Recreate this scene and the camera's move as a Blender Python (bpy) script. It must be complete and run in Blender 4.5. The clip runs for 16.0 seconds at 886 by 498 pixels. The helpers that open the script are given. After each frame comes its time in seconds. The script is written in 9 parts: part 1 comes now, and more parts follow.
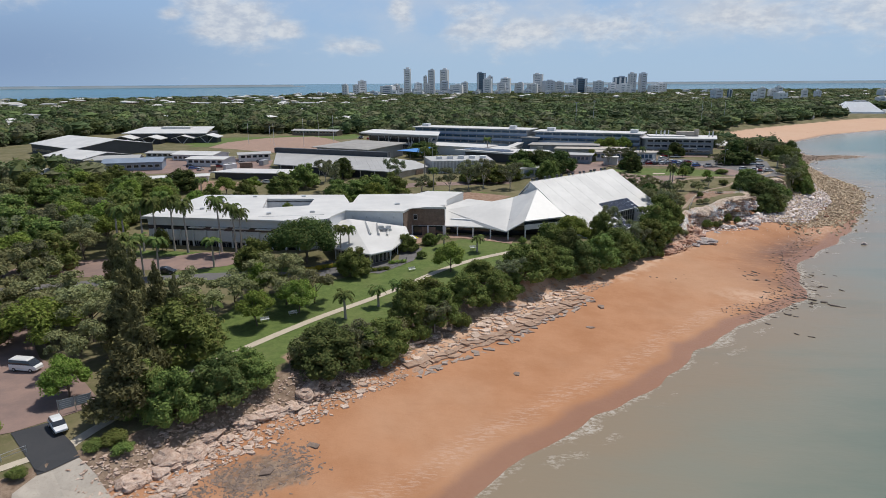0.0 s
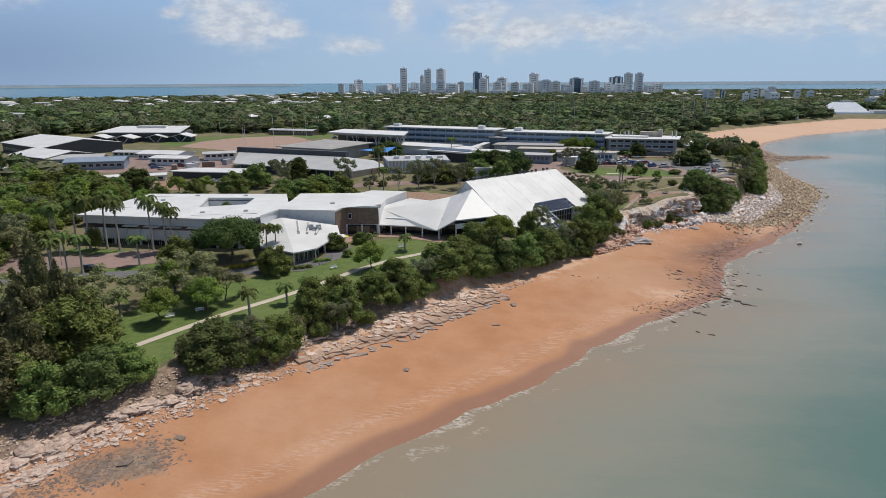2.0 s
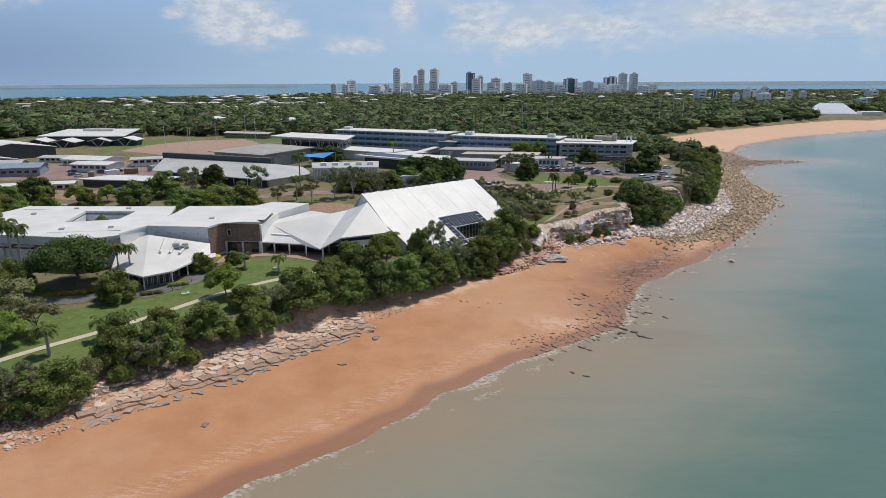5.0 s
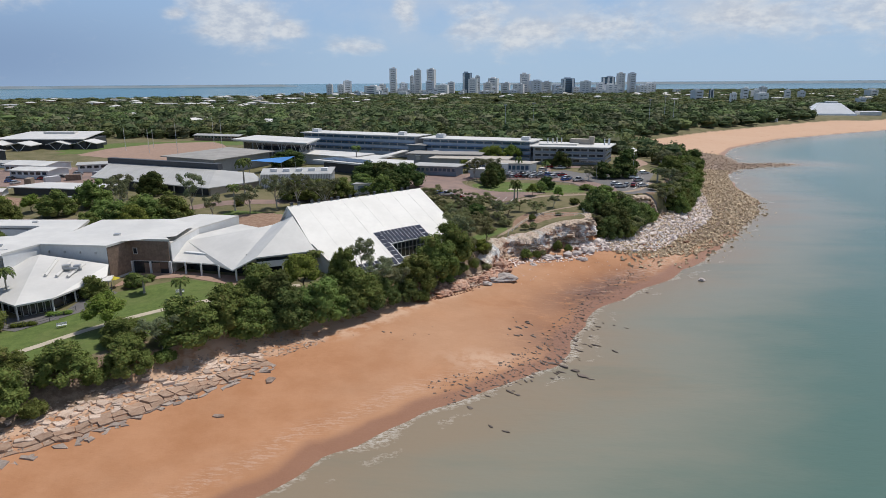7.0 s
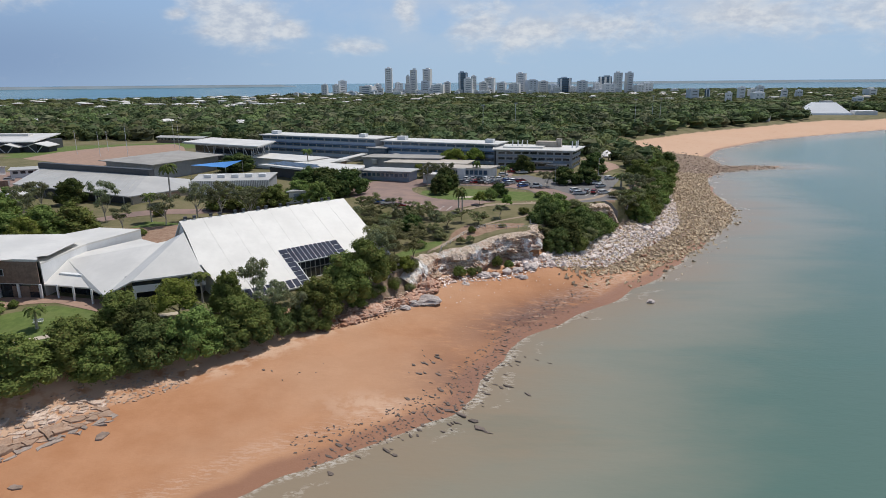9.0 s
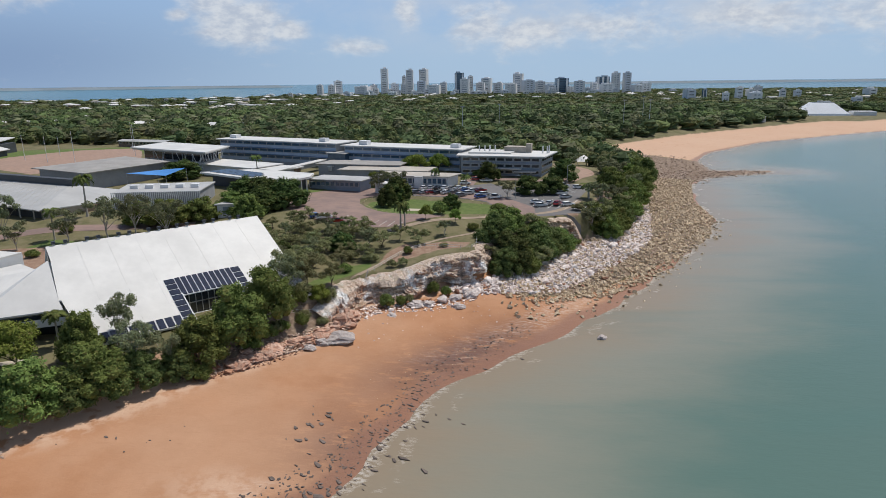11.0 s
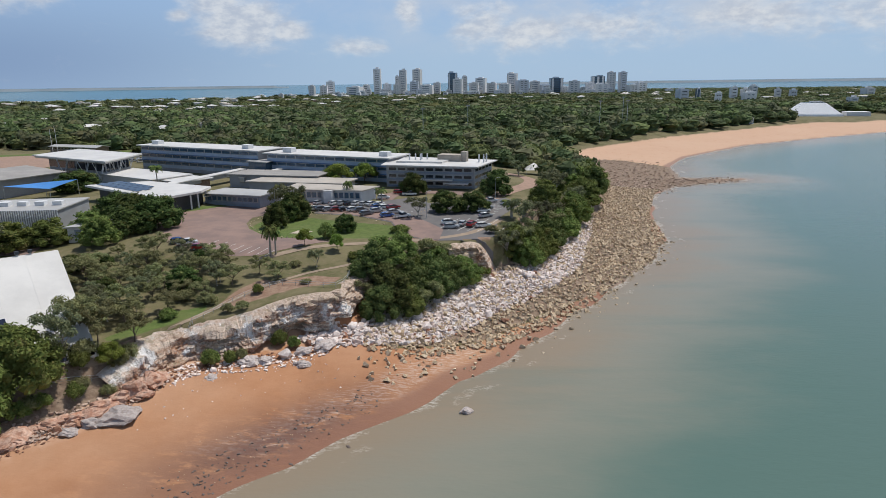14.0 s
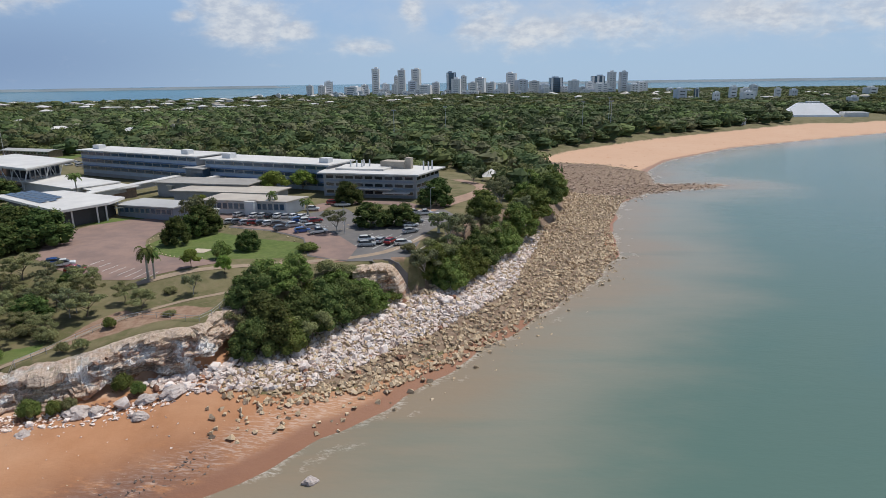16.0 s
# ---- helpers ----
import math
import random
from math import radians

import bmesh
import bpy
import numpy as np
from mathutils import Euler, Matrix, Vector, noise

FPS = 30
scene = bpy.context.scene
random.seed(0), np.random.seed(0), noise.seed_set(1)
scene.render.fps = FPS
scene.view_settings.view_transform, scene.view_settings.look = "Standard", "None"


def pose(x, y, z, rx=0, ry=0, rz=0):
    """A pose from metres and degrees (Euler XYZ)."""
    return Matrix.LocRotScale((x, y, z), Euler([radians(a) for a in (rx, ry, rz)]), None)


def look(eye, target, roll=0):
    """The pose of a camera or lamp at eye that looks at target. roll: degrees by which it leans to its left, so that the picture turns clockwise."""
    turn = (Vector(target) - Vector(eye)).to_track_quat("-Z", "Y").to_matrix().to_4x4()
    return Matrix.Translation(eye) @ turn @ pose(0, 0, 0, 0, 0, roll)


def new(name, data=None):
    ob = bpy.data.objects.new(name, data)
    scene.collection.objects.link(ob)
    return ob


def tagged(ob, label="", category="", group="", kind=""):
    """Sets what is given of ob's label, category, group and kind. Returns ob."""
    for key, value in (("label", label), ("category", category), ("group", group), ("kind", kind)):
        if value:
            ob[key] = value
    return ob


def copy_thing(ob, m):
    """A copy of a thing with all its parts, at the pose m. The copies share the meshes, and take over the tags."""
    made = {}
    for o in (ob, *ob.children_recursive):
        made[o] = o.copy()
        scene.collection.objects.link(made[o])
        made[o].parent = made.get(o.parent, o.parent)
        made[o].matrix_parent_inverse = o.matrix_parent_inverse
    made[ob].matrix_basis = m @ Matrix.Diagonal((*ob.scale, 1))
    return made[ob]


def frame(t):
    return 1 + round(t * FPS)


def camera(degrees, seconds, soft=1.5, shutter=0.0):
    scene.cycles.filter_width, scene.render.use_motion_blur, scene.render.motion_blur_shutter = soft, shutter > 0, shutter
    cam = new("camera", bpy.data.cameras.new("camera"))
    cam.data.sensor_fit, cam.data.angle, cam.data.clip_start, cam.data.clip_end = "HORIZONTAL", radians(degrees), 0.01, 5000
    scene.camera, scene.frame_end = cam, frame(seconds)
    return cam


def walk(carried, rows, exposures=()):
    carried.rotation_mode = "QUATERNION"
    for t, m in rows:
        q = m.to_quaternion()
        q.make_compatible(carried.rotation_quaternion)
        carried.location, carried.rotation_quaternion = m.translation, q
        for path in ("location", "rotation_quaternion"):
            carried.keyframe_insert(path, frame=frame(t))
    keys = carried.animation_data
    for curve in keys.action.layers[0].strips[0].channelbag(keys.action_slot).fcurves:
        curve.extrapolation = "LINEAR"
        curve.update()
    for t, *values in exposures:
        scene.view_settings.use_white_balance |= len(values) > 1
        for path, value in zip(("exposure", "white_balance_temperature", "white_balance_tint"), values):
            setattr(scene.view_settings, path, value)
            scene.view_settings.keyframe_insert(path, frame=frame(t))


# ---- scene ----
cam = camera(70.4, 16.0, soft=0.6)
METRES, EYE, TILT, LEAN, TURN = 210.0, 52.0, -14.8, 0.4, 0.0
ROWS = [
    (0.0, 0.0, 0.0, 0.0, 0.0, 0.0, -0.0),
    (0.5, 0.0219, -0.009, -0.002, 0.03, -0.01, -0.02),
    (1.0, 0.0454, -0.0139, -0.0029, 0.06, -0.02, -0.05),
    (1.5, 0.0703, -0.0144, -0.0026, 0.08, -0.03, -0.09),
    (2.0, 0.0961, -0.0107, -0.001, 0.09, -0.04, -0.14),
    (2.5, 0.1223, -0.0038, 0.0015, 0.1, -0.05, -0.18),
    (3.0, 0.1486, 0.0059, 0.0044, 0.1, -0.05, -0.18),
    (3.5, 0.1752, 0.0177, 0.0082, 0.12, -0.05, -0.2),
    (4.0, 0.2002, 0.0327, 0.0135, 0.14, -0.03, -0.18),
    (6.5, 0.301, 0.1368, 0.043, 0.26, -0.03, -0.1),
    (7.0, 0.3232, 0.159, 0.0483, 0.29, -0.03, -0.08),
    (7.5, 0.3462, 0.1809, 0.0535, 0.32, -0.03, -0.07),
    (8.0, 0.3701, 0.2029, 0.059, 0.35, -0.04, -0.02),
    (8.5, 0.3947, 0.2247, 0.0643, 0.39, -0.04, -0.0),
    (9.0, 0.4196, 0.2468, 0.0698, 0.41, -0.04, -0.0),
    (11.5, 0.5222, 0.3738, 0.1042, 0.52, -0.01, 0.1),
    (12.0, 0.5437, 0.3987, 0.1111, 0.53, -0.03, 0.1),
    (12.5, 0.5669, 0.4221, 0.1177, 0.56, -0.03, 0.11),
    (13.0, 0.5914, 0.4447, 0.1235, 0.59, -0.01, 0.13),
    (13.5, 0.6165, 0.4669, 0.1292, 0.6, -0.01, 0.12),
    (14.0, 0.6433, 0.4875, 0.1347, 0.64, -0.01, 0.16),
    (14.5, 0.6698, 0.5086, 0.1404, 0.64, -0.01, 0.18),
    (15.0, 0.6968, 0.5296, 0.1465, 0.66, -0.03, 0.21),
    (15.5, 0.7237, 0.5505, 0.1525, 0.79, -0.02, 0.17),
    (16.0, 0.75, 0.5724, 0.1588, 1.07, -0.03, 0.13),
]
walk(cam, [(t, pose(0, 0, EYE, TILT, LEAN, TURN) @ pose(METRES * x, METRES * y, METRES * z, 90 + pitch, roll, yaw)) for t, x, y, z, yaw, pitch, roll in ROWS])

# ---- sky, sun, exposure ----
SUN_EL, SUN_AZ = 64.0, 45.0      # degrees: height, and bearing from +y towards +x
world = bpy.data.worlds.new("world")
scene.world = world
world.use_nodes = True
wt = world.node_tree
wt.nodes.clear()


def wnode(kind, **sets):
    n = wt.nodes.new(kind)
    for k, v in sets.items():
        n.inputs[k].default_value = v
    return n


def wmath(op, a, b=None, c=None):
    n = wt.nodes.new("ShaderNodeMath")
    n.operation = op
    for i, v in enumerate((a, b, c)):
        if v is None:
            continue
        if isinstance(v, (int, float)):
            n.inputs[i].default_value = v
        else:
            wt.links.new(v, n.inputs[i])
    return n.outputs[0]


def wstep(v, lo, hi):
    n = wt.nodes.new("ShaderNodeMapRange")
    n.interpolation_type = "SMOOTHSTEP"
    wt.links.new(v, n.inputs["Value"])
    n.inputs["From Min"].default_value, n.inputs["From Max"].default_value = lo, hi
    return n.outputs[0]


def wmix(f, a, b):
    n = wt.nodes.new("ShaderNodeMix")
    n.data_type = "RGBA"
    for slot, v in ((0, f), (6, a), (7, b)):
        if isinstance(v, (tuple, float, int)):
            n.inputs[slot].default_value = v
        else:
            wt.links.new(v, n.inputs[slot])
    return n.outputs[2]


sky = wt.nodes.new("ShaderNodeTexSky")
sky.sky_type, sky.sun_disc = "NISHITA", False
sky.sun_elevation, sky.sun_rotation = radians(SUN_EL), radians(SUN_AZ)
sky.altitude, sky.air_density, sky.dust_density, sky.ozone_density = 0, 1.0, 0.4, 3.0
coord = wt.nodes.new("ShaderNodeTexCoord")
sep = wt.nodes.new("ShaderNodeSeparateXYZ")
wt.links.new(coord.outputs["Generated"], sep.inputs[0])
sx, sy, sz = sep.outputs
flat = wmath("MAXIMUM", wmath("SQRT", wmath("ADD", wmath("MULTIPLY", sx, sx), wmath("MULTIPLY", sy, sy))), 0.05)
bear = wmath("ARCTAN2", sx, sy)                       # bearing, radians
elev = wmath("DIVIDE", sz, flat)                      # tangent of the elevation
comb = wt.nodes.new("ShaderNodeCombineXYZ")
wt.links.new(bear, comb.inputs[0])
wt.links.new(wmath("MULTIPLY", elev, 1.9), comb.inputs[1])


def wnoise(scale, detail, rough, shift=0.0, distort=0.0):
    n = wt.nodes.new("ShaderNodeTexNoise")
    n.noise_dimensions = "3D"
    mp = wt.nodes.new("ShaderNodeMapping")
    mp.inputs["Location"].default_value = (shift, shift * 0.7, shift * 1.3)
    wt.links.new(comb.outputs[0], mp.inputs[0])
    wt.links.new(mp.outputs[0], n.inputs["Vector"])
    n.inputs["Scale"].default_value, n.inputs["Detail"].default_value = scale, detail
    n.inputs["Roughness"].default_value, n.inputs["Distortion"].default_value = rough, distort
    return n.outputs[0]


def wbump(v, at, width):
    """A soft bump of height 1 round the value at."""
    return wmath("POWER", 2.718, wmath("MULTIPLY", -1.0, wmath("POWER", wmath("ABSOLUTE", wmath("DIVIDE", wmath("SUBTRACT", v, at), width)), 2.0)))


# cumulus heaps low over the horizon, a pale veil to the east, a blue-grey shower to the west
heaps = None
for b, e, wb, we, k in ((-0.385, 0.096, 0.02, 0.010, 1.1), (-0.30, 0.086, 0.075, 0.036, 1.35), (-0.34, 0.118, 0.05, 0.03, 1.25), (-0.24, 0.078, 0.04, 0.018, 1.2), (-0.14, 0.056, 0.06, 0.016, 0.8), (-0.06, 0.106, 0.022, 0.026, 1.1),
                        (0.05, 0.088, 0.05, 0.036, 1.1), (0.12, 0.068, 0.08, 0.03, 1.0), (0.25, 0.076, 0.12, 0.036, 0.9), (0.42, 0.084, 0.14, 0.034, 0.9), (0.58, 0.078, 0.10, 0.034, 0.9), (-0.60, 0.127, 0.07, 0.03, 1.4)):
    g = wmath("MULTIPLY", wmath("MULTIPLY", wbump(bear, b, wb), wbump(elev, e, we)), k)
    heaps = g if heaps is None else wmath("MAXIMUM", heaps, g)
puff = wnoise(24.0, 7.0, 0.58, 3.1, 0.3)
cum = wstep(wmath("ADD", wmath("MULTIPLY", heaps, 0.55), wmath("MULTIPLY", puff, 0.8)), 0.50, 0.98)
veil = wmath("MULTIPLY", wstep(wnoise(5.0, 6.0, 0.6, 7.7), 0.32, 0.68), wstep(bear, -0.5, 0.2))
veil = wmath("MULTIPLY", veil, wstep(elev, 0.02, 0.10))
shower = wmath("MULTIPLY", wbump(bear, -0.66, 0.34), wbump(elev, 0.035, 0.075))
haze = wmath("SUBTRACT", 1.0, wstep(elev, 0.02, 0.6))
clear = wmix(wmath("MULTIPLY", haze, 0.92), sky.outputs[0], wmix(wstep(elev, 0.0, 0.16), (4.1, 5.8, 7.9, 1), (3.5, 5.3, 8.2, 1)))
base = wmix(wmath("MULTIPLY", shower, 0.85), clear, (2.3, 3.4, 5.5, 1))
base = wmix(wmath("MULTIPLY", veil, 0.58), base, (6.6, 6.9, 7.4, 1))
lump = wnoise(40.0, 6.0, 0.6, 11.0)
ccol = wmix(wstep(lump, 0.35, 0.65), (5.6, 6.0, 6.8, 1), (8.2, 8.3, 8.4, 1))
full = wmix(wmath("MULTIPLY", cum, 0.72), base, ccol)
bg = wt.nodes.new("ShaderNodeBackground")
bg.inputs["Strength"].default_value = 0.09
wt.links.new(full, bg.inputs["Color"])
wo = wt.nodes.new("ShaderNodeOutputWorld")
wt.links.new(bg.outputs[0], wo.inputs["Surface"])

sun = new("sun", bpy.data.lights.new("sun", "SUN"))
sun.data.energy, sun.data.angle, sun.data.color = 3.6, radians(0.6), (1.0, 0.96, 0.9)
sd = Vector((math.sin(radians(SUN_AZ)) * math.cos(radians(SUN_EL)), math.cos(radians(SUN_AZ)) * math.cos(radians(SUN_EL)), math.sin(radians(SUN_EL))))
sun.matrix_world = look(tuple(sd * 300), (0, 0, 0))

# ---- materials ----
class Mat:
    """A small builder for node materials."""

    def __init__(self, name, rough=0.8, metal=0.0, spec=0.5):
        self.m = bpy.data.materials.new(name)
        self.m.use_nodes = True
        self.t = self.m.node_tree
        self.b = self.t.nodes["Principled BSDF"]
        self.b.inputs["Roughness"].default_value, self.b.inputs["Metallic"].default_value = rough, metal
        self.b.inputs["Specular IOR Level"].default_value = spec
        self.geo = self.t.nodes.new("ShaderNodeNewGeometry")
        self.pos = self.geo.outputs["Position"]

    def put(self, v, socket):
        if isinstance(v, (tuple, list)) and len(v) == 3:
            v = (*v, 1)
        if isinstance(v, (tuple, int, float)):
            socket.default_value = v
        else:
            self.t.links.new(v, socket)

    def math(self, op, a, b=None):
        n = self.t.nodes.new("ShaderNodeMath")
        n.operation = op
        self.put(a, n.inputs[0])
        if b is not None:
            self.put(b, n.inputs[1])
        return n.outputs[0]

    def noise(self, scale, detail=4.0, rough=0.6, stretch=None, distort=0.0, space=None):
        n = self.t.nodes.new("ShaderNodeTexNoise")
        v = space or self.pos
        if stretch:
            mp = self.t.nodes.new("ShaderNodeMapping")
            mp.inputs["Rotation"].default_value = (0, 0, radians(stretch[3]) if len(stretch) > 3 else 0)
            mp.inputs["Scale"].default_value = stretch[:3]
            self.t.links.new(v, mp.inputs[0])
            v = mp.outputs[0]
        self.t.links.new(v, n.inputs["Vector"])
        n.inputs["Scale"].default_value, n.inputs["Detail"].default_value = scale, detail
        n.inputs["Roughness"].default_value, n.inputs["Distortion"].default_value = rough, distort
        return n.outputs[0]

    def step(self, v, lo, hi):
        n = self.t.nodes.new("ShaderNodeMapRange")
        n.interpolation_type = "SMOOTHSTEP"
        self.put(v, n.inputs["Value"])
        n.inputs["From Min"].default_value, n.inputs["From Max"].default_value = lo, hi
        return n.outputs[0]

    def mix(self, f, a, b, kind="MIX"):
        n = self.t.nodes.new("ShaderNodeMix")
        n.data_type, n.blend_type = "RGBA", kind
        self.put(f, n.inputs[0]), self.put(a, n.inputs[6]), self.put(b, n.inputs[7])
        return n.outputs[2]

    def attr(self, name):
        n = self.t.nodes.new("ShaderNodeAttribute")
        n.attribute_name = name
        return n.outputs["Fac"]

    def rnd(self):
        return self.t.nodes.new("ShaderNodeObjectInfo").outputs["Random"]

    def island(self):
        return self.geo.outputs["Random Per Island"]

    def color(self, v):
        self.put(v, self.b.inputs["Base Color"])
        return self

    def rough(self, v):
        self.put(v, self.b.inputs["Roughness"])
        return self

    def bump(self, h, strength=0.5, dist=0.1):
        n = self.t.nodes.new("ShaderNodeBump")
        n.inputs["Strength"].default_value, n.inputs["Distance"].default_value = strength, dist
        self.t.links.new(h, n.inputs["Height"])
        self.t.links.new(n.outputs[0], self.b.inputs["Normal"])
        return self


def paint(name, c, rough=0.6, var=0.12, scale=0.6, dirt=(0.25, 0.22, 0.18), dirty=0.15, metal=0.0, spec=0.5, stretch=None):
    """Painted, rendered or sheet surface with broad stains and fine grain."""
    m = Mat(name, rough, metal, spec)
    a = m.noise(scale, 5, 0.65, stretch)
    b = m.noise(scale * 9, 3, 0.6)
    col = m.mix(m.step(a, 0.3, 0.75), tuple(x * (1 - var) for x in c), tuple(min(1, x * (1 + var * 0.5)) for x in c))
    col = m.mix(m.math("MULTIPLY", m.step(b, 0.5, 0.8), dirty), col, dirt)
    m.color(col).rough(m.math("ADD", m.math("MULTIPLY", a, 0.2), rough - 0.1))
    m.bump(b, 0.15, 0.02)
    return m.m


def leaf(name, dark, light, dry=(0.16, 0.14, 0.05), dryness=0.08, trans=0.2, patch=0.35, wood=False):
    m = Mat(name, 0.8, 0, 0.08)
    if wood:
        # one tone for each crown, darker on its inner hull, with a little speckle
        f = m.math("ADD", m.math("MULTIPLY", m.attr("tone"), 0.7), m.math("MULTIPLY", m.island(), 0.3))
    else:
        f = m.island()
    c = m.mix(f, dark, light)
    big = m.noise(patch, 3, 0.6)
    c = m.mix(m.math("MULTIPLY", m.step(big, 0.38, 0.72), 0.5), c, tuple(x * 1.3 for x in light))
    c = m.mix(m.math("MULTIPLY", m.step(m.island(), 0.9 - dryness, 1.0), 0.35 if wood else 0.7), c, dry)
    hue = m.t.nodes.new("ShaderNodeHueSaturation")
    m.put(c, hue.inputs["Color"])
    m.put(m.math("ADD", m.math("MULTIPLY", m.rnd(), 0.05), 0.475), hue.inputs["Hue"])
    m.put(m.math("ADD", m.math("MULTIPLY", m.rnd(), 0.55), 0.90), hue.inputs["Value"])
    m.color(hue.outputs[0])
    tr = m.t.nodes.new("ShaderNodeBsdfTranslucent")
    m.t.links.new(hue.outputs[0], tr.inputs["Color"])
    mx = m.t.nodes.new("ShaderNodeMixShader")
    mx.inputs[0].default_value = trans
    out = m.t.nodes["Material Output"]
    m.t.links.new(m.b.outputs[0], mx.inputs[1])
    m.t.links.new(tr.outputs[0], mx.inputs[2])
    m.t.links.new(mx.outputs[0], out.inputs["Surface"])
    return m.m


LEAF_MID = leaf("leaf_green", (0.066, 0.096, 0.026), (0.160, 0.192, 0.054))
LEAF_DARK = leaf("leaf_dark_green", (0.046, 0.068, 0.022), (0.112, 0.140, 0.046))
LEAF_FIG = leaf("leaf_deep_green", (0.026, 0.042, 0.014), (0.078, 0.106, 0.030), trans=0.12)
LEAF_BRIGHT = leaf("leaf_bright_green", (0.090, 0.138, 0.024), (0.198, 0.248, 0.054))
LEAF_OLIVE = leaf("leaf_olive", (0.118, 0.130, 0.056), (0.236, 0.240, 0.116), dryness=0.2)
LEAF_GREY = leaf("leaf_grey_green", (0.092, 0.108, 0.058), (0.182, 0.196, 0.108), dryness=0.15)
LEAF_BROWN = leaf("leaf_olive_brown", (0.070, 0.068, 0.032), (0.150, 0.140, 0.066), dryness=0.2)
LEAF_PALM = leaf("leaf_palm", (0.040, 0.064, 0.018), (0.120, 0.150, 0.044), dryness=0.1, trans=0.1)
WOOD_DARK = leaf("woodland_dark_green", (0.042, 0.060, 0.028), (0.108, 0.134, 0.058), patch=0.03, wood=True)
WOOD_MID = leaf("woodland_green", (0.056, 0.076, 0.030), (0.156, 0.182, 0.070), patch=0.03, wood=True)
WOOD_GREY = leaf("woodland_grey_green", (0.062, 0.070, 0.040), (0.172, 0.178, 0.098), dryness=0.1, patch=0.03, wood=True)
LEAF_YELLOW = leaf("leaf_yellow", (0.28, 0.22, 0.03), (0.45, 0.36, 0.05))


def bark_mat(name, c):
    m = Mat(name, 0.9)
    n = m.noise(3.0, 4, 0.7, (1, 1, 0.25))
    m.color(m.mix(n, tuple(x * 0.55 for x in c), tuple(x * 1.25 for x in c))).bump(n, 0.6, 0.05)
    return m.m


BARK = bark_mat("bark_brown", (0.15, 0.115, 0.085))
BARK_PALE = bark_mat("bark_pale", (0.42, 0.38, 0.33))
WHITE_ROOF = paint("white_roof_sheet", (0.64, 0.62, 0.585), 0.5, 0.12, 0.12, (0.45, 0.43, 0.40), 0.12)
WHITE_WALL = paint("white_render", (0.68, 0.685, 0.69), 0.7, 0.10, 0.25, (0.4, 0.38, 0.35), 0.15)
GREY_ROOF = paint("grey_roof_sheet", (0.44, 0.43, 0.41), 0.5, 0.12, 0.15, (0.28, 0.26, 0.24), 0.2)
TAN_ROOF = paint("tan_roof_sheet", (0.46, 0.41, 0.35), 0.6, 0.15, 0.15, (0.2, 0.18, 0.15), 0.25)
BROWN_ROOF = paint("weathered_grey_roof", (0.33, 0.31, 0.285), 0.7, 0.2, 0.12, (0.14, 0.13, 0.12), 0.3)
GREY_WALL = paint("grey_wall_panel", (0.33, 0.34, 0.36), 0.6, 0.12, 0.3)
DARK_WALL = paint("dark_cladding", (0.055, 0.058, 0.065), 0.6, 0.2, 0.3, (0.1, 0.1, 0.1), 0.2)
# blue panel paint, deepened for sky reflected on the shaded front
BLUE_WALL = paint("blue_painted_panel", (0.10, 0.20, 0.40), 0.5, 0.15, 0.3)
BLUE_GREY = paint("blue_grey_sheet", (0.24, 0.29, 0.36), 0.5, 0.15, 0.3)
# pale grey panel with the sky's reflection tinted into its colour
SCREEN_WALL = paint("sky_tinted_grey_panel", (0.42, 0.49, 0.58), 0.5, 0.12, 0.3)
BRICK = paint("brown_brick", (0.25, 0.175, 0.13), 0.85, 0.3, 1.2, (0.1, 0.07, 0.05), 0.35)
CONCRETE = paint("concrete", (0.42, 0.37, 0.31), 0.85, 0.18, 0.35, (0.22, 0.18, 0.14), 0.35)
PAVING = paint("red_brick_paving", (0.34, 0.22, 0.16), 0.85, 0.2, 0.5, (0.2, 0.14, 0.1), 0.3)
PATHMAT = paint("pale_concrete_path", (0.50, 0.43, 0.33), 0.85, 0.12, 0.6, (0.3, 0.24, 0.17), 0.25)
DIRT = paint("worn_dirt", (0.33, 0.25, 0.18), 0.95, 0.2, 0.6, (0.2, 0.17, 0.09), 0.35)
STEEL = paint("galvanised_steel", (0.48, 0.49, 0.50), 0.4, 0.1, 0.8, metal=0.6)
RUBBER = paint("tyre_rubber", (0.03, 0.03, 0.03), 0.8, 0.1, 3)
ALLOY = paint("alloy_rim", (0.5, 0.5, 0.52), 0.35, 0.1, 3, metal=0.8)
BLUE_SAIL = paint("blue_shade_cloth", (0.05, 0.22, 0.55), 0.7, 0.15, 0.3)
LINE_PAINT = paint("white_line_paint", (0.72, 0.72, 0.70), 0.7, 0.15, 2)
TIMBER = paint("weathered_timber", (0.26, 0.20, 0.15), 0.8, 0.25, 2)
LAMP_RED = paint("red_lamp_plastic", (0.45, 0.02, 0.02), 0.3, 0.05, 3)
LAMP_CLEAR = paint("clear_lamp_plastic", (0.75, 0.76, 0.78), 0.15, 0.05, 3)


def asphalt(name, c, warm):
    m = Mat(name, 0.85)
    a, b = m.noise(0.18, 5, 0.65), m.noise(4.0, 3, 0.7)
    col = m.mix(m.step(a, 0.3, 0.7), c, warm)
    col = m.mix(m.math("MULTIPLY", b, 0.35), col, tuple(x * 0.6 for x in c))
    m.color(col).bump(b, 0.3, 0.02)
    return m.m


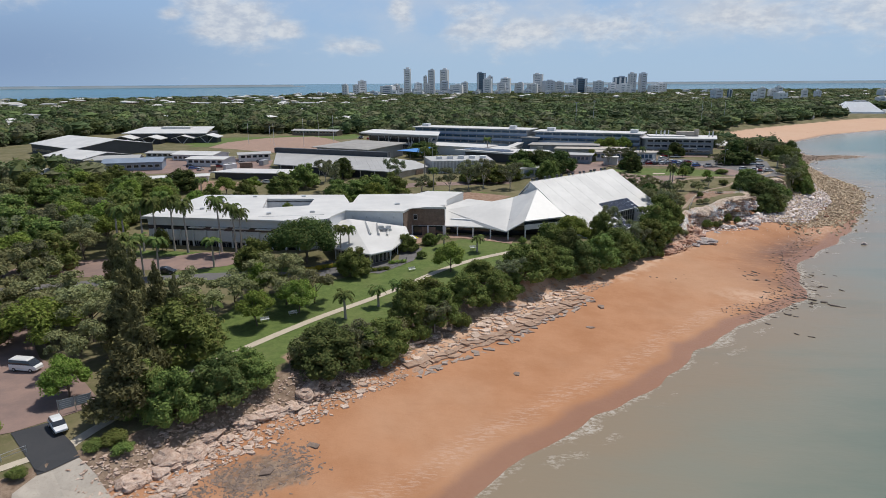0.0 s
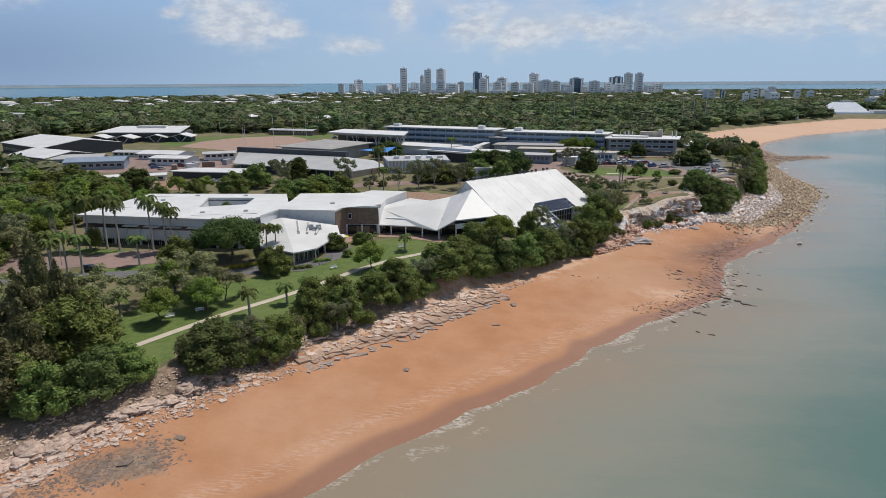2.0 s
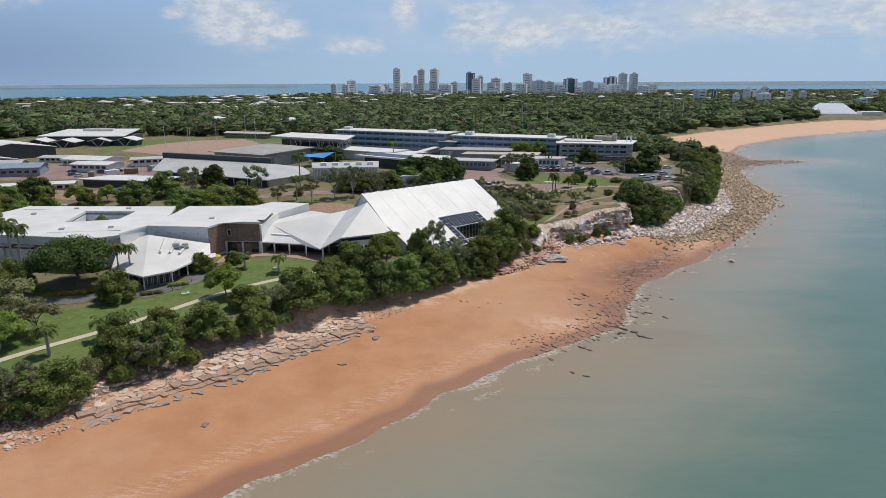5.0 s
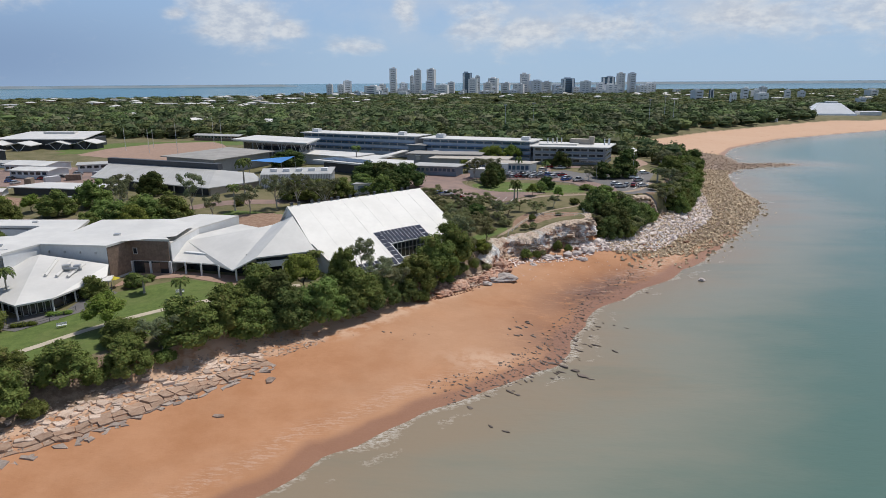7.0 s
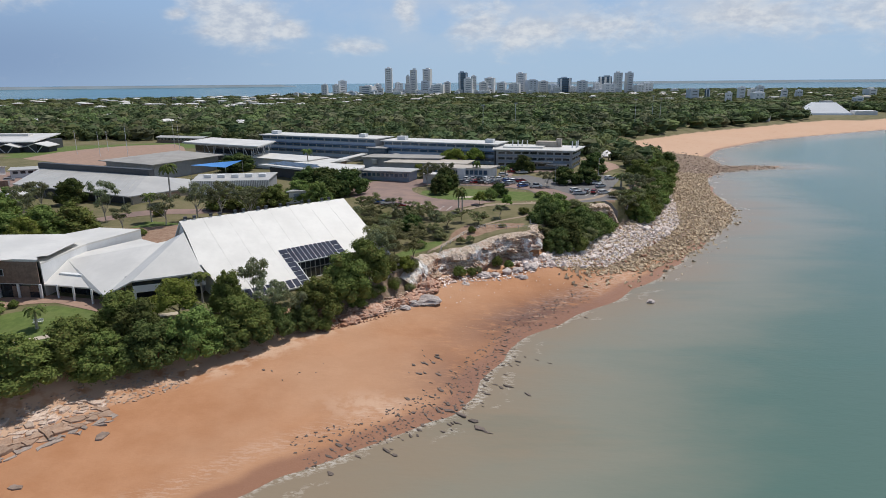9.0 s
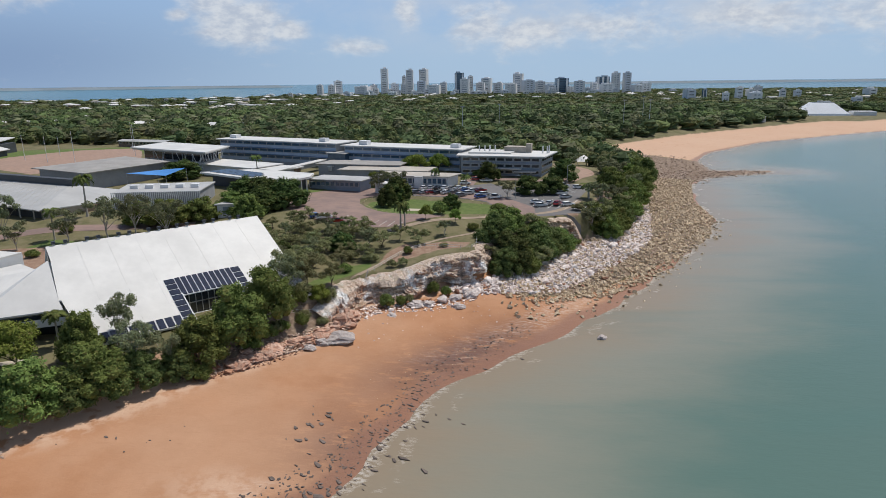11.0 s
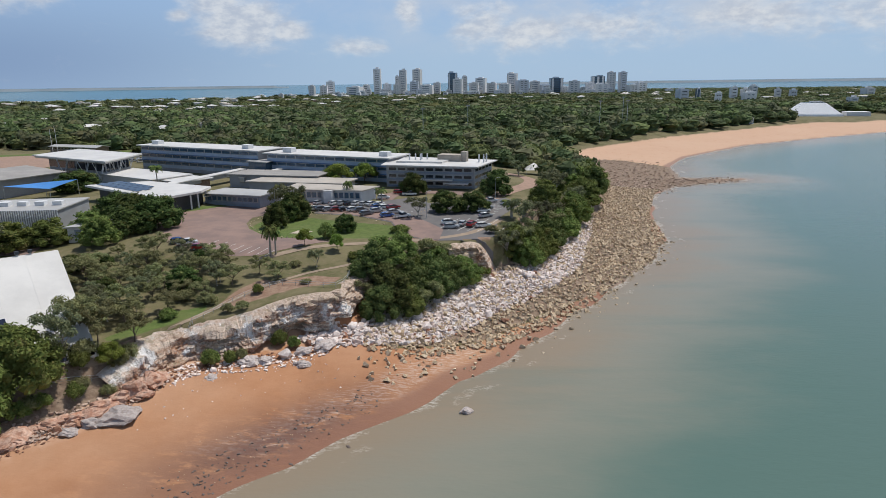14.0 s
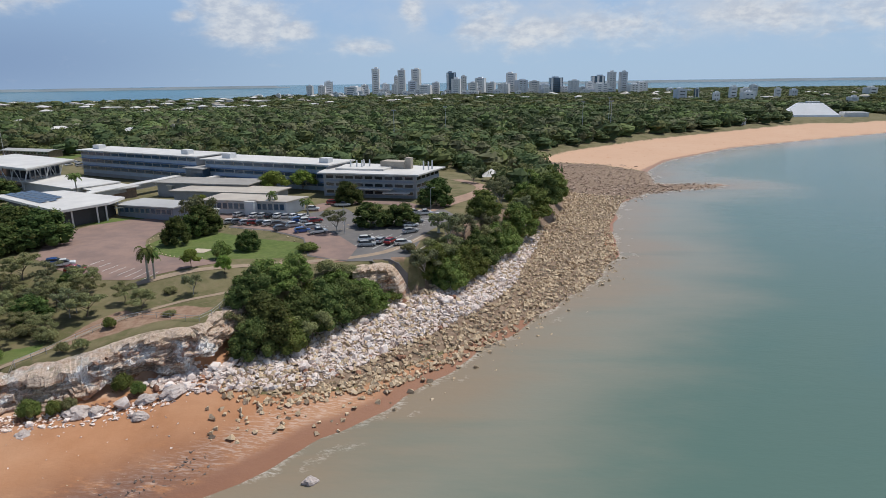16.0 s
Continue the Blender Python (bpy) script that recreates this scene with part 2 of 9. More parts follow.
ASPHALT = asphalt("new_asphalt", (0.035, 0.036, 0.04), (0.05, 0.05, 0.052))
OLD_ROAD = asphalt("faded_red_brown_asphalt", (0.21, 0.145, 0.125), (0.31, 0.205, 0.165))
GREY_ROAD = asphalt("grey_asphalt", (0.12, 0.115, 0.115), (0.17, 0.155, 0.145))


def glass(name, c, rough=0.08):
    m = Mat(name, rough, 0.0, 0.8)
    n = m.noise(0.6, 2, 0.5)
    m.color(m.mix(n, tuple(x * 0.6 for x in c), tuple(x * 1.4 for x in c)))
    return m.m


GLASS = glass("dark_window_glass", (0.022, 0.027, 0.034))
# blue base colour stands in for the sky reflected in the panes
GLASS_SKY = glass("sky_tinted_window_glass", (0.05, 0.10, 0.16), 0.15)
PANEL = glass("dark_glazing_panel", (0.018, 0.022, 0.040), 0.12)


def car_paint(name, c):
    m = Mat(name, 0.25, 0.0, 0.6)
    m.color(m.mix(m.noise(2.0, 3, 0.6), tuple(x * 0.92 for x in c), c))
    m.b.inputs["Coat Weight"].default_value = 0.6
    return m.m


CAR_COLOURS = {"white": (0.78, 0.78, 0.77), "silver": (0.45, 0.46, 0.47), "grey": (0.14, 0.145, 0.15), "black": (0.02, 0.02, 0.022),
               "red": (0.30, 0.02, 0.02), "blue": (0.03, 0.10, 0.34)}
CAR_PAINTS = {k: car_paint("car_paint_" + k, v) for k, v in CAR_COLOURS.items()}


def rock_mat(name, c1, c2, c3, scale=0.8):
    m = Mat(name, 0.9)
    a, b = m.noise(scale, 5, 0.7), m.noise(scale * 6, 4, 0.7)
    col = m.mix(m.step(a, 0.35, 0.65), c1, c2)
    col = m.mix(m.step(b, 0.52, 0.75), col, c3)
    hue = m.t.nodes.new("ShaderNodeHueSaturation")
    m.put(col, hue.inputs["Color"])
    m.put(m.math("ADD", m.math("MULTIPLY", m.rnd(), 0.4), 0.8), hue.inputs["Value"])
    m.color(m.mix(m.math("MULTIPLY", m.math("POWER", m.island(), 2.0), 0.5), hue.outputs[0], c3)).bump(b, 0.8, 0.15)
    return m.m


ROCK_PINK = rock_mat("pink_white_rock", (0.72, 0.61, 0.55), (0.83, 0.78, 0.745), (0.54, 0.35, 0.27))
ROCK_TAN = rock_mat("tan_rock", (0.56, 0.42, 0.27), (0.68, 0.55, 0.39), (0.36, 0.245, 0.145))
ROCK_GREY = rock_mat("grey_banded_rock", (0.44, 0.37, 0.34), (0.62, 0.56, 0.53), (0.22, 0.165, 0.14), 1.6)
ROCK_GREY2 = rock_mat("grey_brown_slab", (0.30, 0.235, 0.20), (0.40, 0.33, 0.28), (0.19, 0.145, 0.12))
ROCK_LEDGE = rock_mat("brown_cracked_ledge", (0.36, 0.225, 0.15), (0.45, 0.315, 0.23), (0.20, 0.13, 0.095))
ROCK_FLAT = rock_mat("dark_brown_reef", (0.20, 0.145, 0.115), (0.30, 0.22, 0.175), (0.12, 0.09, 0.07))
ROCK_DARK = rock_mat("dark_wet_rock", (0.13, 0.10, 0.085), (0.20, 0.155, 0.13), (0.075, 0.06, 0.05))
ROCK_SLAB = rock_mat("pale_red_slab", (0.44, 0.31, 0.23), (0.52, 0.41, 0.33), (0.27, 0.17, 0.12))
ROCK_RUST = rock_mat("rust_and_pink_rock", (0.40, 0.20, 0.125), (0.62, 0.43, 0.33), (0.24, 0.12, 0.085), 1.0)
ROCK_PALE = rock_mat("pale_pink_slab", (0.54, 0.40, 0.31), (0.66, 0.53, 0.44), (0.36, 0.235, 0.17))
ROCK_CRUST = rock_mat("pink_crusted_rock", (0.48, 0.335, 0.255), (0.64, 0.51, 0.42), (0.26, 0.15, 0.105), 1.4)
ROCK_RED = rock_mat("red_brown_rock", (0.30, 0.13, 0.075), (0.42, 0.24, 0.15), (0.16, 0.07, 0.05))


def cliff_mat(name, white, pale):
    m = Mat(name, 0.95)
    st = m.noise(0.9, 5, 0.7, (0.14, 0.14, 2.6))
    pa = m.noise(0.2, 5, 0.65)
    fi = m.noise(2.2, 5, 0.75)
    col = m.mix(m.step(st, 0.40, 0.58), (0.44, 0.28, 0.19), (0.70, 0.57, 0.46))
    col = m.mix(m.step(m.noise(0.22, 5, 0.6), white, white + 0.08), col, pale)
    col = m.mix(m.math("MULTIPLY", m.step(pa, 0.54, 0.64), 0.85), col, (0.42, 0.21, 0.12))
    col = m.mix(m.math("MULTIPLY", m.step(fi, 0.54, 0.62), 0.85), col, (0.15, 0.11, 0.085))
    col = m.mix(m.math("MULTIPLY", m.step(m.noise(0.45, 6, 0.72, (0.6, 0.6, 1.6)), 0.54, 0.62), 0.75), col, (0.16, 0.135, 0.12))
    # brown thin beds near the top of the high face
    place = m.t.nodes.new("ShaderNodeSeparateXYZ")
    m.t.links.new(m.pos, place.inputs[0])
    beds = m.mix(m.step(m.noise(1.6, 4, 0.7, (0.1, 0.1, 2.4)), 0.42, 0.56), (0.30, 0.20, 0.13), (0.62, 0.47, 0.34))
    high = m.step(m.math("ADD", place.outputs[2], m.math("MULTIPLY", pa, 1.2)), 10.3, 10.9)
    col = m.mix(m.math("MULTIPLY", high, 0.85), col, beds)
    # rust at the foot
    low = m.step(m.math("ADD", place.outputs[2], m.math("MULTIPLY", pa, 2.0)), 5.8, 5.0)
    col = m.mix(m.math("MULTIPLY", low, 0.6), col, (0.42, 0.22, 0.12))
    # rubble and dry soil lying on the flatter parts
    sep = m.t.nodes.new("ShaderNodeSeparateXYZ")
    m.t.links.new(m.geo.outputs["True Normal"], sep.inputs[0])
    soil = m.mix(m.step(fi, 0.38, 0.62), (0.40, 0.29, 0.21), (0.66, 0.54, 0.45))
    soil = m.mix(m.math("MULTIPLY", m.step(m.noise(0.5, 4, 0.6), 0.52, 0.62), 0.6), soil, (0.17, 0.16, 0.08))
    col = m.mix(m.math("MULTIPLY", m.step(sep.outputs[2], 0.72, 0.9), 0.7), col, soil)
    m.color(col).bump(m.math("ADD", m.math("MULTIPLY", st, 0.6), fi), 1.0, 0.35)
    return m.m


CLIFF = cliff_mat("layered_white_cliff_rock", 0.455, (0.86, 0.84, 0.81))
CLIFF_TAN = cliff_mat("layered_tan_cliff_rock", 0.60, (0.74, 0.64, 0.54))


def ground_mat():
    m = Mat("ground", 0.95, 0, 0.25)
    broad, mid, fine, grain = m.noise(0.02, 5, 0.6), m.noise(0.12, 5, 0.65), m.noise(0.7, 5, 0.7), m.noise(4.0, 4, 0.7)
    # dry grass and bare earth
    land = m.mix(m.step(mid, 0.36, 0.62), (0.125, 0.118, 0.052), (0.205, 0.175, 0.095))
    land = m.mix(m.math("MULTIPLY", m.step(fine, 0.5, 0.72), 0.75), land, (0.26, 0.19, 0.125))
    land = m.mix(m.math("MULTIPLY", grain, 0.4), land, (0.06, 0.065, 0.025))
    # watered lawn
    lawn = m.mix(m.step(fine, 0.3, 0.7), (0.080, 0.118, 0.030), (0.128, 0.170, 0.046))
    lawn = m.mix(m.math("MULTIPLY", m.step(mid, 0.45, 0.7), 0.45), lawn, (0.15, 0.16, 0.06))
    edge = m.math("ADD", m.attr("lawn"), m.math("MULTIPLY", m.math("SUBTRACT", fine, 0.5), 0.5))
    col = m.mix(m.step(edge, 0.4, 0.6), land, lawn)
    # bare red earth
    earth = m.mix(m.step(fine, 0.35, 0.65), (0.24, 0.145, 0.10), (0.32, 0.22, 0.155))
    edge = m.math("ADD", m.attr("earth"), m.math("MULTIPLY", m.math("SUBTRACT", mid, 0.5), 1.0))
    col = m.mix(m.step(edge, 0.4, 0.65), col, earth)
    # sand, orange with paler and pinker patches, darker and smoother where wet
    sand = m.mix(m.step(mid, 0.3, 0.7), (0.37, 0.175, 0.085), (0.44, 0.225, 0.120))
    sand = m.mix(m.math("MULTIPLY", m.step(broad, 0.42, 0.66), 0.45), sand, (0.49, 0.31, 0.20))
    streak = m.noise(0.5, 5, 0.65, (0.25, 1.4, 1, 41))
    sand = m.mix(m.math("MULTIPLY", m.step(streak, 0.56, 0.75), 0.25), sand, (0.36, 0.18, 0.10))
    sand = m.mix(m.math("MULTIPLY", m.step(grain, 0.55, 0.8), 0.18), sand, (0.26, 0.15, 0.09))
    pale = m.math("MULTIPLY", m.attr("pale"), m.step(m.noise(0.35, 4, 0.6), 0.25, 0.6))
    sand = m.mix(m.math("MULTIPLY", m.step(pale, 0.15, 0.7), 0.72), sand, (0.58, 0.40, 0.285))
    wrack = m.math("MULTIPLY", m.attr("swash"), m.step(m.noise(1.1, 5, 0.7, (0.6, 2.6, 1, 41)), 0.47, 0.6))
    sand = m.mix(m.math("MULTIPLY", wrack, 0.36), sand, (0.60, 0.46, 0.37))
    dark = m.math("MULTIPLY", m.attr("dark"), m.step(m.noise(0.45, 6, 0.75, (0.5, 1.3, 1, 41)), 0.28, 0.52))
    sand = m.mix(m.math("MULTIPLY", dark, 0.9), sand, (0.135, 0.075, 0.062))
    wet = m.step(m.math("ADD", m.attr("wet"), m.math("MULTIPLY", m.math("SUBTRACT", mid, 0.5), 0.5)), 0.35, 0.65)
    sand = m.mix(m.math("MULTIPLY", wet, 0.75), sand, (0.22, 0.105, 0.065))
    edge = m.math("ADD", m.attr("sand"), m.math("MULTIPLY", m.math("SUBTRACT", fine, 0.5), 0.7))
    col = m.mix(m.step(edge, 0.42, 0.58), col, sand)
    # rocky bank
    rock = m.mix(m.step(fine, 0.35, 0.65), (0.17, 0.115, 0.08), (0.29, 0.215, 0.155))
    rock = m.mix(m.math("MULTIPLY", m.step(grain, 0.5, 0.7), 0.7), rock, (0.15, 0.10, 0.07))
    edge = m.math("ADD", m.attr("rock"), m.math("MULTIPLY", m.math("SUBTRACT", mid, 0.5), 0.8))
    col = m.mix(m.step(edge, 0.45, 0.6), col, rock)
    m.color(col)
    m.rough(m.math("SUBTRACT", 0.95, m.math("MULTIPLY", m.math("MULTIPLY", wet, m.attr("sand")), 0.45)))
    m.bump(m.math("ADD", m.math("MULTIPLY", fine, 0.7), m.math("MULTIPLY", grain, 0.3)), 0.45, 0.25)
    return m.m


GROUND = ground_mat()


def water_mat():
    m = Mat("sea_water", 0.2, 0, 0.35)
    m.b.inputs["IOR"].default_value = 1.33
    off = m.attr("offshore")                # 0 at the beach, 1 far out
    big, mid = m.noise(0.008, 5, 0.6, (1, 1.8, 1, 41)), m.noise(0.05, 5, 0.65, (0.7, 1.6, 1, 41))
    t = m.math("ADD", off, m.math("ADD", m.math("MULTIPLY", m.math("SUBTRACT", big, 0.5), 0.7), m.math("MULTIPLY", m.math("SUBTRACT", mid, 0.5), 0.25)))
    col = m.mix(m.step(t, 0.02, 0.35), (0.255, 0.200, 0.137), (0.216, 0.213, 0.166))
    col = m.mix(m.step(t, 0.25, 0.75), col, (0.088, 0.150, 0.126))
    col = m.mix(m.math("MULTIPLY", m.step(m.noise(0.03, 5, 0.65, (0.35, 1.8, 1, 40)), 0.5, 0.7), 0.25), col, (0.07, 0.15, 0.13))
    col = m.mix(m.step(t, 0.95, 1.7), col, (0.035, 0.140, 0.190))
    # foam at the edge and a few broken crests
    shore = m.attr("edge")                  # metres from the waterline
    ragged = m.math("ADD", m.math("ADD", shore, m.math("MULTIPLY", m.math("SUBTRACT", m.noise(0.4, 5, 0.7), 0.5), 4.0)), m.math("MULTIPLY", m.math("SUBTRACT", m.noise(0.07, 3, 0.6), 0.5), 9.0))
    lace = m.noise(1.3, 6, 0.75, (0.7, 1.4, 1, 41))
    f1 = m.math("MULTIPLY", m.math("SUBTRACT", 1.0, m.step(ragged, -0.6, 1.7)), m.step(lace, 0.44, 0.60))
    band = m.math("MULTIPLY", m.step(ragged, 3.0, 4.2), m.math("SUBTRACT", 1.0, m.step(ragged, 4.4, 6.0)))
    f2 = m.math("MULTIPLY", m.math("MULTIPLY", band, m.step(m.noise(0.11, 3, 0.5), 0.52, 0.62)), m.step(lace, 0.46, 0.6))
    foam = m.math("MAXIMUM", f1, m.math("MULTIPLY", f2, 0.5))
    col = m.mix(m.math("MULTIPLY", foam, 0.5), col, (0.70, 0.67, 0.62))
    m.color(col)
    m.rough(m.math("ADD", 0.2, m.math("MULTIPLY", foam, 0.6)))
    w = m.math("ADD", m.noise(0.9, 4, 0.6, (0.6, 1.3, 1, 30)), m.math("MULTIPLY", m.noise(0.22, 3, 0.6, (0.5, 1.5, 1, 45)), 1.5))
    m.bump(w, 0.28, 0.12)
    return m.m


WATER = water_mat()

# ---- geometry helpers ----
class Geo:
    """Gathers vertices and faces of one mesh."""

    def __init__(self):
        self.v, self.f = [], []

    def add(self, verts, faces):
        n = len(self.v)
        self.v += [tuple(p) for p in verts]
        self.f += [tuple(i + n for i in f) for f in faces]
        return self

    def prism(self, poly, z0, z1):
        """An upright prism over a counter-clockwise plan; z0 and z1 are numbers or lists."""
        n = len(poly)
        a = z0 if isinstance(z0, (list, tuple)) else [z0] * n
        b = z1 if isinstance(z1, (list, tuple)) else [z1] * n
        v = [(p[0], p[1], h) for p, h in zip(poly, a)] + [(p[0], p[1], h) for p, h in zip(poly, b)]
        f = [tuple(range(n - 1, -1, -1)), tuple(range(n, 2 * n))]
        f += [(i, (i + 1) % n, n + (i + 1) % n, n + i) for i in range(n)]
        return self.add(v, f)

    def box(self, c, s, turn=0.0):
        """A box with its base centre at c."""
        ca, sa = math.cos(turn), math.sin(turn)
        p = [(c[0] + ca * x * s[0] / 2 - sa * y * s[1] / 2, c[1] + sa * x * s[0] / 2 + ca * y * s[1] / 2) for x, y in ((-1, -1), (1, -1), (1, 1), (-1, 1))]
        return self.prism(p, c[2], c[2] + s[2])

    def slab(self, pts, thick):
        """A sheet over three or more points, thickened downwards."""
        n = len(pts)
        v = [tuple(p) for p in pts] + [(p[0], p[1], p[2] - thick) for p in pts]
        f = [tuple(range(n)), tuple(range(2 * n - 1, n - 1, -1))] + [(i, n + i, n + (i + 1) % n, (i + 1) % n) for i in range(n)]
        return self.add(v, f)

    def bar(self, a, b, r, r2=None, n=6):
        """A round bar from a to b."""
        a, b = Vector(a), Vector(b)
        r2 = r if r2 is None else r2
        q = (b - a).to_track_quat("Z", "Y")
        ring = [Vector((math.cos(i * math.tau / n), math.sin(i * math.tau / n), 0)) for i in range(n)]
        v = [a + q @ (p * r) for p in ring] + [b + q @ (p * r2) for p in ring]
        f = [(i, (i + 1) % n, n + (i + 1) % n, n + i) for i in range(n)] + [tuple(range(n - 1, -1, -1)), tuple(range(n, 2 * n))]
        return self.add(v, f)

    def mesh(self, name, mat, smooth=False):
        me = bpy.data.meshes.new(name)
        me.from_pydata(self.v, [], self.f)
        me.materials.append(mat)
        if smooth:
            me.shade_smooth()
        me.update()
        return me


def part(name, g, mat, parent=None, label="", smooth=False):
    """Links a Geo as one mesh object, under a thing or a part where one is given."""
    ob = new(name, g.mesh(name, mat, smooth))
    if parent:
        ob.parent = parent
    if label:
        ob["label"] = label
    return ob


def thing(name, at, label, category, group="", turn=0.0, kind=""):
    ob = new(name)
    ob.empty_display_size = 0.5
    ob.matrix_basis = pose(at[0], at[1], at[2], 0, 0, turn)
    return tagged(ob, label, category, group, kind)


def np_mesh(name, v, faces_flat, size, mat, smooth=False):
    """A mesh from arrays: vertices and faces that all have the same number of corners."""
    me = bpy.data.meshes.new(name)
    nf = len(faces_flat) // size
    me.vertices.add(len(v)), me.loops.add(len(faces_flat)), me.polygons.add(nf)
    me.vertices.foreach_set("co", np.ascontiguousarray(v, dtype=np.float32).ravel())
    me.loops.foreach_set("vertex_index", np.ascontiguousarray(faces_flat, dtype=np.int32))
    me.polygons.foreach_set("loop_start", np.arange(nf, dtype=np.int32) * size)
    me.materials.append(mat)
    me.update(calc_edges=True)
    if smooth:
        me.shade_smooth()
    else:
        me.shade_flat()
    return me


# ---- the lie of the land ----
# waterline, foot of the bank and its top edge, from the boat ramp round the point to the far beach: x, y (and height at the foot)
SHORE = [(-130, -60), (-60, 12), (-20, 50), (3, 70), (18, 85.5), (34, 98.6), (47, 111), (58, 122.6), (64.3, 129), (72.8, 135), (80.2, 140.8), (88.3, 146), (92.6, 152.5), (95.6, 162), (103.5, 175), (115, 187.3), (130.6, 202.6), (146, 219),
         (156, 233), (163, 243), (171, 253.5), (182, 268), (196, 289), (208, 316), (216, 354), (230, 399), (250, 424), (298, 443), (296, 449), (262, 452), (272, 500), (300, 548),
         (377, 625), (476, 686), (570, 741), (800, 830), (1300, 890), (3000, 1300)]


def wavy(line, every, reach):
    """The line with points added and shifted a little up to the reach, as waves leave it."""
    out = []
    for a, b in zip(line, line[1:]):
        n = max(1, int(math.hypot(b[0] - a[0], b[1] - a[1]) / every)) if 40 < b[1] < reach else 1
        for i in range(n):
            x, y = a[0] + (b[0] - a[0]) * i / n, a[1] + (b[1] - a[1]) * i / n
            k = noise.noise(Vector((x * 0.075, y * 0.075, 4))) * 2.0 + noise.noise(Vector((x * 0.23, y * 0.23, 8))) * 0.9 if 40 < y < reach else 0
            out.append((x + 0.7 * k, y - 0.7 * k))
    return out + [line[-1]]


SHORE = wavy(SHORE, 4.0, 400)
FOOT = [(-135, 0, 2.6), (-75, 45, 2.6), (-50, 63, 2.6), (-32, 80, 2.8), (-20, 91, 3), (-12, 102, 3), (0, 117, 2.8), (10, 128, 2.8), (23, 141, 2.8), (33, 153, 2.8),
        (46, 161, 2.8), (60, 178, 3), (70, 187, 3), (76, 194.5, 3.2), (80.5, 203.5, 3.2), (82.6, 212.4, 3.3), (88.6, 216, 3.3), (92.6, 217.7, 3.4), (96.3, 220.1, 3.5), (100.3, 222.4, 3.6), (104, 224.6, 4), (108, 225.8, 4.3), (112, 225.6, 4.5), (113.6, 229, 4.8), (115.6, 236.5, 5), (126, 250.5, 5), (138.6, 262, 5),
        (150, 266, 5), (156, 280, 5), (177, 316, 4.5), (195, 350, 4), (206, 400, 3), (211, 450, 2.5), (213, 500, 2.5), (218, 546, 2.8), (240, 585, 2.8)]
FOOT2 = [(313, 657, 2.8), (410, 735, 2.8), (522, 818, 2.8), (640, 849, 2.8), (1250, 905, 3), (3000, 1330, 3)]
EDGE = [(-135, 12), (-80, 52), (-54, 68), (-42, 79), (-33, 88), (-25, 97), (-18, 107), (-6, 122), (5, 134), (18, 147), (28, 158), (41, 168), (55, 184),
        (66, 194), (72, 200), (77.5, 207), (81.6, 214), (88.2, 217.4), (92.2, 219), (95.8, 221.4), (99.4, 224.8), (103.6, 227), (108, 228), (111.2, 227.8), (111.8, 230), (113.8, 237.4), (124.6, 252), (137, 264), (148, 268), (153, 281), (171, 318), (189, 352),
        (199, 400), (204, 450), (205, 500), (211, 550), (233, 592), (306, 664), (403, 742), (516, 827), (636, 858), (1250, 915), (3000, 1340)]
BEYOND = [(4600, 1900), (4300, 2600), (1500, 3150), (200, 3300), (-420, 2900), (-580, 2380), (-1000, 2120), (-2200, 1800), (-4700, 1600), (-4700, -900), (-600, -700)]
# heights of the land: x, y, z
LEVELS = [(-55, 80, 4.7), (-78, 98, 5.0), (-30, 100, 5.8), (-10, 130, 6.2), (10, 155, 6.8), (-60, 163, 7.5), (0, 178, 8.0), (30, 183, 8.2), (62, 205, 8.4),
          (82, 215, 8.8), (91, 220, 8.8), (88, 224, 9.6), (97.5, 224.5, 9.8), (104, 229.5, 11.2), (110, 230, 11.3), (113, 235, 11.6), (95, 236, 11.6), (137, 266, 12.6), (100, 260, 13.6), (120, 290, 14.0), (62, 272, 13.6), (150, 300, 14.0)]
LEVELS2 = [(100, 350, 14.0), (150, 355, 14.0), (30, 320, 14.0), (-15, 275, 13.2), (-60, 275, 12.4), (-28, 234, 11.0), (18, 236, 11.4), (-90, 235, 9.6), (-120, 285, 12.2),
           (-150, 335, 13.5), (-100, 430, 13.4), (-210, 430, 13.6), (-150, 190, 8.2), (-110, 135, 6.6), (189, 354, 11.0), (205, 430, 7.5)]
LEVELS3 = [(206, 520, 5.0), (228, 610, 5.0), (400, 760, 5.5), (150, 520, 12.0), (0, 600, 14.0), (300, 850, 12.0), (-300, 700, 14.0), (560, 870, 8.0), (-130, 60, 5.0), (40, 200, 8.2)]


def inside(px, py, poly):
    hit = np.zeros(px.shape, bool)
    for (x0, y0), (x1, y1) in zip(poly, poly[1:] + poly[:1]):
        c = (y0 > py) != (y1 > py)
        hit ^= c & (px < (x1 - x0) * (py - y0) / (y1 - y0 + 1e-12) + x0)
    return hit


def to_line(px, py, line):
    """Distance to a polyline, and the third value at the nearest place."""
    best, val = np.full(px.shape, 1e9), np.zeros(px.shape)
    for a, b in zip(line, line[1:]):
        dx, dy = b[0] - a[0], b[1] - a[1]
        k = np.clip(((px - a[0]) * dx + (py - a[1]) * dy) / (dx * dx + dy * dy), 0, 1)
        d = np.hypot(px - a[0] - k * dx, py - a[1] - k * dy)
        near = d < best
        best = np.where(near, d, best)
        if len(a) > 2:
            val = np.where(near, a[2] + k * (b[2] - a[2]), val)
    return best, val


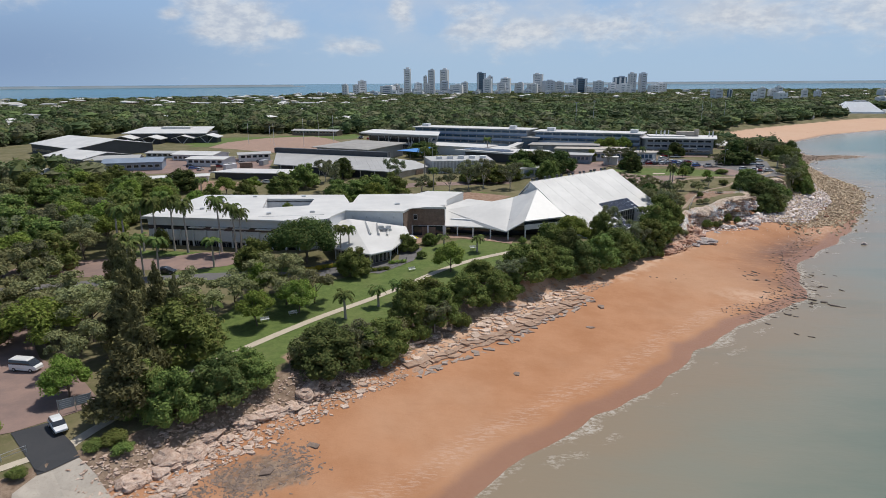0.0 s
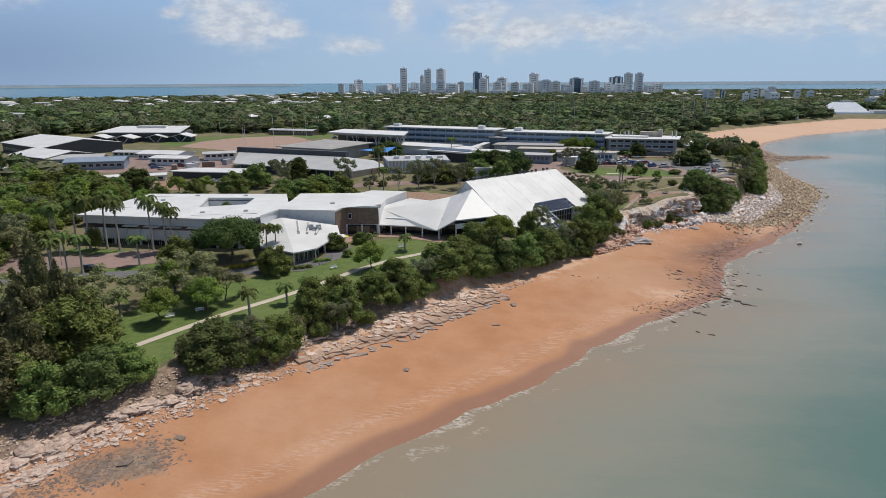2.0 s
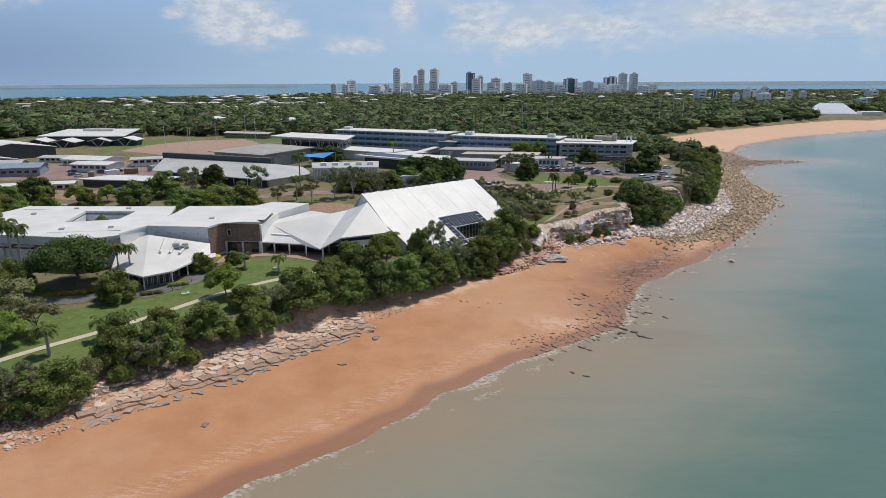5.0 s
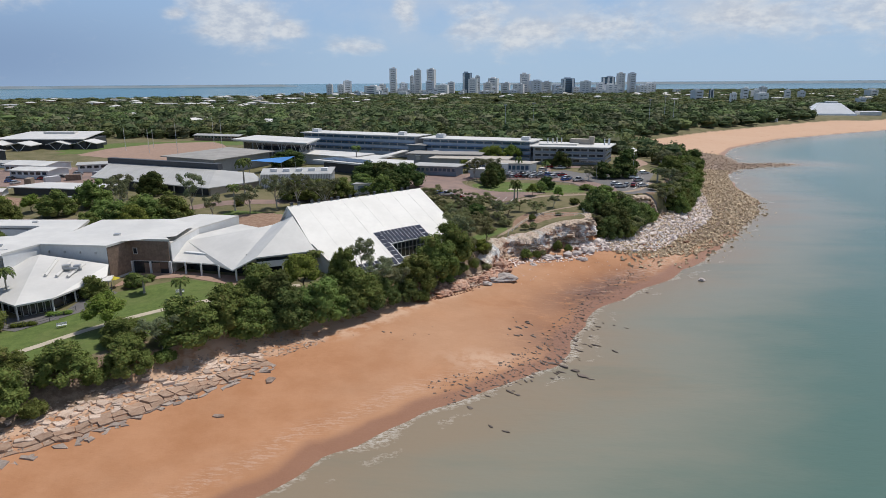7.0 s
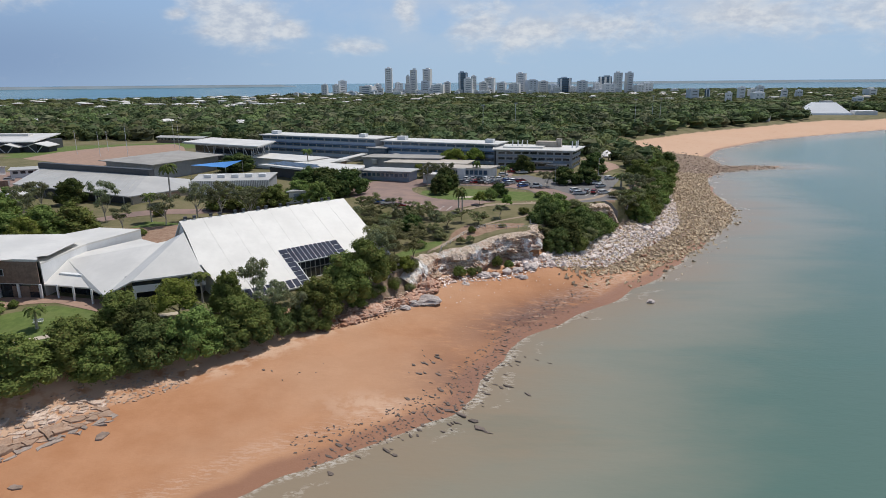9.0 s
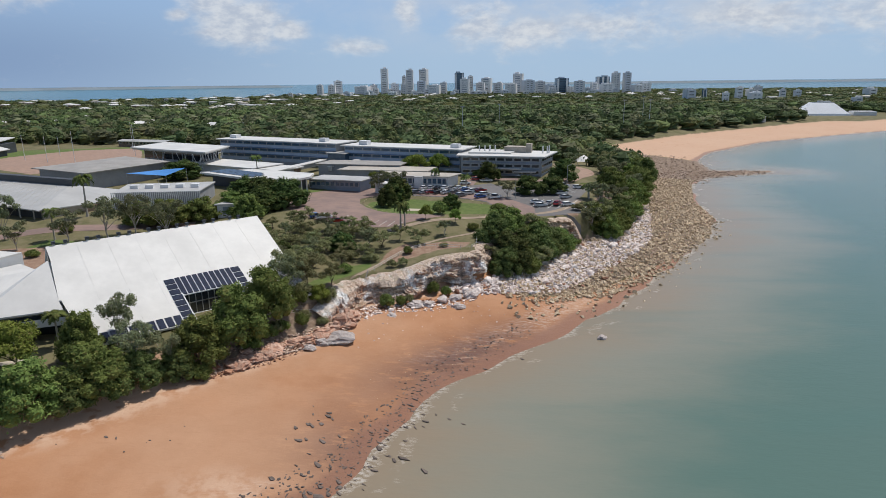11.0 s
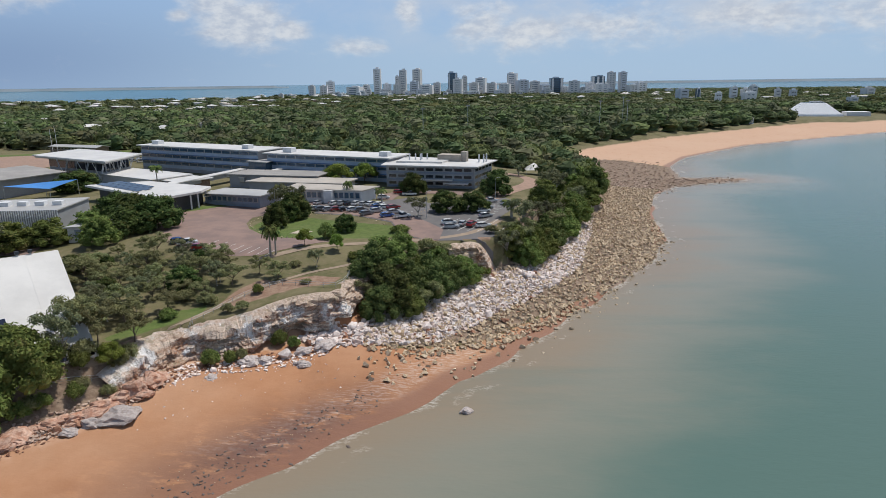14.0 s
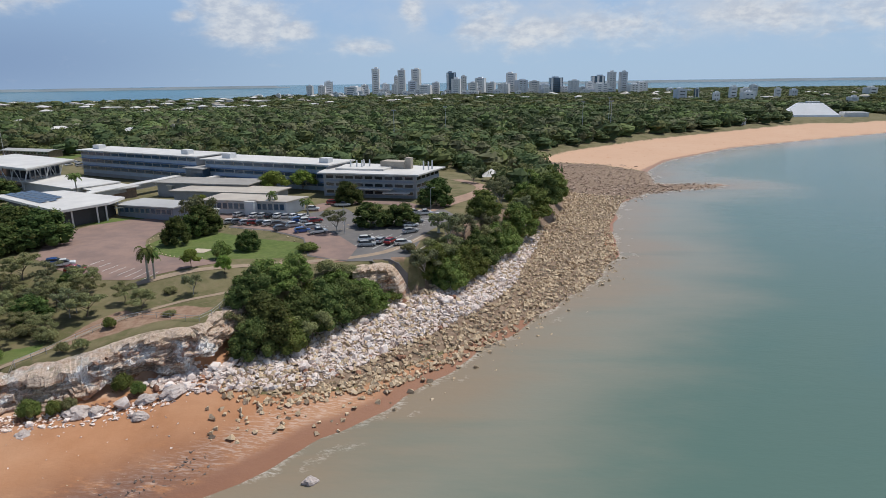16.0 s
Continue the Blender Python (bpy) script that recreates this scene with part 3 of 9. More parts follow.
def ripple(px, py, s):
    """Smooth unevenness from a few crossing waves."""
    return (np.sin(px / s + 1.3 * np.sin(py / s * 0.7)) + np.sin(py / s * 1.27 + 1.7 * np.sin(px / s * 0.6 + 2)) + np.sin((px + py) / s * 0.55 + 0.4)) / 3


FOOTS = FOOT + FOOT2
SHORE_AREA, FOOT_AREA, EDGE_AREA = SHORE + BEYOND, [p[:2] for p in FOOTS] + BEYOND, EDGE + BEYOND


def lie(px, py):
    """Heights and the measures that the ground's look goes by."""
    px, py = np.asarray(px, float), np.asarray(py, float)
    ds, df_z, de = to_line(px, py, SHORE)[0], to_line(px, py, FOOTS), to_line(px, py, EDGE)[0]
    df, fz = df_z
    land_in, foot_in, edge_in = inside(px, py, SHORE_AREA), inside(px, py, FOOT_AREA), inside(px, py, EDGE_AREA)
    num, den = np.zeros(px.shape), np.zeros(px.shape)
    for x, y, z in LEVELS + LEVELS2 + LEVELS3:
        w = 1.0 / ((px - x) ** 2 + (py - y) ** 2 + 60.0) ** 1.6
        num, den = num + w * z, den + w
    far = np.clip((np.hypot(px, py) - 480) / 1000, 0, 1)
    top = num / den * (1 - far) + (5.5 + 1.5 * ripple(px, py, 160.0)) * far
    w1 = ds / (ds + df + 1e-6)
    w2 = df / (df + de + 1e-6)
    beach = fz * w1 ** 1.15
    bank = fz + (top - fz) * (0.5 * w2 + 0.5 * w2 * w2 * (3 - 2 * w2))
    z = np.where(edge_in, top + 0.12 * ripple(px, py, 7.0), np.where(foot_in, bank + 0.35 * ripple(px, py, 2.1) * np.minimum(1, df / 2), np.where(land_in, beach, -np.minimum(3.5, 0.07 * ds))))
    z = z + np.where(land_in & ~foot_in, 0.05 * ripple(px, py, 6.0) * np.minimum(1, ds / 5), 0)
    z = np.where(~land_in & (np.hypot(px, py) > 1500), -4.0, z)
    return z, ds, df, de, land_in, foot_in, edge_in


def Z(x, y):
    return float(lie(np.array([x]), np.array([y]))[0][0])


def steps_out(lo, hi, fine, reach_lo, reach_hi, grow=1.13):
    """Grid lines: fine between lo and hi, wider and wider towards the ends."""
    mid, up, down, s = list(np.arange(lo, hi, fine)), [], [], fine
    p = hi
    while p < reach_hi:
        up.append(p)
        s *= grow
        p += s
    s, p = fine, lo - fine
    while p > reach_lo:
        down.append(p)
        s *= 1.13
        p -= s
    return np.array([reach_lo] + down[::-1] + mid + up + [reach_hi])


LAWNS = [[(-48, 90), (-40, 84), (-26, 100), (-16, 112), (-4, 126), (8, 140), (22, 156), (30, 168), (20, 174), (5, 178), (-8, 168), (-14, 152), (-30, 142), (-44, 130), (-50, 110)],
         [(75, 207), (83, 216), (87, 221), (87, 226), (80, 223), (72, 210)], [(-86, 170), (-60, 166), (-60, 160), (-86, 164)],
         [(-80, 142), (-40, 140), (-34, 150), (-48, 158), (-64, 150)], [(76, 272), (92, 262), (120, 268), (122, 278), (104, 286), (90, 296), (78, 290)],
         [(-10, 228), (14, 226), (18, 238), (-6, 246)], [(-160, 405), (-60, 470), (-70, 520), (-200, 470)], [(40, 300), (80, 316), (76, 322), (38, 308)]]
EARTHS = [[(-10, 214), (16, 216), (26, 230), (10, 240), (-14, 236)], [(-140, 300), (-100, 304), (-96, 330), (-130, 340)], [(86.5, 222), (93, 224), (104, 231), (110, 232), (112, 238), (104, 240), (97, 236), (94, 238), (88, 231)],
          [(-26, 96), (-18, 104), (-22, 110), (-30, 102)], [(68, 196), (74, 202), (72, 206), (66, 200)], [(120, 262), (146, 266), (150, 282), (128, 274)], [(-112, 256), (-90, 252), (-84, 268), (-108, 274)]]
TALUS = [(111, 224), (117, 217.5), (124, 216), (133, 218.4), (141, 221), (148, 228), (160, 240), (200, 280), (216, 350), (236, 404), (300, 438), (296, 452), (274, 500), (250, 528), (214, 530), (206, 452), (190, 352), (170, 318), (150, 282), (136, 264), (114, 234)]


def make_ground():
    gx, gy = steps_out(-110, 230, 1.45, -4900, 4900, 1.045), steps_out(52, 380, 1.45, -1500, 4900, 1.045)
    xx, yy = np.meshgrid(gx, gy)
    px, py = xx.ravel(), yy.ravel()
    z, ds, df, de, land_in, foot_in, edge_in = lie(px, py)
    nx, ny = len(gx), len(gy)
    i = np.arange(nx * ny).reshape(ny, nx)
    quads = np.stack([i[:-1, :-1], i[:-1, 1:], i[1:, 1:], i[1:, :-1]], -1).reshape(-1)
    me = np_mesh("ground", np.stack([px, py, z], -1), quads, 4, GROUND, True)
    t_in = inside(px, py, TALUS)
    talus = np.clip(0.5 + np.where(t_in, 1, -1) * to_line(px, py, TALUS + TALUS[:1])[0] / 5.0 - 0.7, 0, 1)
    soft = lambda polys: np.clip(np.max([np.where(inside(px, py, p), 1, 0) * np.clip(to_line(px, py, p + p[:1])[0] / 3 + 0.3, 0, 1) for p in polys], 0), 0, 1)
    on_sand = np.where(land_in, ~foot_in, True) | (foot_in & (df < 1.2))
    looks = {
        "sand": np.clip(0.5 + (np.where(foot_in, -df, df) + np.where((px > 12) & (px < 64) & (py < 190), 5.5, 1.2)) / np.where(py > 400, 14.0, 2.4), 0, 1) * (1 - talus * np.where(land_in, np.clip(ds / 4, 0, 1), 0)),
        "rock": np.where((foot_in & ~edge_in) | (edge_in & (de < 1.0)), 1.0, 0.0) * np.where(py < 480, 1, 0.1) * np.where((px > 12) & (px < 64) & (py < 190), 0.2, 1) * np.where(foot_in & (px > 79) & (px < 160) & (py > 205) & (py < 285), 0.25, 1) + np.where(foot_in, 0, 0.8 * talus) + 0.64 * np.exp(-((px + 25) / 13) ** 2 - ((py - 74) / 9) ** 2) * np.where(foot_in, 0, 1),
        "wet": np.where(land_in, np.clip(1 - ds / 8.0, 0, 1), 1.0),
        "swash": np.where(land_in & (py < 150), 0.85 * np.clip((ds - 5) / 2, 0, 1) * np.clip((11 - ds) / 3, 0, 1), 0) + 2.0 * np.where(land_in & (py > 186) & (py < 222), np.clip((ds - 3) / 3, 0, 1) * np.clip((13 - ds) / 4, 0, 1), 0),
        "dark": np.exp(-(((px - 108) * 0.75 + (py - 190) * 0.66) / 24) ** 2 - (((px - 108) * 0.66 - (py - 190) * 0.75) / 8) ** 2) + 0.7 * np.exp(-((px - 90) / 8) ** 2 - ((py - 158) / 9) ** 2),
        "pale": np.where(foot_in, 0.8, np.clip(1.15 - df / 7.5, 0, 1)) * np.where((px > -5) & (px < 110), 1, 0.3) + np.where(land_in & (py > 470), 3.0, 0) + 0.55 * np.exp(-((px - 75) / 11) ** 2 - ((py - 148) / 6) ** 2),
        "lawn": soft(LAWNS), "earth": soft(EARTHS),
    }
    for name, v in looks.items():
        me.attributes.new(name, "FLOAT", "POINT").data.foreach_set("value", np.ascontiguousarray(v, dtype=np.float32))
    return tagged(new("ground", me), "orange sand beach rising to rocky bank, lawns and dry grass", "ground", kind="structure")


def make_sea():
    gx, gy = steps_out(-60, 260, 2.3, -4950, 4950), steps_out(30, 380, 2.3, -4950, 4950)
    xx, yy = np.meshgrid(gx, gy)
    px, py = xx.ravel(), yy.ravel()
    ds = to_line(px, py, SHORE)[0]
    land_in = inside(px, py, SHORE_AREA)
    nx, ny = len(gx), len(gy)
    i = np.arange(nx * ny).reshape(ny, nx)
    quads = np.stack([i[:-1, :-1], i[:-1, 1:], i[1:, 1:], i[1:, :-1]], -1).reshape(-1)
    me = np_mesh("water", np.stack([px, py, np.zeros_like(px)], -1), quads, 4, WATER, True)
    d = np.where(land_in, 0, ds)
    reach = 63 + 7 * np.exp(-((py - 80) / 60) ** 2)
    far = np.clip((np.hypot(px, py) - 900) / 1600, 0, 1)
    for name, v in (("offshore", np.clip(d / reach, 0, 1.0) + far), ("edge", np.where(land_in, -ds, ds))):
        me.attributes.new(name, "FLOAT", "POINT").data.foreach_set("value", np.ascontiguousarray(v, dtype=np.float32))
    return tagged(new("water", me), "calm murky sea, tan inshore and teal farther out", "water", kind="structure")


make_ground()
make_sea()


def drape(name, poly, mat, lift=0.06, cell=2.0, label="", category="", kind="structure", thick=0.0):
    """A sheet of paving laid on the ground over a plan."""
    bm = bmesh.new()
    bm.faces.new([bm.verts.new((x, y, 0)) for x, y in poly])
    xs, ys = [p[0] for p in poly], [p[1] for p in poly]
    for axis, lo, hi in ((0, min(xs), max(xs)), (1, min(ys), max(ys))):
        p = math.ceil(lo / cell) * cell + 0.013
        while p < hi:
            no = Vector((1, 0, 0)) if axis == 0 else Vector((0, 1, 0))
            bmesh.ops.bisect_plane(bm, geom=bm.verts[:] + bm.edges[:] + bm.faces[:], plane_co=no * p, plane_no=no)
            p += cell
    pts = np.array([v.co[:2] for v in bm.verts])
    hs = lie(pts[:, 0], pts[:, 1])[0]
    for v, h in zip(bm.verts, hs):
        v.co.z = h + lift
    bmesh.ops.recalc_face_normals(bm, faces=bm.faces)
    if sum(f.normal.z for f in bm.faces) < 0:
        bmesh.ops.reverse_faces(bm, faces=bm.faces)
    if thick:
        ex = bmesh.ops.extrude_face_region(bm, geom=bm.faces[:])
        for v in [e for e in ex["geom"] if isinstance(e, bmesh.types.BMVert)]:
            v.co.z -= thick
        bmesh.ops.recalc_face_normals(bm, faces=bm.faces)
    me = bpy.data.meshes.new(name)
    bm.to_mesh(me)
    bm.free()
    me.materials.append(mat)
    return tagged(new(name, me), label, category, kind=kind)


def ribbon(line, width):
    """The plan of a strip of even width along a line."""
    left, right = [], []
    for i, (x, y) in enumerate(line):
        a, b = line[max(0, i - 1)], line[min(len(line) - 1, i + 1)]
        d = math.hypot(b[0] - a[0], b[1] - a[1])
        nx, ny = -(b[1] - a[1]) / d * width / 2, (b[0] - a[0]) / d * width / 2
        left.append((x + nx, y + ny)), right.append((x - nx, y - ny))
    return right + left[::-1]


def curve_line(pts, per=5):
    """A smooth line through the points."""
    out = []
    for i in range(len(pts) - 1):
        p0, p1, p2, p3 = pts[max(0, i - 1)], pts[i], pts[i + 1], pts[min(len(pts) - 1, i + 2)]
        for k in range(per):
            t = k / per
            out.append(tuple(0.5 * (2 * p1[j] + (p2[j] - p0[j]) * t + (2 * p0[j] - 5 * p1[j] + 4 * p2[j] - p3[j]) * t * t + (3 * p1[j] - p0[j] - 3 * p2[j] + p3[j]) * t ** 3) for j in (0, 1)))
    return out + [pts[-1]]

# ---- roads, paths, car parks ----
drape("footpath", ribbon(curve_line([(-50.9, 75.4), (-49.8, 79.5), (-46.5, 87), (-41, 98), (-33, 110), (-22, 123.5), (-13.5, 134), (-4, 146), (5, 156.5), (12, 162), (22, 167), (34, 172)]), 1.8), PATHMAT, 0.08, label="pale concrete footpath across the lawn", category="path")
drape("cliff_path", ribbon(curve_line([(74, 201), (79, 207), (84, 216), (87.4, 222), (91, 228), (96, 233.5), (103, 241), (112, 247), (118, 254)]), 1.2), DIRT, 0.08, label="worn dirt footpath along the cliff top", category="path")
drape("car_park_beach", [(-120, 60), (-95, 62), (-61, 79), (-52.5, 87), (-60, 95), (-72, 103), (-84, 118), (-130, 118)], OLD_ROAD, 0.07, label="faded red-brown asphalt car park by the ramp", category="road")
drape("ramp_apron", [(-61.1, 78.7), (-51.6, 69.4), (-47.9, 72.6), (-50.5, 75.7), (-57.2, 81.8)], ASPHALT, 0.1, label="dark new asphalt apron above the boat ramp", category="road")
drape("boat_ramp", [(-51.6, 69.2), (-52.6, 66), (-47, 55), (-33, 58), (-41, 67.1), (-44.8, 70.6), (-47.9, 72.4)], CONCRETE, 0.12, label="pale concrete boat ramp", category="road", thick=0.5)
drape("ramp_path", ribbon([(-64, 66), (-58.4, 68.8), (-54.2, 72.6)], 1.5), PATHMAT, 0.09, label="pale concrete path beside the ramp", category="path")
drape("museum_road", ribbon(curve_line([(-140, 128), (-105, 136), (-84, 141), (-68, 143), (-51, 145), (-34, 146), (-24, 150), (-12, 156)]), 5.0), GREY_ROAD, 0.07, label="grey asphalt service road beside the museum", category="road")
drape("museum_forecourt", [(-110, 146), (-84, 146), (-70, 152), (-64, 149), (-55, 153), (-50, 161), (-56, 166), (-66, 166), (-76, 160), (-90, 161), (-110, 160)], OLD_ROAD, 0.075, label="red-brown asphalt forecourt of the museum", category="road")
drape("museum_terrace", [(-9, 171), (-6, 174.5), (0, 178), (5, 178.6), (15, 174.2), (19, 172), (21, 178), (0, 184), (-9, 182)], PAVING, 0.09, label="red brick paving in front of the gallery", category="pavement")
drape("cafe_terrace", [(-34, 152), (-16, 148), (-8, 158), (-6, 168), (-12, 172), (-12, 158), (-18, 153), (-30, 158)], GREY_ROAD, 0.085, label="grey paved terrace along the cafe", category="pavement")
drape("school_turning_circle", [(46, 291), (52, 278), (58, 266), (66, 260), (76, 255), (88, 252.8), (97, 257), (104, 262), (97, 265.5), (90, 268), (83, 273), (78, 279), (75, 286), (74, 295), (80, 303), (97, 306), (97, 312), (90, 320), (70, 316), (58, 311), (50, 303)], OLD_ROAD, 0.07, label="red-brown asphalt turning area of the school", category="road")
drape("school_car_park", [(92, 300), (106, 292), (118, 282), (122, 269), (132, 264.6), (146, 264.4), (149, 286), (158, 308), (154, 320), (140, 318), (128, 312), (122, 324), (112, 318), (92, 318)], GREY_ROAD, 0.072, label="grey asphalt car park with painted bays", category="road")
drape("island_pad", [(91, 273), (96, 271.6), (97, 275), (92.4, 276.6)], PATHMAT, 0.09, label="small pale concrete pad on the grass island", category="pavement")
drape("car_park_entry", [(93, 300.6), (106, 293), (118, 283), (122.4, 269.6), (132, 265.2), (133, 276), (124, 289), (110, 298.4), (96, 305)], OLD_ROAD, 0.12, label="red-brown asphalt front of the car park", category="road")
drape("car_park_link", ribbon(curve_line([(140, 318), (142, 328), (132, 334), (116, 332), (112, 320)]), 6.0), OLD_ROAD, 0.08, label="red-brown asphalt drive", category="road")
drape("headland_drive", ribbon(curve_line([(148, 318), (156, 334), (166, 352), (168, 372), (158, 392)]), 6.0), PAVING, 0.08, label="red-brown drive past the school", category="road")
drape("headland_track", ribbon(curve_line([(88, 250), (104, 258), (118, 264), (128, 266), (140, 272), (150, 286)]), 2.2), DIRT, 0.09, label="dirt track along the car park", category="path")
drape("sports_oval", [(-150, 405), (-118, 385), (-92, 370), (-76, 392), (-68, 430), (-84, 465), (-100, 490), (-130, 480), (-150, 440)], PAVING, 0.08, 6.0, label="bare red-brown sports oval", category="ground")
drape("service_road", ribbon(curve_line([(-140, 226), (-110, 232), (-80, 236), (-56, 232), (-40, 232), (-16, 252), (10, 258), (28, 262)]), 6.0), OLD_ROAD, 0.07, label="red-brown service road behind the museum", category="road")
drape("staff_car_park", [(-104, 222), (-60, 214), (-34, 214), (-32, 226), (-60, 230), (-104, 238)], GREY_ROAD, 0.08, label="grey asphalt car park behind the museum", category="road")
drape("school_yard", [(-150, 290), (-110, 292), (-84, 300), (-92, 340), (-130, 352), (-160, 330)], OLD_ROAD, 0.07, 4.0, label="red-brown paved school yard", category="road")

# ---- buildings ----
def offset_poly(poly, d):
    """The plan grown by d (shrunk by -d); counter-clockwise."""
    out, n = [], len(poly)
    for i in range(n):
        a, b, c = (Vector(poly[(i + k) % n][:2]) for k in (-1, 0, 1))
        e1, e2 = (b - a).normalized(), (c - b).normalized()
        n1, n2 = Vector((e1.y, -e1.x)), Vector((e2.y, -e2.x))
        k = (n1 + n2) / max(0.3, 1 + n1.dot(n2))
        out.append((b.x + k.x * d, b.y + k.y * d))
    return out


def ccw(poly):
    s = sum(a[0] * b[1] - b[0] * a[1] for a, b in zip(poly, poly[1:] + poly[:1]))
    return poly if s > 0 else poly[::-1]


def window_row(parent, a, b, z0, z1, count, mat=None, gap=0.25, proud=0.05, frame_mat=None, name="window"):
    """A row of windows on the wall from a to b (outside to the right of the way), each with its frame and pane."""
    a, b = Vector(a[:2]), Vector(b[:2])
    u = (b - a).normalized()
    n = Vector((u.y, -u.x))
    step = (b - a).length / count
    for i in range(count):
        p, q = a + u * (step * i + gap), a + u * (step * (i + 1) - gap)
        w = Geo()
        for r0, r1, y0, y1 in ((p, p + u * 0.12, z0, z1), (q - u * 0.12, q, z0, z1), (p + u * 0.12, q - u * 0.12, z1 - 0.12, z1), (p + u * 0.12, q - u * 0.12, z0, z0 + 0.12)):
            w.prism([tuple(r0 - n * 0.02), tuple(r0 + n * (proud + 0.05)), tuple(r1 + n * (proud + 0.05)), tuple(r1 - n * 0.02)][::-1], y0, y1)
        win = part(name, w, frame_mat or STEEL, parent)
        g = Geo().prism([tuple(p + u * 0.1 - n * 0.01), tuple(p + u * 0.1 + n * proud), tuple(q - u * 0.1 + n * proud), tuple(q - u * 0.1 - n * 0.01)][::-1], z0 + 0.1, z1 - 0.1)
        part("pane", g, mat or GLASS, win)


def band(parent, name, a, b, z0, z1, mat, proud=0.1, label=""):
    """A flat band on the wall from a to b."""
    a, b = Vector(a[:2]), Vector(b[:2])
    u = (b - a).normalized()
    n = Vector((u.y, -u.x))
    g = Geo().prism([tuple(a - n * 0.01), tuple(b - n * 0.01), tuple(b + n * proud), tuple(a + n * proud)][::-1], z0, z1)
    return part(name, g, mat, parent, label)


def flat_building(name, poly, z0, z1, wall, roof, label, category="building", over=0.6, thick=0.35, group="", rise=0.0):
    """Walls over a plan with an overhanging flat or gently domed roof slab."""
    poly = ccw(poly)
    t = thing(name, (0, 0, 0), label, category, group)
    part("wall", Geo().prism(poly, z0 - 1.5, z1), wall, t)
    r = ccw(offset_poly(poly, over))
    g = Geo().prism(r, z1 + 0.003, z1 + thick)
    part("roof", g, roof, t)
    if rise:
        cx, cy, n = sum(p[0] for p in poly) / len(poly), sum(p[1] for p in poly) / len(poly), len(r)
        part("roof_crown", Geo().add([(*p, z1 + thick + 0.002) for p in r] + [(cx, cy, z1 + thick + rise)], [(i, (i + 1) % n, n) for i in range(n)]), roof, t)
    return t


def roof_ribs(parent, a, b, c, d, count, mat, h=0.06):
    """Raised seams on a roof, running from the edge a-b to the edge d-c."""
    a, b, c, d = (Vector(p) for p in (a, b, c, d))
    for i in range(1, count):
        k = i / count
        p, q = a.lerp(b, k), d.lerp(c, k)
        s = (b - a).normalized() * 0.09
        up = Vector((0, 0, h))
        g = Geo().add([p - s, p + s, q + s, q - s, p - s + up, p + s + up, q + s + up, q - s + up], [(4, 5, 6, 7), (0, 1, 5, 4), (1, 2, 6, 5), (2, 3, 7, 6), (3, 0, 4, 7)])
        part("seam", g, mat, parent)


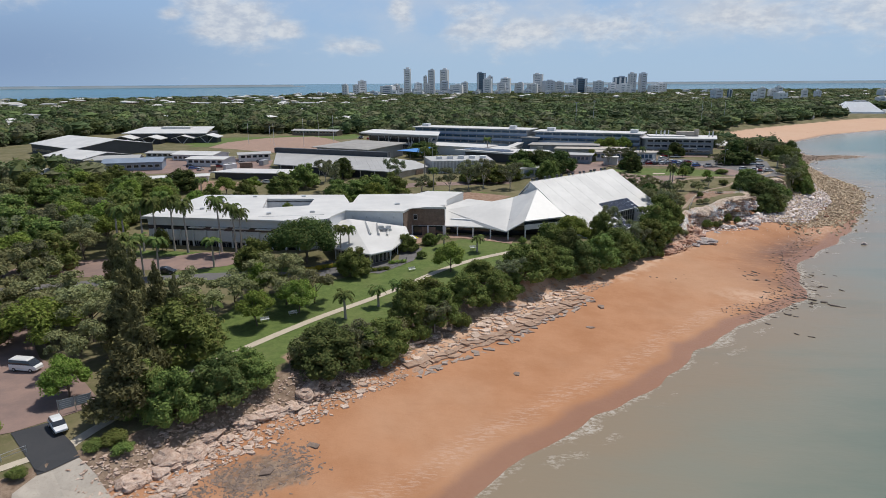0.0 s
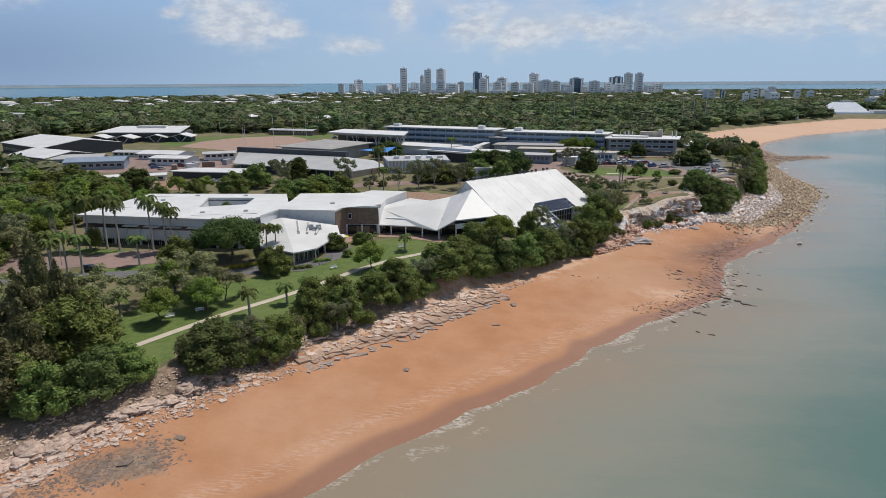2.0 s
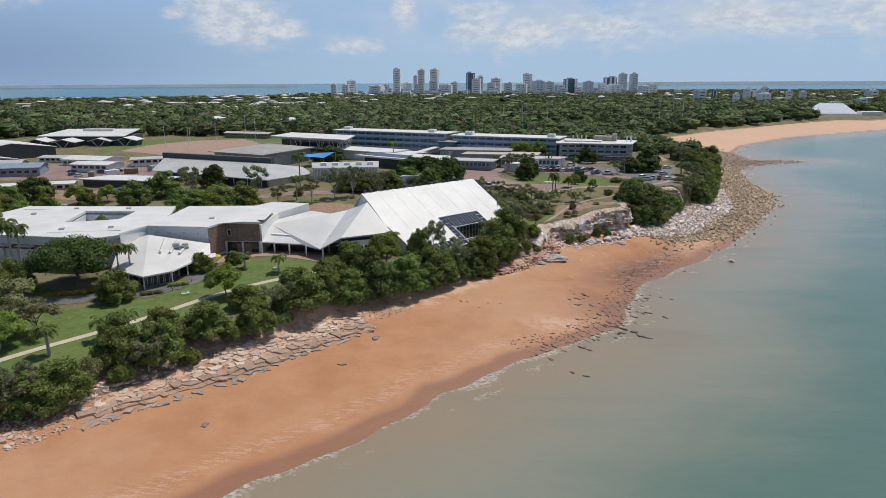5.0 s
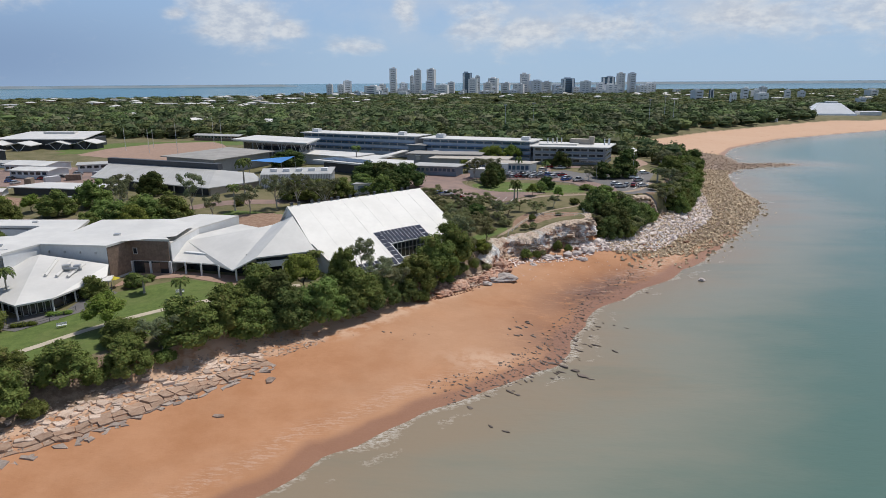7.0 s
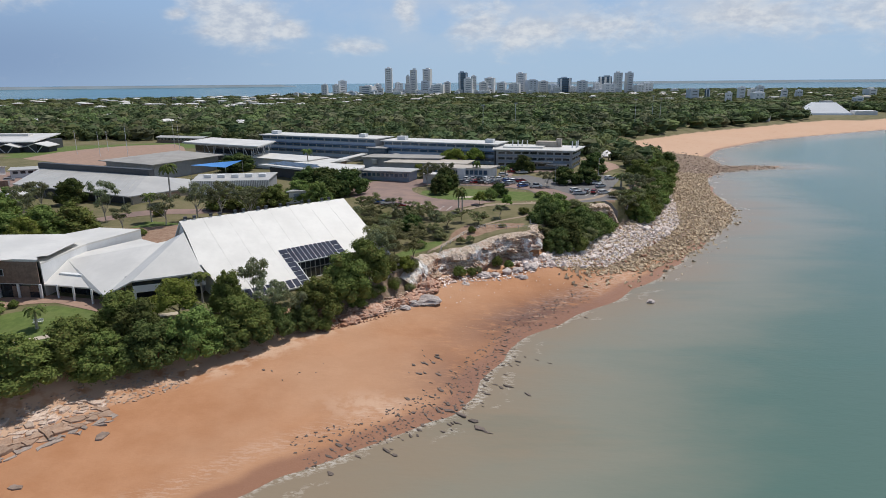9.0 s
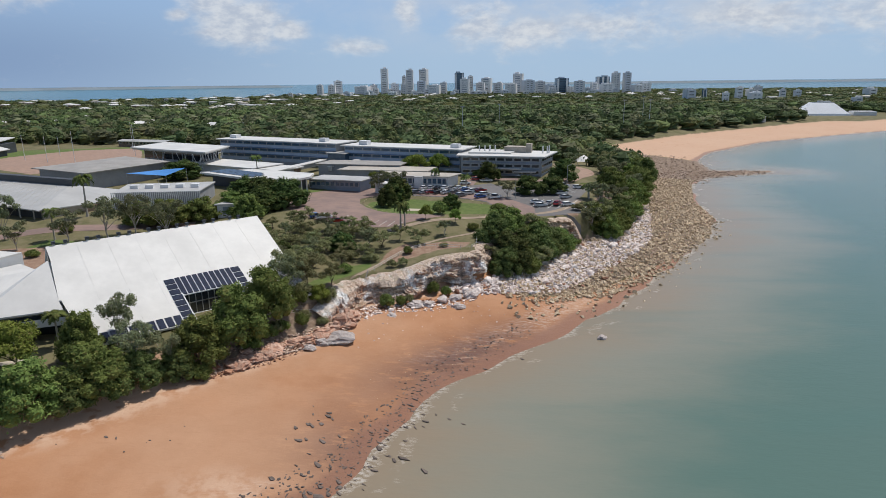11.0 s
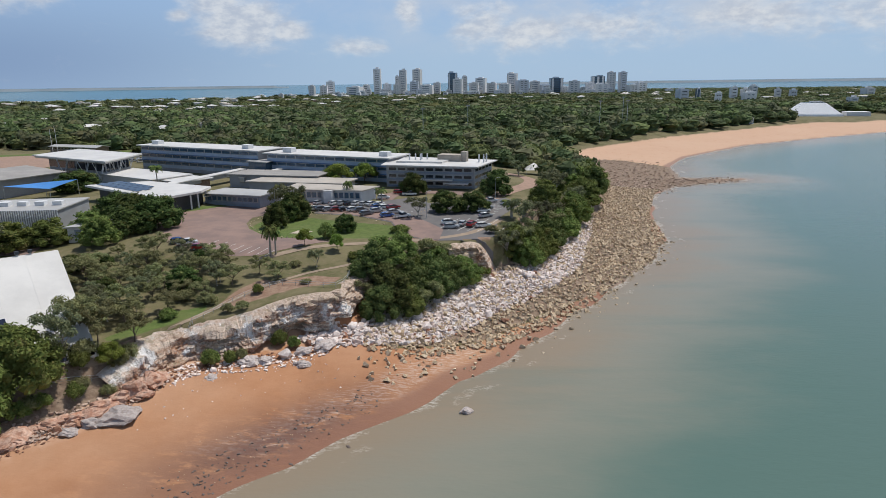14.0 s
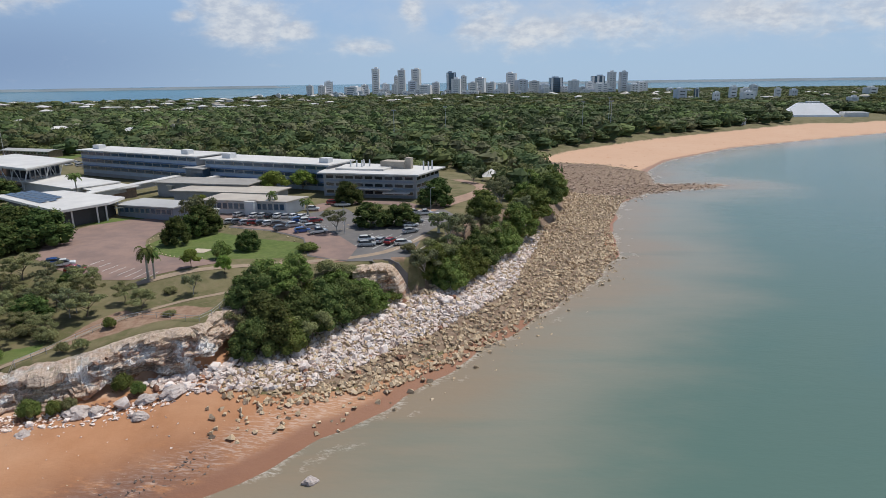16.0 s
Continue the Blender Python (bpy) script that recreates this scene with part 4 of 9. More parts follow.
# the museum: a long white two-storey wing, a white auditorium block with a brick front, a cafe roof, and the great sloping gallery roof
def museum_wing():
    t = thing("museum_wing", (0, 0, 0), "long white two-storey museum wing with a flat white roof", "museum")
    A, B, C, D, E, F, G = (-86, 175), (-37, 166.6), (-31.8, 170.5), (-29.5, 180), (-30, 196), (-33.5, 208.5), (-80.5, 210)
    yard = [(-54, 184), (-41, 188), (-41.5, 199), (-57, 200)]
    def round_yard(name, outer, z0, z1, mat, rise):
        """A ring over the plan, open above the planted yard."""
        bm = bmesh.new()
        o = [bm.verts.new((*p, 0)) for p in outer]
        i = [bm.verts.new((*p, 0)) for p in yard]
        for f in ((o[0], o[1], i[1], i[0]), (o[1], o[2], o[3], i[1]), (o[3], o[4], i[2], i[1]), (o[4], o[5], i[2]), (o[5], o[6], i[3], i[2]), (o[6], o[0], i[0], i[3])):
            bm.faces.new(f)
        for v in bm.verts:
            v.co.z = z1 + (rise if v in i else 0)
        ex = bmesh.ops.extrude_face_region(bm, geom=bm.faces[:])
        for v in [e for e in ex["geom"] if isinstance(e, bmesh.types.BMVert)]:
            v.co.z -= z1 - z0
        bmesh.ops.recalc_face_normals(bm, faces=bm.faces)
        me = bpy.data.meshes.new(name)
        bm.to_mesh(me)
        bm.free()
        me.materials.append(mat)
        r = new(name, me)
        r.parent = t

    round_yard("wall", offset_poly([A, B, C, D, E, F, G], -1.2), 6.2, 15.28, WHITE_WALL, 0.0)
    round_yard("roof", [A, B, C, D, E, F, G], 15.3, 16.0, WHITE_ROOF, 0.35)
    part("yard_floor", Geo().prism(offset_poly(ccw(yard), 0.3), 12.6, 13.0), GREY_WALL, t, "grey floor of the sunken roof yard")
    part("yard_canopy", Geo().prism([(-47.5, 187), (-42.5, 188.4), (-43.2, 191), (-48, 189.8)], 15.1, 15.35), WHITE_ROOF, t, "small white canopy over the yard")
    for p, q in (((-82, 186), (-58, 180)), ((-78, 204), (-60, 203)), ((-52, 172.5), (-34, 175))):
        part("roof_pipe", Geo().bar((*p, 16.1), (*q, 16.12), 0.07, 0.07, 5), STEEL, t)
    # front: pale upper band, dark glass for windows and recess shade, canopies, columns
    u = (Vector(B) - Vector(A)).normalized()
    n = Vector((u.y, -u.x))
    a, b = Vector(A) - n * 1.15 + u, Vector(B) - n * 1.15 - u
    band(t, "upper_band", a, b, 13.4, 15.25, WHITE_WALL, 0.06)
    band(t, "window_band", a, b, 12.2, 13.35, GLASS, 0.05)
    band(t, "spandrel", a, b, 9.2, 12.15, WHITE_WALL, 0.12)
    # one dark band, for the ground windows and the shade of their recess
    band(t, "ground_window_band", a, b, 7.2, 9.15, GLASS, 0.05)
    window_row(t, a, b, 7.3, 9.1, 16)
    for k in (0.28, 0.42, 0.56, 0.70, 0.84):
        p = a + u * ((b - a).length * k)
        g = Geo().prism([tuple(p + n * 0.1), tuple(p + u * 4.5 + n * 0.1), tuple(p + u * 4.5 + n * 1.6), tuple(p + n * 1.6)][::-1], 13.1, 13.3)
        part("canopy", g, WHITE_ROOF, t, "white window canopy")
    for k in range(12):
        p = a + u * ((b - a).length * (k + 0.5) / 12) + n * 0.5
        part("column", Geo().box((p.x, p.y, 6.4), (0.4, 0.4, 6.0), math.atan2(u.y, u.x)), WHITE_WALL, t)
    for x, y in ((-70, 196), (-62, 204), (-50, 176), (-38, 178), (-46, 204), (-72, 184)):
        part("roof_vent", Geo().box((x, y, 15.99), (1.3, 1.0, 0.6), 0.3), STEEL, t, "small grey roof vent")
    return t


def auditorium():
    t = thing("auditorium", (0, 0, 0), "white auditorium block with a brown brick front", "museum")
    A, B, C, D, E = (-31.3, 169.2), (-28.6, 178.3), (-11.7, 176.2), (-9.5, 183.0), (0.2, 182.0)
    poly = [A, B, C, D, E, (-6.5, 191), (-30, 190)]
    rear = [(-30, 190.3), (-6.7, 191.3), (0.4, 182.9), (0.9, 199.6), (6.8, 214.9), (-5.5, 217.5), (-16, 202), (-30, 196)]
    part("wall", Geo().prism(poly, 6.5, 16.2), WHITE_WALL, t)
    part("roof", Geo().prism(offset_poly(poly, 0.25), 16.203, 16.7), WHITE_ROOF, t)
    part("rear_wall", Geo().prism(rear, 8, 15.2), WHITE_WALL, t)
    part("rear_roof", Geo().prism(rear, 15.203, 15.6), WHITE_ROOF, t)
    part("roof_crown", Geo().add([(-28, 180, 16.702), (-12, 179, 16.702), (1, 185, 16.702), (0.2, 198.6, 16.702), (-8, 205.4, 16.702), (-28, 205, 16.702), (-12, 194, 17.0)], [(0, 1, 6), (1, 2, 6), (2, 3, 6), (3, 4, 6), (4, 5, 6), (5, 0, 6)]), WHITE_ROOF, t)
    part("roof_hatch", Geo().box((-14, 186, 16.7), (1.4, 1.2, 0.5), 0.2), STEEL, t)
    part("low_roof", Geo().prism([(0.6, 192.4), (13, 195.4), (17, 199), (16, 206), (8.2, 211.6), (0.9, 199)], 8, 13.8), WHITE_ROOF, t)
    # brick skin on two faces, one window, and dark glass as the undercroft's shade
    for p, q, z0 in ((C, D, 8.6), (D, E, 11.2)):
        band(t, "brick_wall", p, q, z0, 16.1, BRICK, 0.14, "brown brick facing")
    window_row(t, (-9.2, 183.0), (-7.6, 182.84), 12.8, 14.4, 1, frame_mat=WHITE_WALL, proud=0.2)
    band(t, "undercroft", (-9.2, 182.97), (-0.4, 182.05), 8.0, 11.0, GLASS, 0.06)
    band(t, "brick_plinth", (-6.5, 182.7), (-2.5, 182.3), 8.0, 10.6, BRICK, 0.12)
    for p in ((-9.4, 182.4), (-4.8, 182.1), (0.4, 181.6)):
        part("column", Geo().box((*p, 7.6), (0.4, 0.4, 3.6)), WHITE_WALL, t)
    for k in range(4):
        p = Vector(B).lerp(Vector(C), (k + 0.6) / 4.3)
        part("wall_light", Geo().box((p.x, p.y - 0.25, 14.6), (0.25, 0.4, 0.5)), STEEL, t)
    return t


def cafe():
    t = thing("cafe", (0, 0, 0), "cafe under a white folded roof beside the auditorium", "cafe")
    ap, a2, a3 = (-27.0, 175.4, 14.8), (-31.5, 176, 13.6), (-10.8, 174.5, 12.6)
    e1, e2, e3, e4, e5 = (-31.5, 167, 12.2), (-28.8, 158.6, 10.5), (-18.5, 152.6, 10.4), (-13.6, 157.0, 10.4), (-9.6, 171.0, 10.8)
    for q in ((ap, a2, e1), (ap, e1, e2), (ap, e2, e3), (ap, e3, e4), (ap, e4, a3), (a3, e4, e5)):
        part("roof_fold", Geo().slab(ccw3(q), 0.35), WHITE_ROOF, t)
    for k in range(3):
        p, q = Vector(ap).lerp(Vector(a3), 0.3 + 0.2 * k) + Vector((0, -1.2, -0.45)), Vector(e3).lerp(Vector(e4), 0.3 + 0.2 * k) + Vector((0, 1, 0.75))
        p, q = p + Vector((0, 0, 0.35)), p.lerp(q, 0.45) + Vector((0, 0, 0.25))
        part("roof_beam", Geo().bar(p, q, 0.35, 0.35, 4), WHITE_ROOF, t)
    base = [(-30, 166.5), (-28, 160.5), (-19, 155), (-15, 158.5), (-11.5, 171), (-14, 175), (-30, 174)]
    part("wall", Geo().prism(ccw(base), 5.2, 10.3), DARK_WALL, t)
    cb = ccw(base)
    for i in (0, 1, 2, 3):
        window_row(t, cb[i], cb[i + 1], 7.2, 9.9, 4, gap=0.15)
    for p in ((-28.5, 159.2), (-23.5, 156), (-18.7, 153.2), (-14, 157.5), (-12.5, 163)):
        part("post", Geo().box((*p, 5.4), (0.25, 0.25, 5.0)), WHITE_WALL, t)
    return t


def ccw3(q):
    a, b, c = (Vector(p) for p in q)
    return list(q) if (b - a).cross(c - a).z > 0 else [q[0], q[2], q[1]]


def roof_unit(x, y, z, turn):
    t = thing("air_conditioner", (x, y, z), "grey rooftop air-conditioning unit with ducts", "air conditioner", "roof plant", turn)
    part("casing", Geo().box((0, 0, 0.2), (1.6, 1.1, 1.0)), STEEL, t)
    part("casing", Geo().box((2.1, 0.2, 0.2), (1.4, 1.0, 0.8)), STEEL, t)
    part("duct", Geo().bar((-0.2, -0.6, 0.6), (2.6, -0.9, 0.5), 0.22), STEEL, t)
    part("base_rail", Geo().box((0.9, 0.1, -0.5), (4.2, 0.2, 0.7)), STEEL, t)
    return t


RU = Vector((0.7624, 0.6471, 0))       # along the gallery ridge
RN = Vector((0.6471, -0.7624, 0))      # towards the sea
R0 = Vector((26.66, 193.66, 22.3))


def on_roof(a, p, lift=0.0):
    """A place on the gallery roof: a along the ridge, p down the slope in plan."""
    z = -0.535 * min(p, 13.6) - 0.50 * max(0, p - 13.6)
    return R0 + RU * a + RN * p + Vector((0, 0, z + lift))


def gallery():
    t = thing("gallery", (0, 0, 0), "gallery under one great white roof sloping towards the sea", "museum")
    L, CR, EV = 43.4, 13.6, 25.2
    o1, o2 = 17.0, 32.5                # the opening in the lower slope
    rg = lambda *ps: Geo().slab([on_roof(a, p) for a, p in ps], 0.35)
    part("upper_roof", rg((0, 0), (0.0, 3.6), (-1.0, CR), (L, CR), (L, 0)), WHITE_ROOF, t)
    part("lower_roof", rg((-0.6, CR), (0.8, EV), (o1, EV), (o1, CR)), WHITE_ROOF, t)
    part("lower_roof", rg((o2, CR), (o2, EV), (L, EV), (L, CR)), WHITE_ROOF, t)
    for k in range(1, 8):
        a = L * k / 8
        for p0, p1 in ((0.2, CR), (CR, EV)):
            if p0 > 1 and o1 - 0.3 < a < o2 + 0.3:
                continue
            part("seam", Geo().slab([on_roof(a - 0.2, p0, 0.03), on_roof(a - 0.2, p1, 0.03), on_roof(a + 0.2, p1, 0.03), on_roof(a + 0.2, p0, 0.03)], 0.03), WHITE_ROOF, t)
    # glazing strips round the opening and along the eave
    def strip(a0, a1, p0, p1, n, along):
        for k in range(n):
            if along:
                x0, x1, y0, y1 = a0 + (a1 - a0) * (k + 0.08) / n, a0 + (a1 - a0) * (k + 0.88) / n, p0, p1
            else:
                x0, x1, y0, y1 = a0, a1, p0 + (p1 - p0) * (k + 0.06) / n, p0 + (p1 - p0) * (k + 0.90) / n
            part("glazing_panel", Geo().slab([on_roof(x0, y0, 0.12), on_roof(x0, y1, 0.12), on_roof(x1, y1, 0.12), on_roof(x1, y0, 0.12)], 0.1), PANEL, t)
    strip(o1 + 2.1, o2 - 2.0, CR + 0.1, CR + 4.6, 10, True)
    strip(o1 + 0.1, o1 + 2.0, CR + 0.1, EV - 0.1, 8, False)
    strip(o2 - 1.9, o2 - 0.1, CR + 0.1, CR + 8.0, 5, False)
    strip(3.0, o1, EV - 2.3, EV - 0.1, 9, True)
    strip(o2 + 4, L - 0.3, EV - 2.3, EV - 0.1, 5, True)
    part("glazing_frame", Geo().slab([on_roof(o1, CR, 0.0), on_roof(o1, CR + 4.7, 0.0), on_roof(o2, CR + 4.7, 0.0), on_roof(o2, CR, 0.0)], 0.2), WHITE_WALL, t)
    part("glazing_frame", Geo().slab([on_roof(o1, CR + 4.7, 0.0), on_roof(o1, EV, 0.0), on_roof(o1 + 2.1, EV, 0.0), on_roof(o1 + 2.1, CR + 4.7, 0.0)], 0.2), WHITE_WALL, t)
    part("glazing_frame", Geo().slab([on_roof(o2 - 2.0, CR + 4.7, 0.0), on_roof(o2 - 2.0, CR + 8.1, 0.0), on_roof(o2, CR + 8.1, 0.0), on_roof(o2, CR + 4.7, 0.0)], 0.2), WHITE_WALL, t)
    # recessed window wall and the cheeks
    def wall(a0, p0, a1, p1, z0, z1, mat, name, th=0.25):
        a, b = on_roof(a0, p0), on_roof(a1, p1)
        u = (b - a).to_2d().normalized() * th
        n = Vector((u.y, -u.x))
        return part(name, Geo().prism(ccw([(a.x, a.y), (b.x, b.y), (b.x + n.x, b.y + n.y), (a.x + n.x, a.y + n.y)]), z0, z1), mat, t)
    pw = CR + 5.0
    wall(o1 + 2, pw, o2 - 2, pw, 5.5, 8.6, WHITE_WALL, "parapet")
    for k in range(9):
        a0 = o1 + 2.1 + (o2 - o1 - 4.2) * k / 9
        a1 = o1 + 2.1 + (o2 - o1 - 4.2) * (k + 1) / 9
        wall(a0, pw - 0.6, a1 - 0.12, pw - 0.6, 8.6, 12.6, GLASS, "window_pane", 0.1)
        wall(a1 - 0.12, pw - 0.5, a1, pw - 0.5, 8.6, 12.6, STEEL, "mullion", 0.2)
    wall(o1 + 2, pw - 0.5, o2 - 2, pw - 0.5, 10.7, 10.85, STEEL, "transom", 0.2)
    for a, p1 in ((o1 + 2.05, EV), (o2 - 2.0, CR + 8.0)):
        x, y = on_roof(a, pw - 0.6), on_roof(a, p1)
        d = RU * 0.22
        g = Geo().prism(ccw([(x.x, x.y), (y.x, y.y), (y.x + d.x, y.y + d.y), (x.x + d.x, x.y + d.y)]), 5.5, 6)
        g = Geo().add([(x.x, x.y, 6), (y.x, y.y, 6), (y.x + d.x, y.y + d.y, 6), (x.x + d.x, x.y + d.y, 6), (x.x, x.y, x.z + 0.25), (y.x, y.y, y.z + 0.25), (y.x + d.x, y.y + d.y, y.z + 0.25), (x.x + d.x, x.y + d.y, x.z + 0.25)],
                      [(3, 2, 1, 0), (4, 5, 6, 7), (0, 1, 5, 4), (1, 2, 6, 5), (2, 3, 7, 6), (3, 0, 4, 7)])
        part("cheek_wall", g, WHITE_WALL, t)
    # terrace below the opening
    q = [on_roof(o1 + 2, pw), on_roof(o2 + 1, pw), on_roof(o2 + 1, EV + 2), on_roof(o1 + 2, EV + 2)]
    part("terrace", Geo().prism(ccw([(p.x, p.y) for p in q]), 4.0, 8.0), CONCRETE, t)
    # end walls and the low back slope
    bk = [R0 + RN * -9 + RU * 1, R0 + RN * -9 + RU * (L - 1)]
    e0, e1 = on_roof(0.3, 0), on_roof(L - 0.4, 0)
    for p, q, rows in ((on_roof(0.4, EV - 0.6), e0, bk[0]), (on_roof(L - 0.5, EV - 0.6), e1, bk[1])):
        s = RU * (0.3 if q is e0 else -0.3)
        v = [Vector((p.x, p.y, 5)), Vector((rows.x, rows.y, 8)), Vector((rows.x, rows.y, 12.6)), Vector((q.x, q.y, 22.0)), Vector((p.x, p.y, p.z - 0.3))]
        part("gable_wall", Geo().add(v + [x + s for x in v], [(0, 1, 2, 3, 4), (9, 8, 7, 6, 5)] + [(i, 5 + i, 5 + (i + 1) % 5, (i + 1) % 5) for i in range(5)]), WHITE_WALL, t)
    top = [on_roof(0, 0, -0.01), on_roof(L, 0, -0.01)]
    part("back_roof", Geo().slab([top[0], top[1], bk[1] + RU * 1.4 + Vector((0, 0, -9.6)), bk[0] - RU * 1.4 + Vector((0, 0, -9.6))], 0.3), WHITE_ROOF, t)
    part("back_wall", Geo().slab([(bk[0].x, bk[0].y, 12.4), (bk[1].x, bk[1].y, 12.4), (bk[1].x + RN.x, bk[1].y + RN.y, 12.4), (bk[0].x + RN.x, bk[0].y + RN.y, 12.4)], 5), WHITE_WALL, t)
    # west: the roof sweeps down over the entrance
    gF, wR, k1, k2 = on_roof(-0.4, 3.6), on_roof(-1.0, CR), Vector((22.0, 196.2, 17.0)), Vector((19.4, 195.2, 16.6))
    wE, ev, cA, cB = on_roof(-0.8, 15.8), Vector((17.8, 174.8, 10.9)), Vector((0.4, 182.7, 10.9)), Vector((0.6, 192, 13.8))
    post, cM = Vector((23.2, 176.0, 13.6)), Vector((11.9, 179.8, 11.0))
    for q in ((gF, k1, ev), (gF, ev, post), (gF, post, wR), (wR, post, wE), (k1, k2, ev), (k2, cB, ev), (cB, cA, cM), (cB, cM, ev)):
        part("entrance_roof", Geo().slab(ccw3([tuple(p) for p in q]), 0.3), WHITE_ROOF, t)
    part("gable_face", Geo().slab(ccw3([tuple(on_roof(0.1, 0.1, -0.1)), tuple(gF), tuple(k1 + Vector((2.5, 3.0, 0.3)))]), 0.2), WHITE_WALL, t)
    # entrance front under the roof
    part("front_wall", Geo().prism(ccw([(2, 186), (19, 181), (34, 184.5), (34, 190), (8, 196)]), 6.5, 12.4), WHITE_WALL, t)
    band(t, "entrance_glass", (1.9, 185.9), (18.9, 180.9), 8.1, 10.6, GLASS, 0.1)
    band(t, "upper_window", (19.2, 181.0), (33.8, 184.4), 12.3, 13.0, GLASS, 0.1)
    part("fascia", Geo().prism(ccw([(post.x, post.y), (wE.x, wE.y), (wE.x - 0.2, wE.y + 0.6), (post.x, post.y + 0.6)]), 11.0, 12.5), WHITE_WALL, t)
    band(t, "clerestory", (post.x, post.y), (wE.x, wE.y), 12.5, 13.25, GLASS, -0.25)
    # dark glass sheet stands in for the shade below the entrance roof
    band(t, "undercroft", (19.2, 181.0), (33.8, 184.4), 7.8, 10.9, GLASS, 0.12)
    for p in ((4, 181.6), (8.5, 179.8), (13.5, 177.8), (18.4, 175.4), (23.4, 176.3), (29, 177.2)):
        part("column", Geo().box((*p, 6.8), (0.35, 0.35, 4.4)), WHITE_WALL, t)
    return t


def ridge_vent(a):
    p = on_roof(a, -0.1)
    t = thing("ridge_vent", (p.x, p.y, p.z - 0.05), "small dark roof ventilator on the white ridge", "roof vent", "ridge vents", 40)
    part("cowl", Geo().box((0, 0, 0.25), (0.7, 0.6, 0.55)), DARK_WALL, t)
    part("neck", Geo().box((0, 0, 0), (0.35, 0.35, 0.25)), STEEL, t)


museum_wing()
auditorium()
cafe()
gallery()
roof_unit(-17.5, 169.5, 12.75, 12)
for k in range(14):
    ridge_vent(1.4 + 5.9 * (k // 2) + 2.1 * (k % 2))

# ---- trees ----
def leaf_cloud(rng, lobes, count, size, flat=0.35, droop=0.0, low=-0.45):
    """Small leaf sprays over the outside of ellipsoid lobes. Returns vertices and triangles."""
    lb = np.array(lobes, float)
    area = lb[:, 3] * lb[:, 4] + lb[:, 3] * lb[:, 5]
    pick = rng.choice(len(lb), count, p=area / area.sum())
    d = rng.normal(size=(count, 3))
    d[:, 2] = np.where(d[:, 2] < low, -d[:, 2], d[:, 2])
    d /= np.linalg.norm(d, axis=1)[:, None]
    c = lb[pick, :3] + d * lb[pick, 3:6] * (0.72 + 0.46 * rng.uniform(size=(count, 1)) ** 1.5)
    n = d * (1 - flat) + rng.normal(size=(count, 3)) * 0.42
    n[:, 2] += flat
    n /= np.linalg.norm(n, axis=1)[:, None]
    a = np.cross(n, rng.normal(size=(count, 3)))
    a[:, 2] -= droop
    a /= np.linalg.norm(a, axis=1)[:, None] + 1e-9
    b = np.cross(n, a)
    s = size * rng.uniform(0.5, 1.4, (count, 1))
    w = s * rng.uniform(0.5, 0.95, (count, 1))
    v = np.stack([c - a * s * 0.45 - b * w * 0.5, c - a * s * 0.35 + b * w * 0.5, c + a * s * 0.7 - n * s * 0.2], 1).reshape(-1, 3)
    return v, np.arange(count * 3)


def core_balls(lobes, k=0.74):
    """Coarse dark hulls inside the leaves, so that crowns are dense. Triangles."""
    v, f, n = [], [], 0
    rings, seg = (-0.8, -0.25, 0.35, 0.85), 6
    for cx, cy, cz, rx, ry, rz in lobes:
        for h in rings:
            r = math.sqrt(1 - h * h)
            v += [(cx + k * rx * r * math.cos(i * math.tau / seg + h), cy + k * ry * r * math.sin(i * math.tau / seg + h), cz + k * rz * h) for i in range(seg)]
        for j in range(3):
            for i in range(seg):
                a, b, c, d = n + j * seg + i, n + j * seg + (i + 1) % seg, n + (j + 1) * seg + (i + 1) % seg, n + (j + 1) * seg + i
                f += [a, b, c, a, c, d]
        t = n + 3 * seg
        f += [t, t + 1, t + 2, t, t + 2, t + 3, t, t + 3, t + 4, t, t + 4, t + 5]
        n += 4 * seg
    return np.array(v), np.array(f)


def crown_mesh(name, seed, lobes, count, size, mat, core=0.74, **kw):
    rng = np.random.default_rng(seed)
    v, f = leaf_cloud(rng, lobes, int(count * 1.9), size * 0.74, **kw)
    if core:
        cv, cf = core_balls(lobes, core)
        f = np.concatenate([f, cf + len(v)])
        v = np.concatenate([v, cv])
    return np_mesh(name, v, f, 3, mat)


